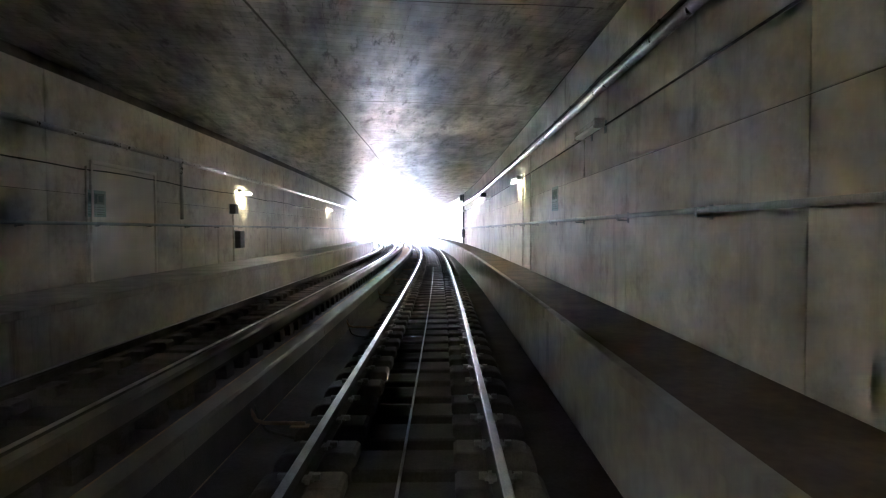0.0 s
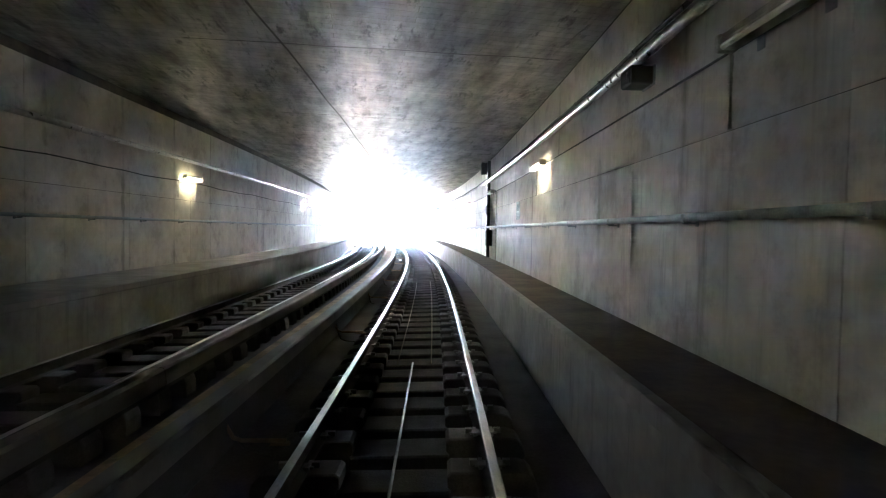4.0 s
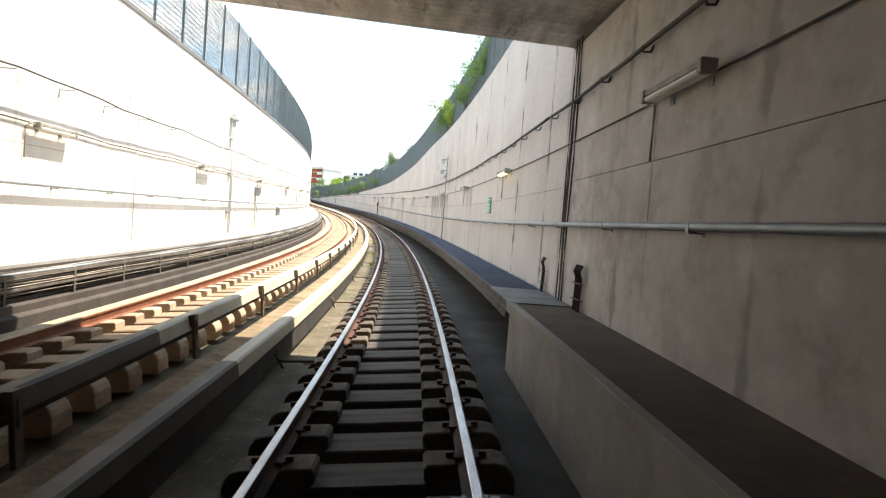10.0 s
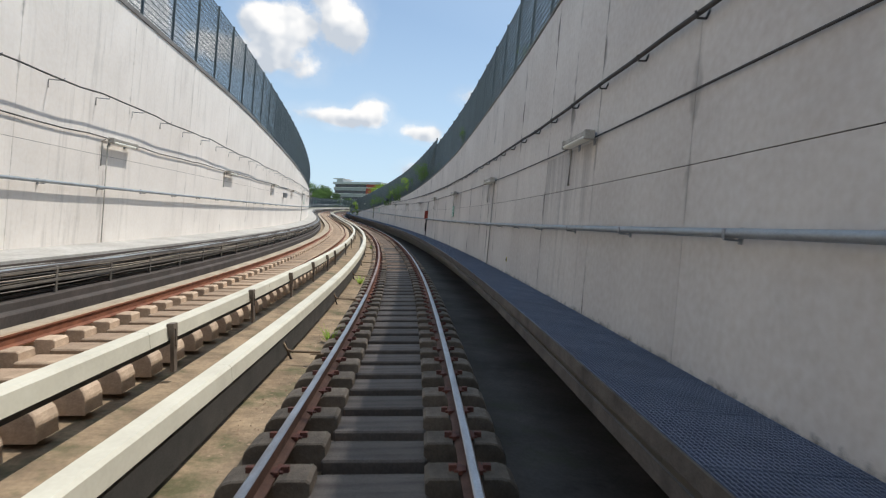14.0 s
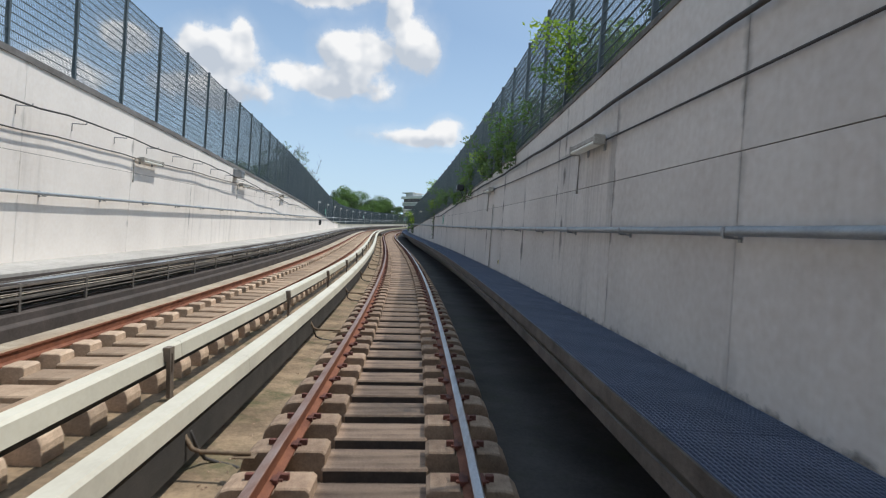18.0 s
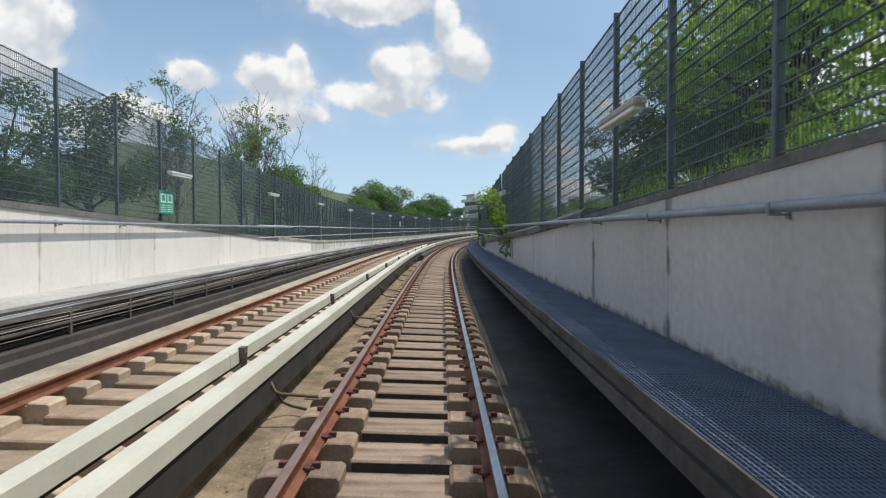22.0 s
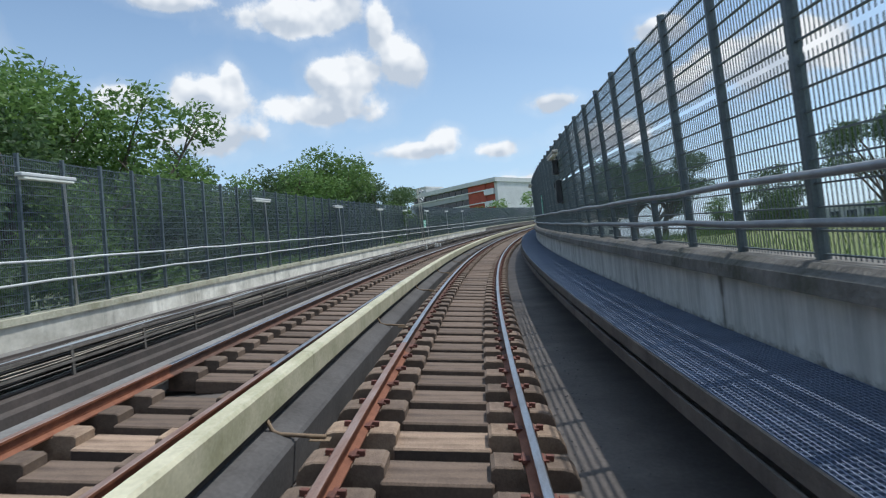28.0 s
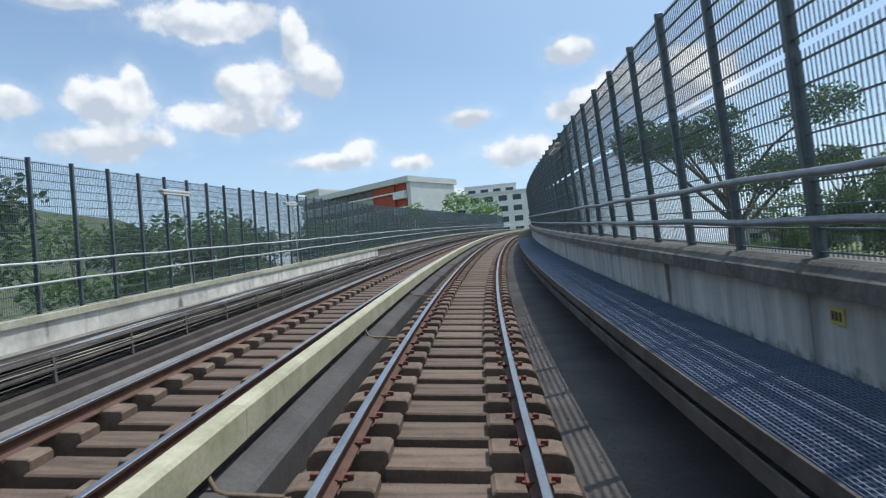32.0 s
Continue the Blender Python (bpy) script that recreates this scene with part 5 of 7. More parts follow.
for s in (127.5, 137.3, 147.2, 157.2, 167.0, 176.5, 187.0, 198.0, 208.0, 218.5, 228.5, 238.8, 249.0):
    wall_lamp(s, 3.0, False, False, "unlit fluorescent lamp on the sunlit wall", "cutting lamps")


# ---- pipes and cables along the walls ----
def long_pipe(name, l, z, r, s0, s1, mat, label, wave=0.0, category="pipe"):
    zz = z if callable(z) else (lambda s: z)
    w = (lambda s: wave * math.sin(s * 0.9) + wave * 0.6 * math.sin(s * 2.3 + 1)) if wave else (lambda s: 0.0)
    return tagged(sweep(name, lambda s: ring(l, zz(s) + w(s), r, 8), s0, s1, mat, ds=1.0 if wave else 2.0, smooth=True), label, category)


CZ = lambda s: float(np.interp(s, [120, 180, 215, 235, 250, 262], [3.86, 3.9, 3.55, 3.3, 2.55, 2.35]))
long_pipe("wall_pipe", WR - 0.11, 1.88, 0.028, START, 62.0, M_STEEL, "thin dull grey pipe clipped along the tunnel wall")
long_pipe("wall_pipe", WR - 0.11, 1.88, 0.038, 62.0, 284.0, M_PIPE, "blue-grey pipe clipped along the concrete wall")
long_pipe("wall_pipe", WL + 0.13, 1.88, 0.035, START, 292.0, M_PIPE, "grey pipe clipped along the sunlit wall")
long_pipe("ceiling_pipe", WR - 0.13, 3.7, 0.062, START, 85.0, M_BRIGHT, "bright metal pipe high on the tunnel wall")
long_pipe("ceiling_pipe", WL + 0.13, 3.70, 0.062, START, 115.0, M_BRIGHT, "bright metal pipe high on the tunnel wall")
long_pipe("hung_cable", WR - 0.09, lambda s: 3.86, 0.026, START, 126.0, M_CABLE, "black cable hung from brackets", 0.012, "cable")
long_pipe("hung_cable", WR - 0.09, CZ, 0.026, 126.0, 262.0, M_CABLE, "black cable hung from brackets along the wall", 0.012, "cable")
long_pipe("hung_cable", WL + 0.30, lambda s: CZ(s) + 0.03, 0.018, 123.0, 262.0, M_CABLE, "dark cable on brackets along the sunlit wall", 0.03, "cable")
long_pipe("lamp_conduit", WR - 0.035, lambda s: float(np.interp(s, [195, 205], [3.2, 3.09])), 0.012, START, 240.0, M_CABLE, "thin dark conduit joining the lamps", 0.0, "conduit")
long_pipe("lamp_conduit", WL + 0.035, 3.04, 0.014, START, 255.0, M_CABLE, "thin dark conduit joining the lamps", 0.02, "conduit")

# brackets of pipe and cable, each a small bent iron
HOOK = tube_mesh("cable_bracket", [(0.0, 0, 0.05), (0.03, 0, -0.03), (0.11, 0, -0.035), (0.135, 0, 0.03)], 0.014, M_CABLE, 5)
HOOK_L = tube_mesh("cable_bracket", [(0.0, 0, -0.16), (0.0, 0, 0.0), (0.29, 0, 0.0), (0.31, 0, 0.05)], 0.012, M_STEEL, 5)
CLAMP = mesh_from("pipe_clip", [(0.0, 0.14, -0.016, 0.016, -0.058, -0.044), (0.0, 0.014, -0.025, 0.025, -0.08, 0.05), (0.07, 0.15, -0.022, 0.022, -0.044, -0.037), (0.146, 0.152, -0.022, 0.022, -0.044, 0.03)], M_STEEL)
racks = empty("wall_brackets", "dark iron brackets carrying cables on the wall", "bracket")
for s in np.arange(30.0, 214.0, 1.45):
    put("cable_bracket", HOOK, on_wall(s, (CZ(s) if s > 126 else 3.86) - 0.03, True), racks)
for s in np.arange(124.0, 262.0, 1.9):
    put("cable_bracket", HOOK_L, on_wall(s, CZ(s), False), racks)
for s in np.arange(31.0, 284.0, 2.4):
    put("pipe_clip", CLAMP, on_wall(s, 1.88, True), racks)
    put("pipe_clip", CLAMP, on_wall(s + 0.7, 1.88, False), racks)

# uprights: conduits that run down the wall
for s, z0, z1, right, r in ((51.1, 0.66, 3.64, True, 0.02), (52.6, 0.66, 3.3, True, 0.022), (81.3, 0.66, 3.2, True, 0.024), (110.5, 0.66, 3.2, True, 0.022), (113.0, 0.66, 4.6, True, 0.018), (114.6, 0.66, 3.45, True, 0.02), (116.4, 0.66, 4.6, True, 0.014),
                            (48.2, 0.62, 3.1, False, 0.025), (53.0, 2.05, 3.8, False, 0.05), (57.4, 0.62, 2.5, False, 0.03), (115.2, 1.9, 4.1, False, 0.03), (106.2, 0.62, 3.1, False, 0.02), (164.5, 0.56, 1.9, False, 0.02), (146.2, 0.56, 2.3, False, 0.025), (146.6, 0.56, 2.3, False, 0.018), (131.5, 0.56, 3.0, False, 0.014), (176.0, 0.56, 2.9, False, 0.014), (218.5, 0.56, 3.4, False, 0.02), (179.3, 0.66, 3.2, True, 0.016), (230.0, 0.66, 2.6, True, 0.016)):
    ob = put("upright_conduit", tube_mesh("upright_conduit", [(0.05, 0, 0.0), (0.05, 0, z1 - z0)], r, M_LAMPBODY if r < 0.04 else M_BRIGHT, 8), on_wall(s, z0, right))
    tagged(ob, "grey conduit running up the concrete wall", "conduit", "upright conduits")


def bundle(s, right, n, z0, z1, label):
    th = empty("conduit_bundle", label, "conduit")
    for k in range(n):
        y, h = (k - n / 2) * 0.11 + 0.03 * math.sin(k * 2.3), z1 - z0
        wave = 0.035 if k % 2 else 0.008
        put("conduit", tube_mesh("conduit", [(0.05, y + wave * math.sin(q * 0.9 + k), h * q / 14) for q in range(15)], 0.013, M_CABLE if k % 2 else M_CONDUIT, 7), on_wall(s, z0, right), th)
    return th


def cable_ends(s, right, n, z0, h, label):
    """Short bent conduit ends that stand up from the walkway against the wall."""
    th = empty("cable_ends", label, "conduit")
    for k in range(n):
        y = (k - n / 2) * 0.075
        put("conduit", tube_mesh("conduit", [(0.07, y, 0.0), (0.06, y, h * 0.55), (0.07, y + 0.03, h * 0.72), (0.10, y + 0.02, h * 0.86), (0.05, y - 0.02, h)], 0.014, M_CONDUIT, 7), on_wall(s, z0, right), th)
    for z in (0.25, 0.6):
        put("strap", block_mesh("strap", 0.04, 0.10, -n * 0.0375 - 0.06, n * 0.0375, h * z, h * z + 0.014, 0.003), on_wall(s, z0, right), th, M_SUPPORT)
    return th


bundle(124.4, True, 4, 0.66, 6.9, "bundle of dark conduits rising beside the portal")
cable_ends(125.6, True, 3, 0.655, 0.62, "short brown conduit ends against the wall")
cable_ends(123.3, True, 5, 0.64, 0.66, "row of brown conduit ends on the walkway")
bundle(123.6, False, 3, 0.58, 1.3, "short dark cable ends beside the portal")


def box_thing(name, s, z, right, w, h, d, mat, label, category, out=0.02, door=True):
    th = empty(name, label, category)
    th.matrix_basis = on_wall(s, z, right)
    put("body", block_mesh("body", out, out + d, -w / 2, w / 2, -h / 2, h / 2, 0.012), Matrix.Identity(4), th, mat)
    if door:
        put("door", block_mesh("door", out + d, out + d + 0.012, -w * 0.43, w * 0.43, -h * 0.44, h * 0.44, 0.004), Matrix.Identity(4), th, mat)
        put("latch", block_mesh("latch", out + d + 0.012, out + d + 0.03, w * 0.30, w * 0.36, -0.04, 0.04, 0.004), Matrix.Identity(4), th, M_STEEL)
    put("back_plate", block_mesh("back_plate", 0.0, out, -w * 0.56, w * 0.56, -h * 0.55, h * 0.55, 0.003), Matrix.Identity(4), th, M_STEEL)
    return th


for s, z, r, w, h, d, m, lb in ((83.0, 1.45, True, 0.42, 0.62, 0.22, M_BOX, "dark equipment box on the tunnel wall"), (84.0, 2.58, True, 0.24, 0.42, 0.16, M_WHITEBOX, "small pale junction box on the tunnel wall"), (85.0, 4.35, True, 0.4, 0.5, 0.25, M_BOX, "dark box under the tunnel ceiling"),
                                (84.2, 1.75, True, 0.2, 0.2, 0.14, M_WHITEBOX, "small pale junction box on the tunnel wall"), (66.0, 3.48, True, 0.35, 0.2, 0.25, M_BOX, "small dark fitting on the tunnel wall"), (57.9, 1.4, False, 0.5, 0.62, 0.2, M_BOX, "dark equipment box on the tunnel wall"), (57.3, 2.5, False, 0.34, 0.34, 0.2, M_BOX, "dark square fitting on the tunnel wall"),
                                (153.1, 1.42, False, 0.3, 0.5, 0.18, M_STEEL, "small grey switch box on the sunlit wall"), (272.1, 1.36, False, 0.3, 0.5, 0.2, M_BOX, "grey switch box on the sunlit wall"), (203.0, 2.55, False, 0.5, 0.3, 0.2, M_STEEL, "grey metal box on the sunlit wall"), (237.6, 3.42, False, 0.6, 0.3, 0.3, M_STEEL, "grey floodlight box on the sunlit wall"),
                                (146.2, 2.45, False, 0.32, 0.42, 0.2, M_STEEL, "grey switch box on the sunlit wall"), (123.3, 3.05, False, 0.4, 0.35, 0.15, M_STEEL, "grey box on the wall beside the portal")):
    box_thing("equipment_box", s, z, r, w, h, d, m, lb, "box")
th = empty("equipment_rack", "tall dark cable duct on the tunnel wall", "cable duct")
put("duct", block_mesh("duct", 0.0, 0.12, -0.09, 0.09, 0.0, 3.9, 0.01), on_wall(83.9, 0.66, True), th, M_BOX)
for k in range(6):
    put("strap", block_mesh("strap", 0.12, 0.135, -0.12, 0.12, 0.3 + 0.62 * k, 0.36 + 0.62 * k, 0.003), on_wall(83.9, 0.66, True), th, M_STEEL)

# old blocked doorway outlines in the tunnel
th = empty("blocked_doorway", "walled-up doorway with a dark frame in the tunnel wall", "doorway")
put("frame", mesh_from("frame", [(0.0, 0.05, -1.5, -1.42, 0.0, 2.55), (0.0, 0.05, 1.42, 1.5, 0.0, 2.55), (0.0, 0.06, -1.5, 1.5, 2.55, 2.63)], M_TUNNEL), on_wall(49.9, 0.62, False), th)
put("plate", block_mesh("plate", 0.0, 0.02, -1.4, 1.4, 0.0, 2.54, 0.004), on_wall(49.9, 0.62, False), th, M_TUNNEL)


# ---- signs ----
def sign(m, w, h, label):
    th = empty("exit_sign", label, "sign", "green signs")
    th.matrix_basis = m
    old = m.translation.y < at(120.0, 0.0).y
    pale, mark = (M_SIGN_GRIME, M_SIGN_DARK) if old else (M_SIGNWHITE, M_SIGN)
    put("plate", block_mesh("plate", 0.0, 0.012, -w / 2, w / 2, -h / 2, h / 2, 0.003), Matrix.Identity(4), th, M_SIGN_FADED if old else M_SIGN)
    q = [(0.012, 0.016, -w * 0.40, w * 0.40, -h * 0.02, h * 0.38)]
    put("pictogram_field", mesh_from("pictogram_field", q, pale), Matrix.Identity(4), th)
    q = [(0.016, 0.019, -w * 0.33, -w * 0.12, h * 0.06, h * 0.30), (0.016, 0.019, w * 0.12, w * 0.33, h * 0.06, h * 0.30), (0.016, 0.019, -w * 0.05, w * 0.05, h * 0.0, h * 0.34)]
    put("pictogram", mesh_from("pictogram", q, mark), Matrix.Identity(4), th)
    q = [(0.012, 0.016, -w * 0.40, -w * 0.04, -h * (0.12 + 0.09 * k) - 0.02, -h * (0.12 + 0.09 * k)) for k in range(4)] + [(0.012, 0.016, w * 0.04, w * 0.40, -h * (0.12 + 0.09 * k) - 0.02, -h * (0.12 + 0.09 * k)) for k in range(4)]
    put("text_bar", mesh_from("text_bar", q, pale), Matrix.Identity(4), th)
    return th


for s, z, r in ((47.9, 2.35, True), (76.2, 2.31, True), (133.8, 2.4, True), (190.6, 2.36, True), (249.1, 2.3, True), (48.6, 2.32, False), (164.0, 2.3, False), (222.0, 2.35, False)):
    sign(on_wall(s, z, r, 0.02), 0.66 if r else 0.80, 0.5 if r else 0.58, "green and white emergency exit sign on the concrete wall")
for s, z in ((279.0, 2.5), (334.4, 2.35), (387.1, 2.13)):
    sign(on_wall(s, z, False, -0.05), 0.9, 0.62, "green and white emergency exit sign on the mesh fence")
sign(on_wall(358.7, 2.22, True, -0.05), 0.62, 0.8, "green and white emergency exit sign on the mesh fence")

TAGW = 0.075
for s, z, r in ((228.5, 0.92, True), (176.3, 1.0, True), (158.2, 0.98, True), (362.1, 0.84, True), (385.5, 0.88, True)):
    th = empty("marker_plate", "small yellow marker plate on the wall", "plate", "yellow plates")
    th.matrix_basis = on_wall(s, z, r)
    put("plate", block_mesh("plate", 0.0, 0.012, -TAGW, TAGW, -0.055, 0.055, 0.003), Matrix.Identity(4), th, M_YELLOW)
    put("text_bar", mesh_from("text_bar", [(0.012, 0.015, -0.055 + 0.04 * k, -0.03 + 0.04 * k, -0.03, 0.03) for k in range(3)], M_BOX), Matrix.Identity(4), th)

# round loudspeaker, red extinguisher, floodlight on the cutting wall
th = empty("loudspeaker", "round black loudspeaker on the tunnel wall", "loudspeaker")
th.matrix_basis = on_wall(114.8, 3.48, True)
bm = bmesh.new()
bmesh.ops.create_cone(bm, cap_ends=True, segments=20, radius1=0.11, radius2=0.1, depth=0.2, matrix=Matrix.Translation((0.12, 0, 0)) @ Matrix.Rotation(math.pi / 2, 4, "Y"))
part("body", bm, M_BOX, th)
bm = bmesh.new()
bmesh.ops.create_cone(bm, cap_ends=True, segments=16, radius1=0.045, radius2=0.04, depth=0.03, matrix=Matrix.Translation((0.235, 0, 0)) @ Matrix.Rotation(math.pi / 2, 4, "Y"))
part("cone", bm, M_STEEL, th)
th = empty("fire_point", "red fire extinguisher cabinet hung on the wall", "extinguisher")
th.matrix_basis = on_wall(204.0, 1.5, True)
put("cabinet", block_mesh("cabinet", 0.0, 0.22, -0.16, 0.16, 0.35, 0.95, 0.03), Matrix.Identity(4), th, M_RED)
put("hose", tube_mesh("hose", [(0.1, 0.05, 0.35), (0.12, 0.05, 0.0), (0.08, 0.0, -0.5)], 0.04, M_CABLE), Matrix.Identity(4), th)
put("post", tube_mesh("post", [(0.04, 0, -0.85), (0.04, 0, 1.6)], 0.03, M_STEEL), Matrix.Identity(4), th)


def flood(s, z, right):
    th = empty("floodlight", "dark square floodlight on a bracket", "floodlight")
    th.matrix_basis = on_wall(s, z, right)
    put("arm", tube_mesh("arm", [(0.0, 0, -0.3), (0.15, 0, -0.3), (0.28, 0, -0.05)], 0.02, M_BOX), Matrix.Identity(4), th)
    put("head", block_mesh("head", 0.15, 0.45, -0.25, 0.25, -0.05, 0.2, 0.03), Matrix.Identity(4), th, M_BOX)
    put("glass", block_mesh("glass", 0.45, 0.46, -0.2, 0.2, -0.01, 0.16, 0.003), Matrix.Identity(4), th, M_STEEL)


flood(238.3, 3.55, True)


def cctv_pole(m, h, label):
    th = empty("camera_pole", label, "camera pole")
    th.matrix_basis = m
    put("pole", tube_mesh("pole", [(0, 0, 0), (0, 0, h)], 0.035, M_LAMPBODY, 10), Matrix.Identity(4), th)
    for k, (dz, sd) in enumerate(((-0.15, -1), (-0.75, -1), (-0.95, 1))):
        put("arm", tube_mesh("arm", [(0, 0, h + dz), (0.34 if sd < 0 else 0.1, 0.12 * sd, h + dz)], 0.02, M_STEEL), Matrix.Identity(4), th)
        c = put("camera_housing", block_mesh("camera_housing", 0.12 if sd < 0 else 0.0, 0.36 if sd < 0 else 0.2, 0.12 * sd - 0.12, 0.12 * sd + 0.12, h + dz - 0.22, h + dz - 0.02, 0.05), Matrix.Identity(4), th, M_WHITEBOX)
        put("lens", block_mesh("lens", 0.2 if sd < 0 else 0.06, 0.28 if sd < 0 else 0.14, 0.12 * sd - 0.15, 0.12 * sd - 0.12, h + dz - 0.18, h + dz - 0.08, 0.01), Matrix.Identity(4), c, M_BOX)
    return th


cctv_pole(on_wall(148.9, 0.66, True, 0.1), 4.6, "steel pole with pale surveillance cameras on the wall")
cctv_pole(on_wall(386.1, 0.5, False, 0.05), 4.75, "steel pole with pale surveillance cameras on the parapet")
cctv_pole(on_wall(385.4, 0.5, False, 0.03), 4.6, "second steel pole with cameras beside the parapet")
th = empty("floodlight_pole", "tall double steel pole on the sunlit wall", "pole")
for dy in (-0.1, 0.12):
    put("pole", tube_mesh("pole", [(0.12, dy, 0.55), (0.12, dy, 5.2)], 0.035, M_WHITEBOX, 8), on_wall(140.8, 0.0, False), th)
put("lamp_head", block_mesh("lamp_head", 0.05, 0.3, -0.22, 0.25, 5.2, 5.5, 0.04), on_wall(140.8, 0.0, False), th, M_WHITEBOX)
for z in (1.4, 3.0, 4.4):
    put("clamp", block_mesh("clamp", 0.0, 0.14, -0.16, 0.18, z, z + 0.05, 0.005), on_wall(140.8, 0.0, False), th, M_STEEL)

# handrails of the open stretch
for right, s0, zs in ((True, 283.0, (1.81, 1.49)), (False, 287.0, (1.86, 1.42))):
    th = empty("handrail", "pale galvanised double pipe handrail before the fence", "handrail")
    l = WR - 0.05 if right else WL + 0.05
    for z in zs:
        sweep("rail_pipe", lambda s, z=z: ring(l, z + (0.0 if right or z < 1.6 else float(np.interp(s, [298, 345], [0.07, -0.07]))) + 0.012 * math.sin(s * 1.7 + z * 9), 0.03 if right else 0.022, 8), s0, END, M_STEEL if right else M_WHITEBOX, th, ds=1.4, smooth=True)

# lamps on posts along the far fence and on the near screen
for s in (270.0, 279.6, 289.0, 298.5, 308.0, 317.8, 327.5, 335.5, 344.2, 354.2, 363.5, 372.2, 379.5, 387.5, 396.5, 405.0):
    th = empty("fence_lamp", "pale unlit tube lamp on a slim post by the fence", "lamp", "fence lamps")
    th.matrix_basis = on_wall(s, 0.0, False, 0.02)
    zz = 3.2 if s > 300 else 3.25
    put("post", tube_mesh("post", [(0.0, 0.6, max(0.9, ltop(s))), (0.0, 0.6, zz), (0.1, 0.55, zz + 0.06)], 0.025, M_WHITEBOX, 7), Matrix.Identity(4), th)
    put("housing", block_mesh("housing", 0.06, 0.2, -0.7, 0.7, zz + 0.03, zz + 0.1, 0.015), Matrix.Identity(4), th, M_WHITEBOX)
    put("tube", block_mesh("tube", 0.07, 0.19, -0.64, 0.64, zz - 0.02, zz + 0.03, 0.012), Matrix.Identity(4), th, M_TUBE_OFF)
for s, z in ((269.5, 3.1), (284.2, 3.05), (298.7, 3.05), (314.0, 3.1), (328.5, 3.2), (350.0, 3.3), (365.1, 3.35), (381.0, 3.35), (397.0, 3.35)):
    th = empty("fence_lamp", "grey tube lamp bracketed on the mesh screen", "lamp", "fence lamps")
    th.matrix_basis = on_wall(s, z, True, 0.05)
    put("housing", block_mesh("housing", 0.05, 0.2, -0.8, 0.8, 0.0, 0.09, 0.02), Matrix.Identity(4), th, M_LAMPBODY)
    put("tube", block_mesh("tube", 0.06, 0.19, -0.72, 0.72, -0.05, 0.0, 0.012), Matrix.Identity(4), th, M_TUBE_OFF)
    put("bracket", mesh_from("bracket", [(-0.22, 0.08, -0.3, -0.26, 0.02, 0.06), (-0.22, 0.08, 0.26, 0.3, 0.02, 0.06)], M_STEEL), Matrix.Identity(4), th)
for s, z, w, h in ((350.1, 2.36, 0.3, 0.6), (350.5, 3.05, 0.26, 0.4), (350.55, 2.56, 0.14, 0.16), (293.4, 2.64, 0.2, 0.75), (305.0, 2.6, 0.2, 0.42)):
    box_thing("equipment_box", s, z, True, w, h, 0.14, M_BOX, "tall dark box on the mesh screen", "box", out=0.0)
# pale junction boxes below the camera pole, and a red trackside marker
for k, (s, z) in enumerate(((379.6, 0.2), (383.3, 0.18), (384.1, 0.12), (385.4, 0.08))):
    th = empty("junction_box", "pale metal junction box beside the cable trays", "box")
    th.matrix_basis = frame_at(s, -5.8, z)
    put("body", block_mesh("body", -0.13, 0.13, -0.16, 0.16, -0.06, 0.26, 0.02), Matrix.Identity(4), th, M_WHITEBOX)
    put("leg", block_mesh("leg", -0.04, 0.04, -0.04, 0.04, FLOOR_Z - z, -0.1, 0.0), Matrix.Identity(4), th, M_STEEL)
th = empty("track_marker", "rusty red triangular marker standing beside the track", "marker")
th.matrix_basis = frame_at(325.6, -5.0, -0.12)
v = [(-0.03, -0.2, 0), (-0.03, 0.2, 0), (-0.03, 0.02, 0.55), (-0.03, -0.06, 0.55), (0.03, -0.2, 0), (0.03, 0.2, 0), (0.03, 0.02, 0.55), (0.03, -0.06, 0.55)]
me = bpy.data.meshes.new("blade")
me.from_pydata(v, [], [(0, 1, 2, 3), (7, 6, 5, 4), (0, 4, 5, 1), (1, 5, 6, 2), (2, 6, 7, 3), (3, 7, 4, 0)])
put("blade", me, Matrix.Identity(4), th, M_RUST)
put("base", block_mesh("base", -0.15, 0.15, -0.28, 0.28, 0.0, 0.14, 0.01), Matrix.Identity(4), th, M_RUST)


# supports between the two conductor rails and posts of the far one
SUP = mesh_from("support_post", [(-0.02, 0.02, -0.045, 0.045, -0.22, 0.25), (-0.05, 0.024, -0.055, 0.055, 0.16, 0.30), (0.02, 0.035, -0.018, 0.018, 0.05, 0.24)], M_SUPPORT)
th = empty("rail_supports", "rusty steel support posts of the conductor rail", "support", kind="structure")
for s in [*np.arange(96.0, 181.0, 3.25), *np.arange(183.1, 316.0, 5.75)]:
    put("support_post", SUP, frame_at(s, 1.50 + 0.13, 0.0, far_cover_mid), th)


# ---- boards and a track box near the portal ----
def wall_board(s, z, right, w, h, label):
    th = empty("notice_board", label, "board")
    m = on_wall(s, z, right)
    put("panel", block_mesh("panel", 0.012, 0.03, -w / 2, w / 2, -h / 2, h / 2, 0.004), m, th, M_SIGNWHITE)
    for a in (-1, 1):
        for b in (-1, 1):
            put("screw", block_mesh("screw", 0.0, 0.036, a * w * 0.42 - 0.012, a * w * 0.42 + 0.012, b * h * 0.42 - 0.012, b * h * 0.42 + 0.012, 0.003), m, th, M_STEEL)


wall_board(106.6, 2.37, False, 0.85, 0.55, "pale grey notice board on the tunnel wall")
wall_board(105.8, 2.35, True, 0.95, 0.62, "blank white notice board on the tunnel wall")
th = empty("track_box", "pale metal track box beside the rail", "track box")
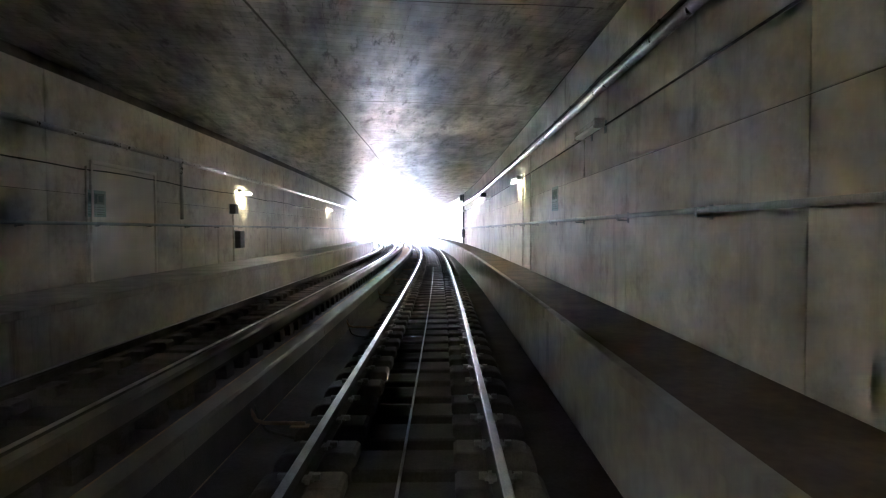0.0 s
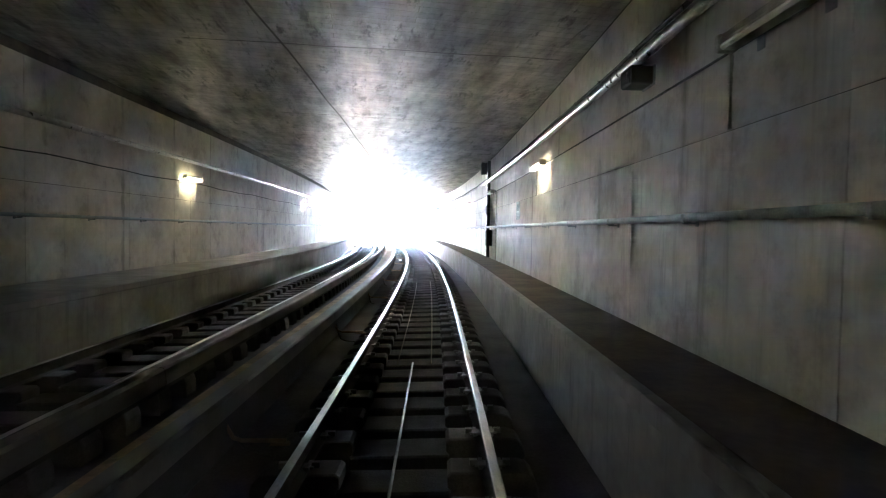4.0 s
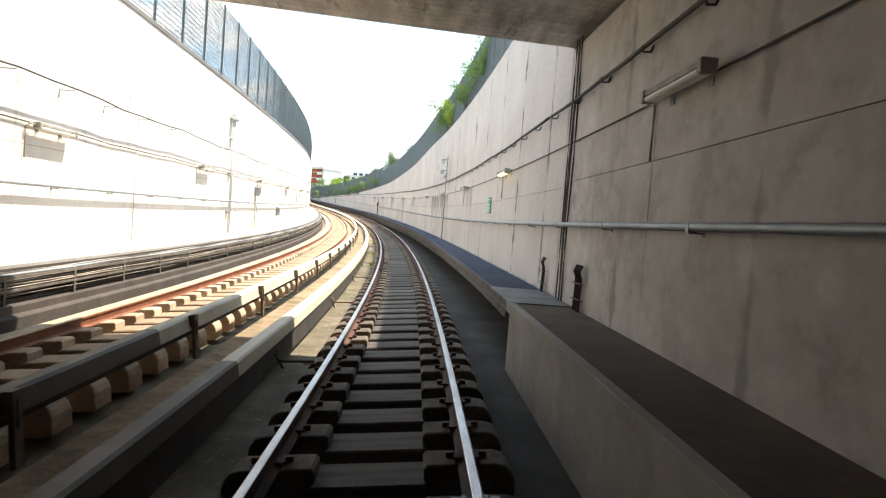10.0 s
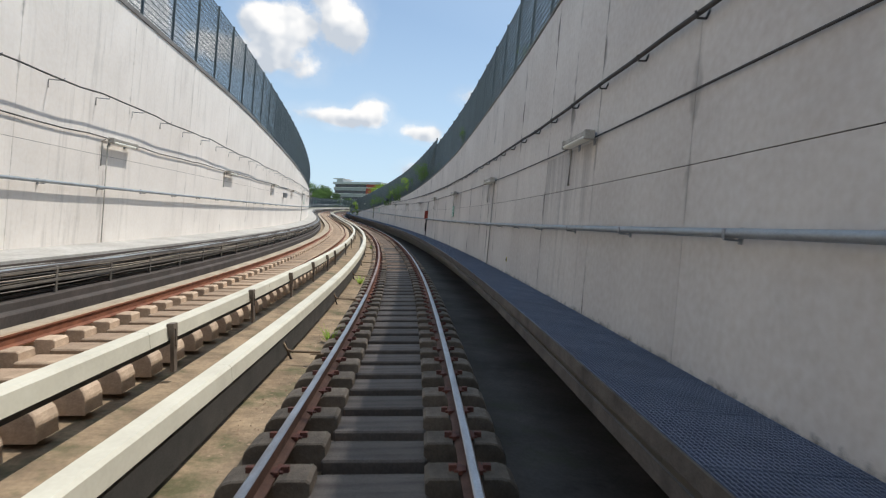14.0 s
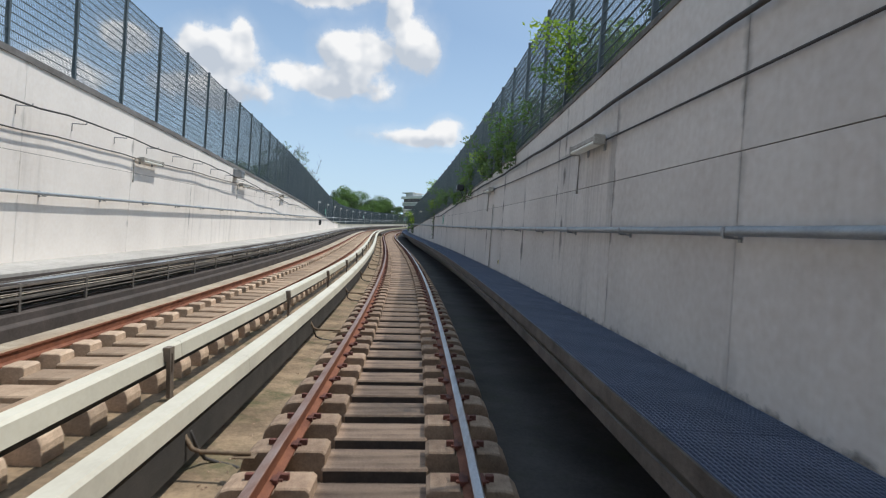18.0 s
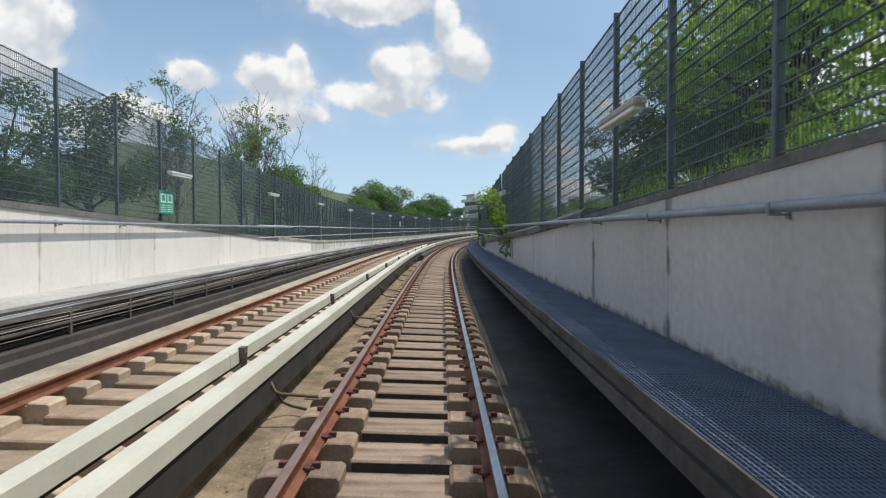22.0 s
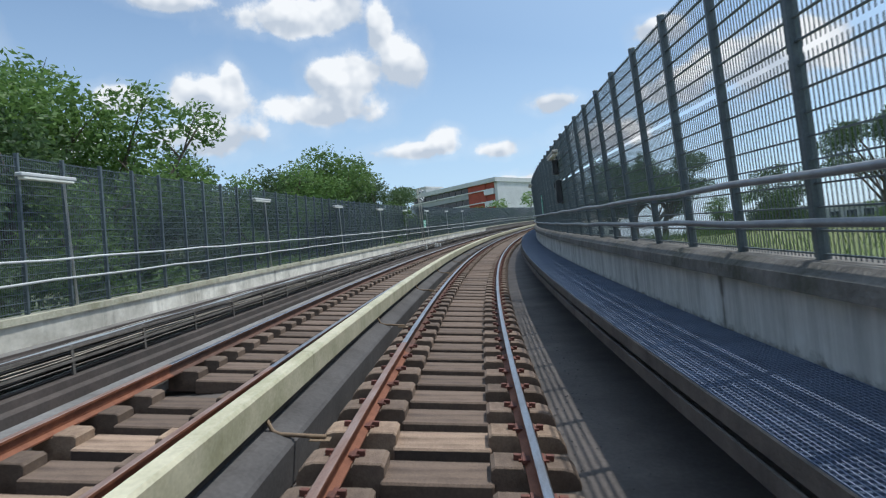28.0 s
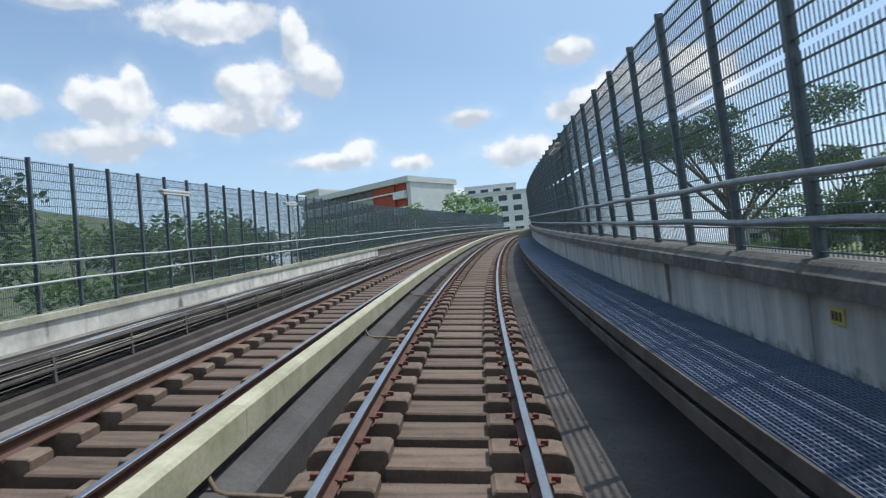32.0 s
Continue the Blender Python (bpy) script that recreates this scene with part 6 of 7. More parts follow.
m = frame_at(100.6, -1.13, FLOOR_Z + 0.02, near_mid)
put("box", block_mesh("box", -0.17, 0.12, -0.28, 0.28, 0.0, 0.13, 0.02), m, th, M_WHITEBOX)
put("lid", block_mesh("lid", -0.18, 0.13, -0.30, 0.30, 0.132, 0.155, 0.008), m, th, M_STEEL)
put("connector", block_mesh("connector", 0.12, 0.26, -0.08, 0.08, 0.03, 0.11, 0.015), m, th, M_BOX)


# ---- plants ----
def leaf_cloud(rnd, blobs, n, size):
    v, f = [], []
    tot = sum(b[3] ** 2 for b in blobs)
    for cx, cy, cz, r, fl in blobs:
        for _ in range(int(n * r * r / tot)):
            while True:
                d = Vector((rnd.uniform(-1, 1), rnd.uniform(-1, 1), rnd.uniform(-1, 1)))
                if 0.25 < d.length < 1:
                    break
            d *= (0.75 + 0.35 * noise.noise(d * 2.3 + Vector((cx, cy, cz))))
            p = Vector((cx + d.x * r, cy + d.y * r, cz + d.z * r * fl))
            a = Vector((rnd.gauss(0, 1), rnd.gauss(0, 1), rnd.gauss(0, 0.6))).normalized()
            b = a.cross(Vector((rnd.gauss(0, 1), rnd.gauss(0, 1), rnd.gauss(0, 1)))).normalized()
            w = size * rnd.uniform(0.6, 1.3)
            k = len(v)
            v += [p - a * w, p + b * w * 0.42, p + a * w, p - b * w * 0.42]
            f.append((k, k + 1, k + 2, k + 3))
    return v, f


def limb(v, f, pts, r0, r1, n=6):
    k = len(v)
    pts = [Vector(p) for p in pts]
    for i, p in enumerate(pts):
        d = (pts[min(i + 1, len(pts) - 1)] - pts[max(i - 1, 0)]).normalized()
        u = d.cross(Vector((0.3, 1, 0.2))).normalized()
        w = u.cross(d)
        r = r0 + (r1 - r0) * i / (len(pts) - 1)
        v += [p + r * (math.cos(2 * math.pi * j / n) * u + math.sin(2 * math.pi * j / n) * w) for j in range(n)]
    for i in range(len(pts) - 1):
        f += [(k + i * n + j, k + i * n + (j + 1) % n, k + (i + 1) * n + (j + 1) % n, k + (i + 1) * n + j) for j in range(n)]


def make_tree(kind, seed, label, mat, category="tree", fine=False):
    """One tree about ten metres high, standing at the origin."""
    rnd = random.Random(seed)
    th = empty(kind, label, category, "trees along the line")
    wv, wf, blobs = [], [], []
    tall = {"umbrella_tree": 5.5, "broad_tree": 3.2, "sparse_tree": 4.0, "bare_tree": 4.0, "shrub": 0.4}[kind]
    trunk = [(0, 0, -0.3), (rnd.uniform(-.2, .2), rnd.uniform(-.2, .2), tall * 0.5), (rnd.uniform(-.4, .4), rnd.uniform(-.4, .4), tall)]
    thin = {"shrub": 0.2, "bare_tree": 0.3, "sparse_tree": 0.3}.get(kind, 1.0)
    limb(wv, wf, trunk, 0.30 * thin, 0.19 * thin, 8)
    top = Vector(trunk[-1])
    open_crown = kind in ("bare_tree", "sparse_tree")
    bare_v, bare_f = [], []
    if open_crown:
        stem_v, stem_f, wv, wf = wv, wf, bare_v, bare_f
    nb = {"umbrella_tree": 11, "broad_tree": 12, "sparse_tree": 11, "bare_tree": 14, "shrub": 9}[kind]
    for i in range(nb):
        a = 2 * math.pi * i / nb + rnd.uniform(-0.3, 0.3)
        if kind == "umbrella_tree":
            reach, rise = rnd.uniform(2.2, 5.2), rnd.uniform(2.2, 3.8)
        elif kind == "broad_tree":
            reach, rise = rnd.uniform(1.2, 3.4), rnd.uniform(0.5, 5.6)
        elif kind == "shrub":
            reach, rise = rnd.uniform(0.3, 1.4), rnd.uniform(0.4, 1.8)
        else:
            reach, rise = rnd.uniform(0.3, 2.6), rnd.uniform(1.0, 6.0)
        base = top + Vector((0, 0, -rnd.uniform(0, tall * (0.6 if kind in ("bare_tree", "sparse_tree") else 0.35))))
        tip = base + Vector((math.cos(a) * reach, math.sin(a) * reach, rise))
        mid = base.lerp(tip, 0.5) + Vector((0, 0, rnd.uniform(-0.2, 0.6)))
        limb(wv, wf, [base, mid, tip], 0.11 * thin, 0.03 * thin)
        for q in range(5 if kind in ("bare_tree", "sparse_tree") else 2):
            st = mid.lerp(tip, rnd.random())
            ti = st + Vector((rnd.uniform(-1, 1), rnd.uniform(-1, 1), rnd.uniform(0.3, 1.6))) * (0.35 if kind == "shrub" else 1.0)
            limb(wv, wf, [st, st.lerp(ti, 0.5) + Vector((0, 0, 0.1)), ti], 0.035 * max(thin, 0.5), 0.008, 4)
            if kind in ("bare_tree", "sparse_tree"):
                for _ in range(4):
                    sa = st.lerp(ti, rnd.uniform(0.3, 1.0))
                    sb = sa + Vector((rnd.uniform(-0.6, 0.6), rnd.uniform(-0.6, 0.6), rnd.uniform(0.15, 0.9)))
                    limb(wv, wf, [sa, sa.lerp(sb, 0.5) + Vector((rnd.uniform(-.06, .06), 0, 0.05)), sb], 0.012, 0.004, 3)
                    if kind == "sparse_tree" and rnd.random() < 0.5:
                        blobs.append((sb.x, sb.y, sb.z, rnd.uniform(0.25, 0.5), 0.8))
            if kind == "sparse_tree" and rnd.random() < 0.75:
                blobs.append((ti.x, ti.y, ti.z, rnd.uniform(0.35, 0.75), 0.8))
        if kind == "umbrella_tree":
            blobs.append((tip.x, tip.y, tip.z, rnd.uniform(1.5, 2.3), 0.5))
        elif kind == "broad_tree":
            blobs.append((tip.x, tip.y, tip.z, rnd.uniform(1.1, 1.9), 0.85))
            blobs.append((mid.x, mid.y, mid.z + 0.4, rnd.uniform(0.9, 1.5), 0.85))
        elif kind == "shrub":
            blobs.append((tip.x, tip.y, tip.z, rnd.uniform(0.4, 0.75), 0.9))
            blobs.append((mid.x, mid.y, mid.z, rnd.uniform(0.4, 0.7), 0.9))
    if open_crown:
        link("bare_crown", bare_v, bare_f, M_BARK, th, smooth=True)
        wv, wf = stem_v, stem_f
    link("trunk", wv, wf, M_BARK, th, smooth=True)
    if blobs:
        n, size = {"umbrella_tree": (17000, 0.095), "broad_tree": (18000, 0.10) if fine else (8000, 0.15), "sparse_tree": (5200, 0.08), "shrub": (1900, 0.075)}[kind]
        v, f = leaf_cloud(rnd, blobs, n, size)
        link("crown", v, f, mat, th)
    th.location = (0, 0, -500)
    return th


PROTO = {
    "umbrella": make_tree("umbrella_tree", 3, "dark spreading umbrella-shaped tree in the field", M_LEAF_DARK),
    "broad": make_tree("broad_tree", 5, "dense dark green tree behind the fence", M_LEAF),
    "broad_b": make_tree("broad_tree", 8, "dense dark green tree behind the fence", M_LEAF_DARK),
    "near": make_tree("broad_tree", 41, "dense dark green tree close behind the fence", M_LEAF, fine=True),
    "near_b": make_tree("broad_tree", 44, "dense dark green tree close behind the fence", M_LEAF_DARK, fine=True),
    "bright": make_tree("broad_tree", 13, "sunlit bright green tree behind the fence", M_LEAF_BRIGHT),
    "sparse": make_tree("sparse_tree", 21, "thin half-leafless tree behind the fence", M_LEAF),
    "bare": make_tree("bare_tree", 34, "bare leafless tree behind the fence", M_LEAF),
    "shrub": make_tree("shrub", 55, "leafy green shrub at the fence foot", M_LEAF, "shrub"),
    "shrub_bright": make_tree("shrub", 77, "yellow-green leafy shrub at the fence foot", M_LEAF_BRIGHT, "shrub"),
}
used = set()


def plant(kind, p, scale, turn=None, wide=1.0):
    ob = PROTO[kind]
    m = Matrix.Translation(p) @ Matrix.Rotation(random.uniform(0, 6.28) if turn is None else turn, 4, "Z") @ Matrix.Diagonal((scale * wide, scale * wide, scale, 1))
    if kind not in used:
        used.add(kind)
        ob.matrix_basis = m
        return ob
    return copy_thing(ob, m @ Matrix.Diagonal((1 / ob.scale.x, 1 / ob.scale.y, 1 / ob.scale.z, 1)))


def plant_w(kind, x, y, top, wide=1.0, base=GROUND):
    """At a place of the map, with its top at the given height."""
    full = max(v.co.z for part_ob in PROTO[kind].children for v in part_ob.data.vertices)
    return plant(kind, (x, y, base), (top - base) / full, None, wide)


# far side: thin trees first, then the dense belt, then single crowns
def plant_s(kind, s, l, up, wide=1.0):
    """Beside the line, with its top the given height above the rails."""
    p = at(s, l)
    return plant_w(kind, p.x, p.y, level(s) + up, wide)


for s, l, k, up in ((309, -16, "sparse", 10.5), (313, -17, "bare", 13.6), (316, -17.5, "bare", 14.2), (319.5, -18, "sparse", 14.8), (303, -18, "bare", 12.6), (299, -17, "sparse", 11.2), (331, -19, "near", 9.8), (337, -19, "bare", 12.4),
                    (292, -17, "broad_b", 8.6), (287, -18, "broad", 7.8), (280, -18, "broad_b", 7.6), (274, -17, "broad", 7.2), (268, -17, "broad_b", 6.2), (341, -16, "broad_b", 5.0)):
    plant_s(k, s, l, up, 1.0)
for s, l, k, up in ((345, -15.5, "near", 6.6), (349, -15.5, "near_b", 7.9), (353, -16, "near", 8.9), (356.5, -15.5, "near", 9.6), (361, -16.5, "near_b", 7.3), (365, -15.5, "near", 6.2), (369.5, -15, "near_b", 5.8), (373, -14, "near", 7.1), (375.5, -13, "near_b", 7.7), (378, -13, "near", 8.6), (380.5, -13, "near_b", 8.4), (386, -15, "near", 5.2), (391, -18, "near_b", 3.6), (388.5, -11.8, "umbrella", 6.4)):
    plant_s(k, s, l, up, 0.8 if k == "umbrella" else 1.0)
for s, l, k, up in ((348, -13, "broad_b", 4.4), (354, -13, "broad", 4.8), (360, -13, "broad_b", 4.6), (367, -12.5, "broad", 4.6), (389, -13, "broad", 4.2), (396, -13.5, "broad_b", 4.4), (404, -15, "broad", 4.0), (410, -16, "broad_b", 3.7), (414, -17, "broad", 4.0), (418, -17, "broad_b", 4.0), (423, -18, "broad", 3.4), (432, -20, "broad_b", 3.4), (442, -20, "broad", 4.2), (452, -22, "broad_b", 4.8), (463, -22, "broad", 5.2), (475, -24, "broad_b", 5.6), (488, -24, "broad", 5.8)):
    plant_s(k, s, l, up, 1.05)
for x, y, k, top in ((-26, 560, "broad", 27), (-40, 545, "broad_b", 17), (-50, 530, "broad", 16)):
    plant_w(k, x, y, top, 1.2)
for s, l, k, up in ((298, -10.5, "broad_b", 2.2), (303.5, -11, "broad", 2.8), (309, -10.5, "broad_b", 2.5), (314.5, -11.5, "broad_b", 3.0), (320, -11, "broad", 2.6), (326, -11.5, "broad_b", 3.0), (332, -11, "broad_b", 2.8), (338, -11.5, "broad", 3.1)):
    plant_s(k, s, l, up, 1.5)
# near side
for x, y, k, top, w in ((-3.8, 478.3, "umbrella", 21.8, 0.85), (4, 433, "umbrella", 17.0, 0.8), (22.3, 506.8, "broad_b", 22.4, 0.9), (14, 488, "broad_b", 17.5, 0.9), (10, 500, "broad", 17, 1.3), (24, 520, "broad_b", 16, 1.4), (36, 500, "broad", 14, 1.4), (50, 480, "broad_b", 14, 1.5),
                        (14, 372, "broad_b", 15.0, 0.9), (19, 366, "broad", 13.5, 1.0), (26, 395, "broad_b", 11.5, 1.4), (34, 420, "broad", 12.5, 1.4), (42, 440, "broad_b", 13, 1.4), (12, 330, "broad_b", 15.5, 0.8), (14.5, 318, "broad_b", 14.0, 0.9), (20, 345, "broad", 12, 1.2), (30, 360, "broad", 12, 1.3)):
    plant_w(k, x, y, top, w)
for s, l, k, top in ((205, 9, "broad", 13.5), (214, 12, "broad_b", 12.8), (198, 14, "broad", 12.0), (262, 8.0, "bright", 12.2), (268, 6.5, "shrub_bright", 11.0), (271, 5.2, "bright", 12.0), (276, 7.5, "broad_b", 13.0), (281, 8.5, "broad_b", 13.5), (255, 9, "broad", 11.5), (287.5, 8.5, "broad_b", 12.4), (291.5, 11, "sparse", 13.0)):
    p = at(s, l)
    plant_w(k, p.x, p.y, top, 1.0, GROUND)
for s, l, up, w in ((380.5, 8.6, 3.9, 1.1), (385.5, 10.5, 6.3, 1.1), (390.0, 13.5, 6.0, 1.2), (339.5, 7.2, 4.6, 0.6)):
    p = at(s, l)
    plant_w("near_b", p.x, p.y, level(s) + up, w, ground_right(s) - 0.1)
plant_w("near_b", 13.4, 400.6, 28.5, 0.5)
# shrubs at the fence foot on the near wall
rs = random.Random(4)
for s, l, z, sc, k in ((153.5, 3.3, 6.9, 0.75, "shrub"), (155.5, 3.2, 6.9, 0.8, "shrub"), (157, 3.4, 6.9, 0.6, "shrub_bright"), (226, 3.3, 3.8, 0.7, "shrub"), (228.5, 3.2, 3.7, 0.8, "shrub"), (231, 3.3, 3.6, 0.7, "shrub"), (234, 3.2, 3.5, 0.75, "shrub"), (237, 3.4, 3.4, 0.7, "shrub"), (241, 3.3, 3.3, 0.6, "shrub_bright"), (246, 3.2, 3.1, 0.55, "shrub"), (251, 3.3, 2.9, 0.6, "shrub"),
                       (256, 3.3, 2.6, 0.6, "shrub"), (259, 3.4, 2.5, 0.7, "shrub_bright"), (285.6, 3.3, 1.35, 0.92, "shrub_bright"), (287, 2.95, 1.4, 0.75, "shrub"), (311.0, 3.05, 1.2, 0.5, "shrub"), (312.5, 3.0, 1.2, 0.55, "shrub"), (313.5, 3.1, 1.2, 0.5, "shrub"), (139, 3.0, 7.0, 0.8, "shrub"), (141.5, 3.1, 7.0, 0.9, "shrub"), (144, 3.0, 7.0, 0.7, "shrub"), (149.5, 3.0, 7.0, 0.8, "shrub_bright"), (151.5, 2.95, 6.9, 0.85, "shrub"), (178, 3.3, 6.1, 0.5, "shrub_bright"), (190, 3.3, 5.4, 0.5, "shrub")):
    plant(k, at(s, l, z), sc)
for _ in range(30):
    s = rs.uniform(206, 260)
    plant(rs.choice(("shrub", "shrub", "shrub_bright")), at(s, rs.uniform(3.15, 3.6), rtop(s) - 0.1), rs.uniform(0.45, 0.85))
for _ in range(34):
    s = rs.uniform(240, 300)
    l = rs.uniform(3.6 if s < 280 else 5.2, 9.0)
    p = at(s, l)
    plant(rs.choice(("shrub", "shrub_bright", "shrub_bright")), (p.x, p.y, GROUND + 0.1), rs.uniform(0.35, 0.7) if s < 280 else rs.uniform(0.25, 0.45))


for _ in range(26):
    s = rs.uniform(290, 316)
    p = at(s, rs.uniform(4.2, 9.0))
    plant(rs.choice(("shrub", "shrub_bright", "shrub_bright")), (p.x, p.y, ground_right(s) - 0.05), rs.uniform(0.3, 0.55))


for _ in range(12):
    s = rs.uniform(287.5, 299.0)
    plant("shrub_bright" if rs.random() < 0.7 else "shrub", at(s, rs.uniform(3.5, 5.0), rtop(s) - 0.1), rs.uniform(0.36, 0.68))


def blades(name, n, s0, s1, l0, l1, h0, h1, mat, label, lift=0.0, seed=9):
    rnd = random.Random(seed)
    v, f = [], []
    for _ in range(n):
        s, l = rnd.uniform(s0, s1), l0 + (l1 - l0) * rnd.random() ** 1.6
        p = at(s, l)
        base = Vector((p.x, p.y, max(GROUND + lift, level(s) + (rtop(s) if l > 0 else ltop(s)) - 0.05) if s < 300 else (ground_right(s) if l > 0 else GROUND) + lift))
        h = rnd.uniform(h0, h1) * (0.7 + 0.5 * noise.noise(Vector((s * 0.3, l * 0.3, 0))))
        a = rnd.uniform(0, 6.28)
        d = Vector((math.cos(a), math.sin(a), 0))
        lean = Vector((rnd.gauss(0, 0.3), rnd.gauss(0, 0.3), 1)) * h
        w = 0.006 + 0.005 * rnd.random()
        k = len(v)
        v += [base - d * w, base + d * w, base + lean * 0.6 + d * w * 0.7, base + lean]
        f += [(k, k + 1, k + 2), (k, k + 2, k + 3)]
    ob = link(name, v, f, mat)
    return tagged(ob, label, "grass", kind="stuff")


blades("tall_grass", 70000, 240.0, 335.0, 3.05, 14.0, 0.3, 1.0, M_LEAF_BRIGHT, "tall bright green grass behind the fence", 0.0, 9)
blades("tall_grass", 22000, 284.0, 312.0, 3.15, 7.0, 0.6, 1.5, M_LEAF_WEED, "rank yellow-green weeds close behind the mesh screen", 0.0, 17)
# Grass added along the wall top to throw shade on the track.
blades("tall_grass", 22000, 198.0, 262.0, 3.02, 3.7, 0.45, 0.95, M_LEAF, "rank grass along the wall top, added to cast shade", 0.0, 14)
blades("tall_grass", 16000, 282.0, 345.0, -7.7, -15.0, 0.25, 0.8, M_GRASS, "green grass behind the far fence", 0.0, 10)
blades("tall_grass", 30000, 335.0, 430.0, 4.0, 26.0, 0.3, 0.8, M_GRASS, "green meadow grass below the line", 0.0, 11)


def creeper(name, s0, s1, z0, z1, n, label, seed, out=0.0, mat=None):
    """Leaves and thin stems that hang down the wall face or cling to the mesh."""
    rnd = random.Random(seed)
    th = empty(name, label, "creeper")
    v, f = [], []
    stems = [rnd.uniform(s0, s1) for _ in range(6)]
    for _ in range(n):
        c = rnd.choice(stems)
        z = z1 - (z1 - z0) * rnd.random() ** 1.4
        p = at(c + rnd.gauss(0, 0.16), WR - 0.05 - out - rnd.random() * 0.12, z)
        a = Vector((rnd.gauss(0, 1), rnd.gauss(0, 1), rnd.gauss(0, 1))).normalized()
        b = a.cross(Vector((1, 0.3, 0.2))).normalized()
        w = rnd.uniform(0.035, 0.075)
        k = len(v)
        v += [p - a * w, p + b * w * 0.6, p + a * w, p - b * w * 0.6]
        f.append((k, k + 1, k + 2, k + 3))
    link("leaves", v, f, mat or M_LEAF, th)
    for c in stems:
        put("stem", tube_mesh("stem", [at(c + 0.06 * math.sin(i), WR - 0.03 - out, z1 - (z1 - z0) * i / 5) for i in range(6)], 0.008, M_BARK, 4), Matrix.Identity(4), th)
    return th


creeper("creeper", 281.5, 286.5, 0.8, 1.75, 340, "green creeper hanging over the wall top", 1)
creeper("creeper", 297.0, 299.5, 0.75, 1.3, 260, "green creeper hanging over the wall top", 2)
creeper("creeper", 255.5, 257.0, 0.9, 2.8, 80, "thin withered creeper hanging down the wall", 3)
creeper("creeper", 287.0, 293.0, 1.24, 1.6, 700, "green weeds along the parapet foot", 5, -0.16, M_LEAF_WEED)
creeper("creeper", 292.0, 299.0, 1.14, 1.42, 600, "green weeds along the parapet foot", 15, -0.16, M_LEAF_WEED)
creeper("creeper", 236.0, 244.0, 3.0, 3.6, 600, "green weeds along the wall top", 6)
creeper("creeper", 226.0, 235.0, 3.5, 4.1, 700, "green weeds along the wall top", 7)
creeper("creeper", 310.5, 314.0, 1.2, 3.6, 1500, "dense ivy clinging to the mesh screen", 8, -0.1, M_LEAF_DARK)


def weed(p, n, r, label):
    rnd = random.Random(int(p.x * 10))
    v, f = [], []
    for _ in range(n):
        a = rnd.uniform(0, 6.28)
        d = Vector((math.cos(a), math.sin(a), rnd.uniform(0.4, 1.4)))
        e = d.cross(Vector((0, 0, 1))).normalized() * 0.015
        k = len(v)
        v += [p - e, p + e, p + d * r * rnd.uniform(0.5, 1)]
        f.append((k, k + 1, k + 2))
    tagged(link("weed", v, f, M_LEAF_BRIGHT), label, "weed")


for s, l in ((158.3, -1.15), (180.5, -1.2), (171.2, -1.05), (141.0, -1.1), (201.0, -1.15), (147.0, -1.2)):
    weed(at(s, l, FLOOR_Z), 60, 0.28, "small green weed growing between the sleepers")
weed(at(329.5, 2.1, walk_z(329.5)), 90, 0.3, "green weed growing on the walkway grating")


# ---- far buildings, hill ----
M_FACADE = material("facade_grey", (0.42, 0.44, 0.46), (0.34, 0.36, 0.38), 0.4, 0.8, fine=4, spread=0.03)
M_REDWALL = material("facade_red", (0.42, 0.09, 0.055), (0.34, 0.07, 0.045), 0.4, 0.8, fine=4, spread=0.03)
M_ROOF = material("roof_pale", (0.62, 0.63, 0.62), (0.52, 0.53, 0.52), 0.4, 0.7, fine=4, spread=0.03)
M_GLASSDARK = plain("dark_window", (0.03, 0.04, 0.05), 0.12)
M_WHITEWALL = material("facade_white", (0.78, 0.79, 0.78), (0.66, 0.67, 0.66), 0.3, 0.8, fine=4, spread=0.03)


def block(name, m, x0, x1, y0, y1, z0, z1, mat, parent, bevel=0.0):
    return put(name, block_mesh(name, x0, x1, y0, y1, z0, z1, bevel), m, parent, mat)


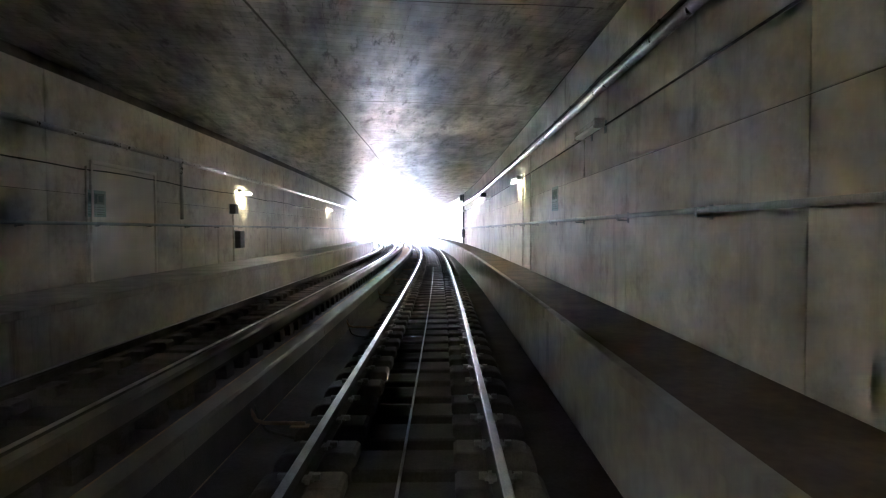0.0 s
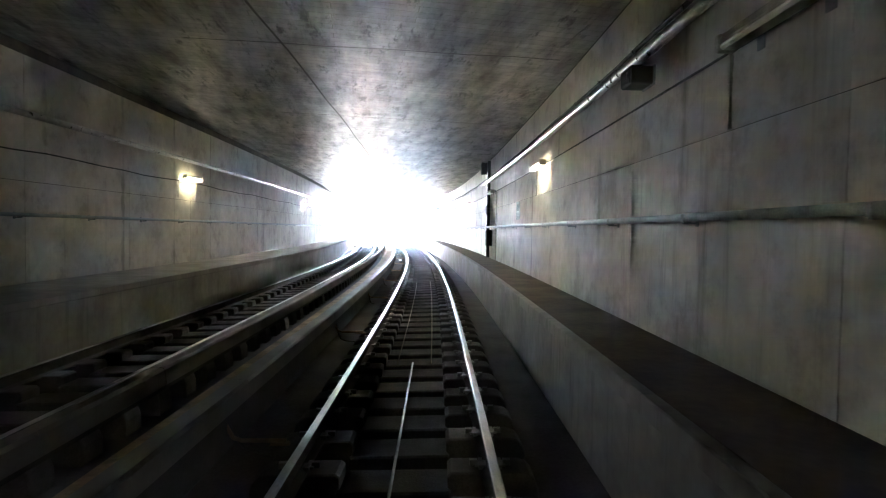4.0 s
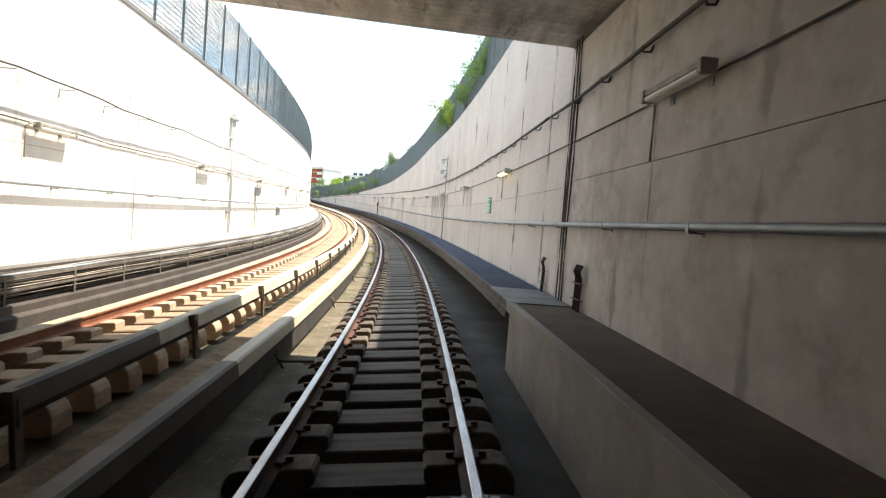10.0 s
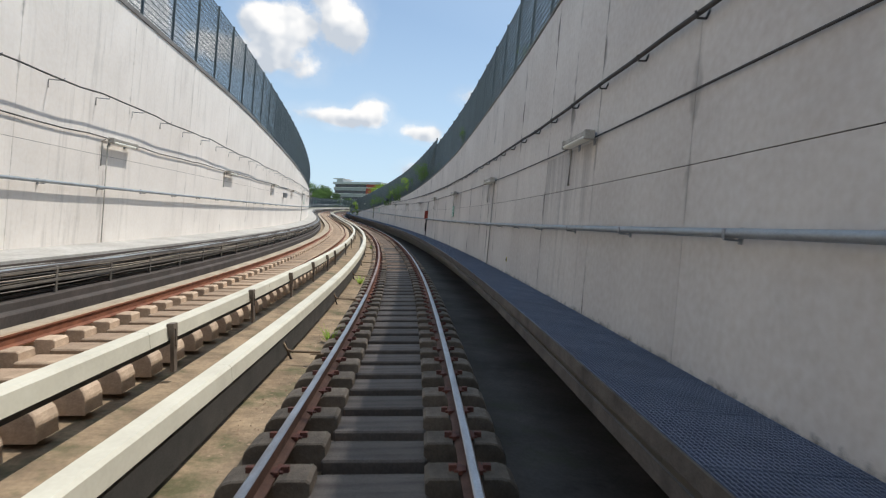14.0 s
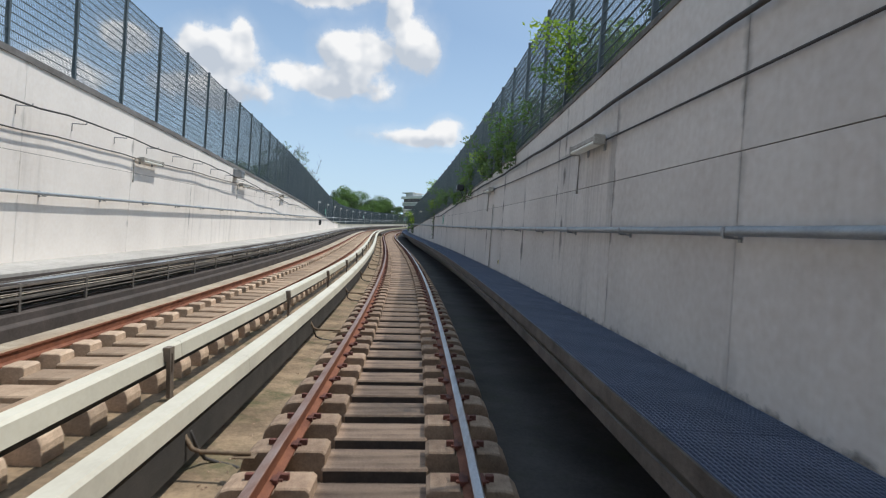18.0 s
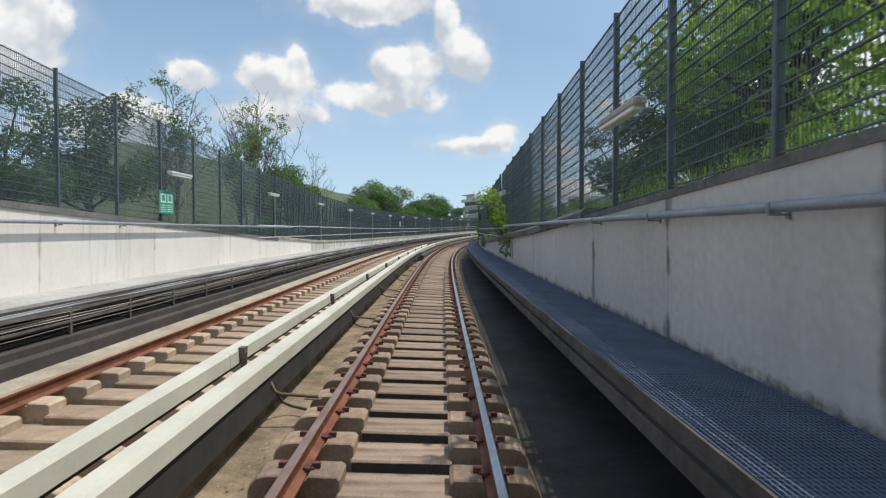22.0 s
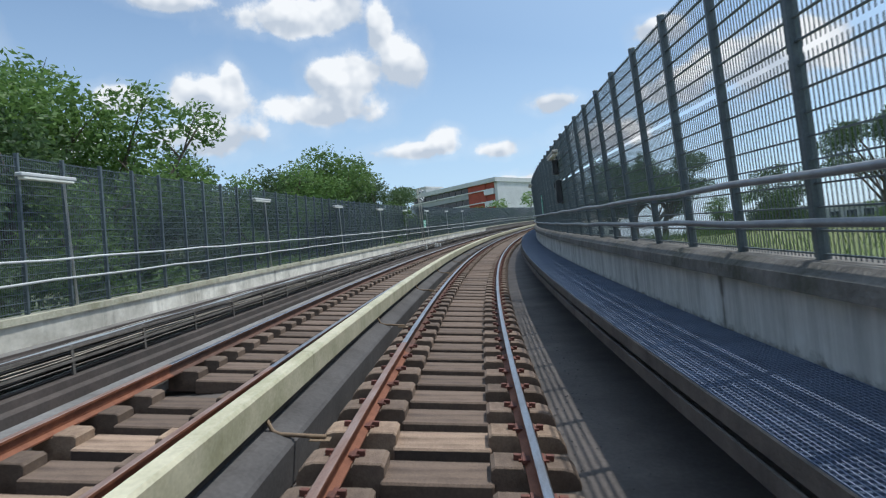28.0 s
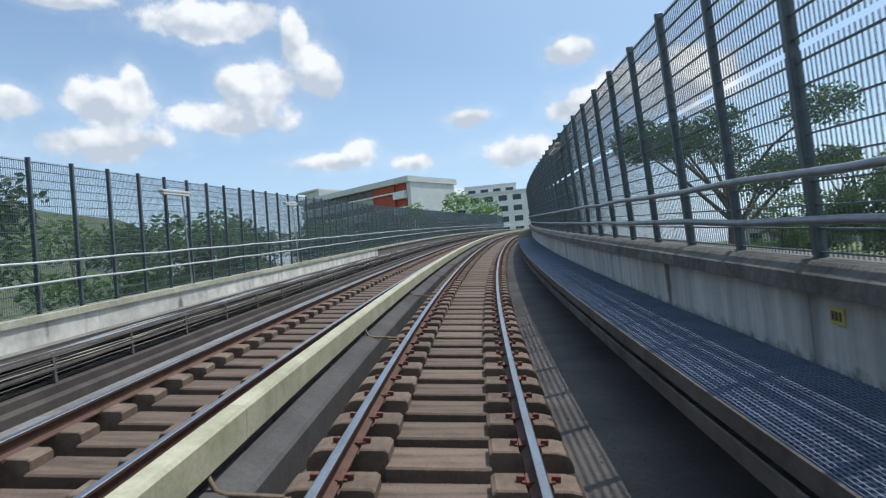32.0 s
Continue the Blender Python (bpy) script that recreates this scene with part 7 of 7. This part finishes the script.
def long_building():
    th = empty("office_building", "long grey and red building with banded storeys", "building")
    a, b = Vector((-36.6, 584.0)), Vector((-70.0, 609.0))
    L = (b - a).length
    d = (b - a) / L
    m = Matrix(((d.x, -d.y * -1, 0, a.x), (d.y, d.x * -1, 0, a.y), (0, 0, 1, 0), (0, 0, 0, 1)))
    # x runs along the long front, y points out of it towards the line
    m = Matrix(((d.x, -d.y, 0, a.x), (d.y, d.x, 0, a.y), (0, 0, 1, 0), (0, 0, 0, 1))) @ Matrix.Scale(1, 4)
    top, storeys = 34.0, 7
    h = (top - GROUND) / storeys
    block("wall", m, 0, L, -16, -0.6, GROUND - 1, top, M_FACADE, th)
    block("roof", m, -1.5, L + 0.5, -18, 1.0, top, top + 1.4, M_ROOF, th)
    block("side_wall", m, -1.2, 0.0, -17, 0.0, GROUND - 1, top, M_ROOF, th)
    for k in range(storeys):
        z = GROUND + k * h
        block("spandrel", m, 12.0, L, -0.6, 0.2, z, z + h * 0.42, M_FACADE, th)
        block("red_wall", m, 4.2, 12.0, -0.6, 0.1, z, z + h, M_REDWALL, th)
        block("ledge", m, 0.0, L, 0.2, 0.75, z + h * 0.42, z + h * 0.50, M_WHITEWALL, th)
        block("red_wall", m, 0.0, 4.2, -0.6, -0.3, z, z + h, M_REDWALL, th)
        bal = block("balcony", m, 0.3, 4.0, -0.3, 1.0, z + 0.1, z + h * 0.42, M_WHITEWALL, th)
        for q in range(9):
            x = 12.5 + q * (L - 13.0) / 9
            block("window", m, x, x + (L - 13.0) / 9 - 0.35, -0.62, -0.4, z + h * 0.44, z + h * 0.98, M_GLASSDARK, th)
    block("stair_house", m, L - 7, L - 1, -8, -1, top + 1.4, top + 3.4, M_ROOF, th)
    block("stair_roof", m, L - 8, L + 1.5, -9, 0, top + 3.4, top + 3.8, M_ROOF, th)


long_building()


def plain_block(name, x, y, w, d, z1, turn, rows, cols, mat, label):
    th = empty(name, label, "building")
    m = pose(x, y, 0, 0, 0, turn)
    block("wall", m, -w / 2, w / 2, 0, d, GROUND - 1, z1, mat, th)
    block("parapet", m, -w / 2 - 0.3, w / 2 + 0.3, -0.3, d + 0.3, z1, z1 + 0.8, M_ROOF, th)
    h = (z1 - GROUND) / rows
    for r in range(rows):
        for c in range(cols):
            u = -w / 2 + (c + 0.2) * w / cols
            win = block("window", m, u, u + w / cols * 0.6, -0.06, 0.1, GROUND + r * h + h * 0.3, GROUND + r * h + h * 0.8, M_GLASSDARK, th)
    return th


plain_block("white_building", -11.0, 634.0, 32.0, 14.0, 34.5, 0, 8, 7, M_WHITEWALL, "white flat-roofed building with dark windows")
plain_block("white_building", -14.0, 655.0, 18.0, 10.0, 39.5, 0, 9, 4, M_WHITEWALL, "white stair tower behind the flats")
plain_block("shed", -68.0, 497.0, 26.0, 14.0, 15.5, 20, 2, 9, M_WHITEWALL, "low white workshop building behind the fence")
plain_block("shed", 58.0, 545.0, 60.0, 12.0, 14.0, -14, 2, 18, M_FACADE, "low grey workshop building in the field")


def hill():
    """A long grassy bank beyond the trees."""
    v, f = [], []
    rows, cols = 30, 12
    for i in range(rows + 1):
        y = 385 + 170 * i / rows
        end = min(1.0, (y - 380) / 30, (560 - y) / 26)
        for j in range(cols + 1):
            q = -1 + 2 * j / cols
            x = -87 - 48 * q
            h = 21.5 * max(0.0, end) ** 0.6 * (0.5 + 0.5 * math.cos(math.pi * q)) * (1 + 0.10 * noise.noise(Vector((x * 0.02, y * 0.02, 0))))
            v.append((x, y, GROUND - 0.6 + h + 0.8 * noise.noise(Vector((x * 0.1, y * 0.1, 4)))))
    for i in range(rows):
        for j in range(cols):
            k = i * (cols + 1) + j
            f.append((k, k + 1, k + cols + 2, k + cols + 1))
    tagged(link("hill", v, f, M_HILL, smooth=True), "long grassy bank beyond the trees", "hill", kind="structure")


hill()


# ---- litter of the track bed ----
def litter(name, n, s0, s1, l0, l1, size, mat, label, seed):
    rnd = random.Random(seed)
    v, f = [], []
    for _ in range(n):
        s, l = rnd.uniform(s0, s1), rnd.uniform(l0, l1)
        if noise.noise(Vector((s * 0.35, l * 1.5, seed))) < -0.15:
            continue
        p = canted(s, l, FLOOR_Z + 0.02, near_mid)
        p.z = max(p.z, level(s) + FLOOR_Z + 0.004)
        k = len(v)
        a, b, c = (size * rnd.uniform(0.4, 1.2) for _ in range(3))
        t = rnd.uniform(0, 6.28)
        u, w = Vector((math.cos(t), math.sin(t), 0)), Vector((-math.sin(t), math.cos(t), 0))
        v += [p + u * a, p + w * b, p - u * a * 0.8, p - w * b * 0.9, p + Vector((0.2 * a, 0.1 * b, c * 0.55))]
        f += [(k, k + 1, k + 4), (k + 1, k + 2, k + 4), (k + 2, k + 3, k + 4), (k + 3, k, k + 4)]
    return tagged(link(name, v, f, mat), label, "litter", kind="stuff")


litter("stones", 2600, 119.0, 310.0, -1.46, -1.12, 0.022, M_BLOCK, "small stones and grit beside the rail", 3)
litter("grit", 1800, 119.0, 310.0, -2.3, -1.75, 0.018, M_SLEEPER, "dark grit between the conductor rails", 5)
litter("grit", 2200, 282.0, 425.0, 1.15, 1.75, 0.02, M_FLOORBLACK, "dark grit beside the track", 8)
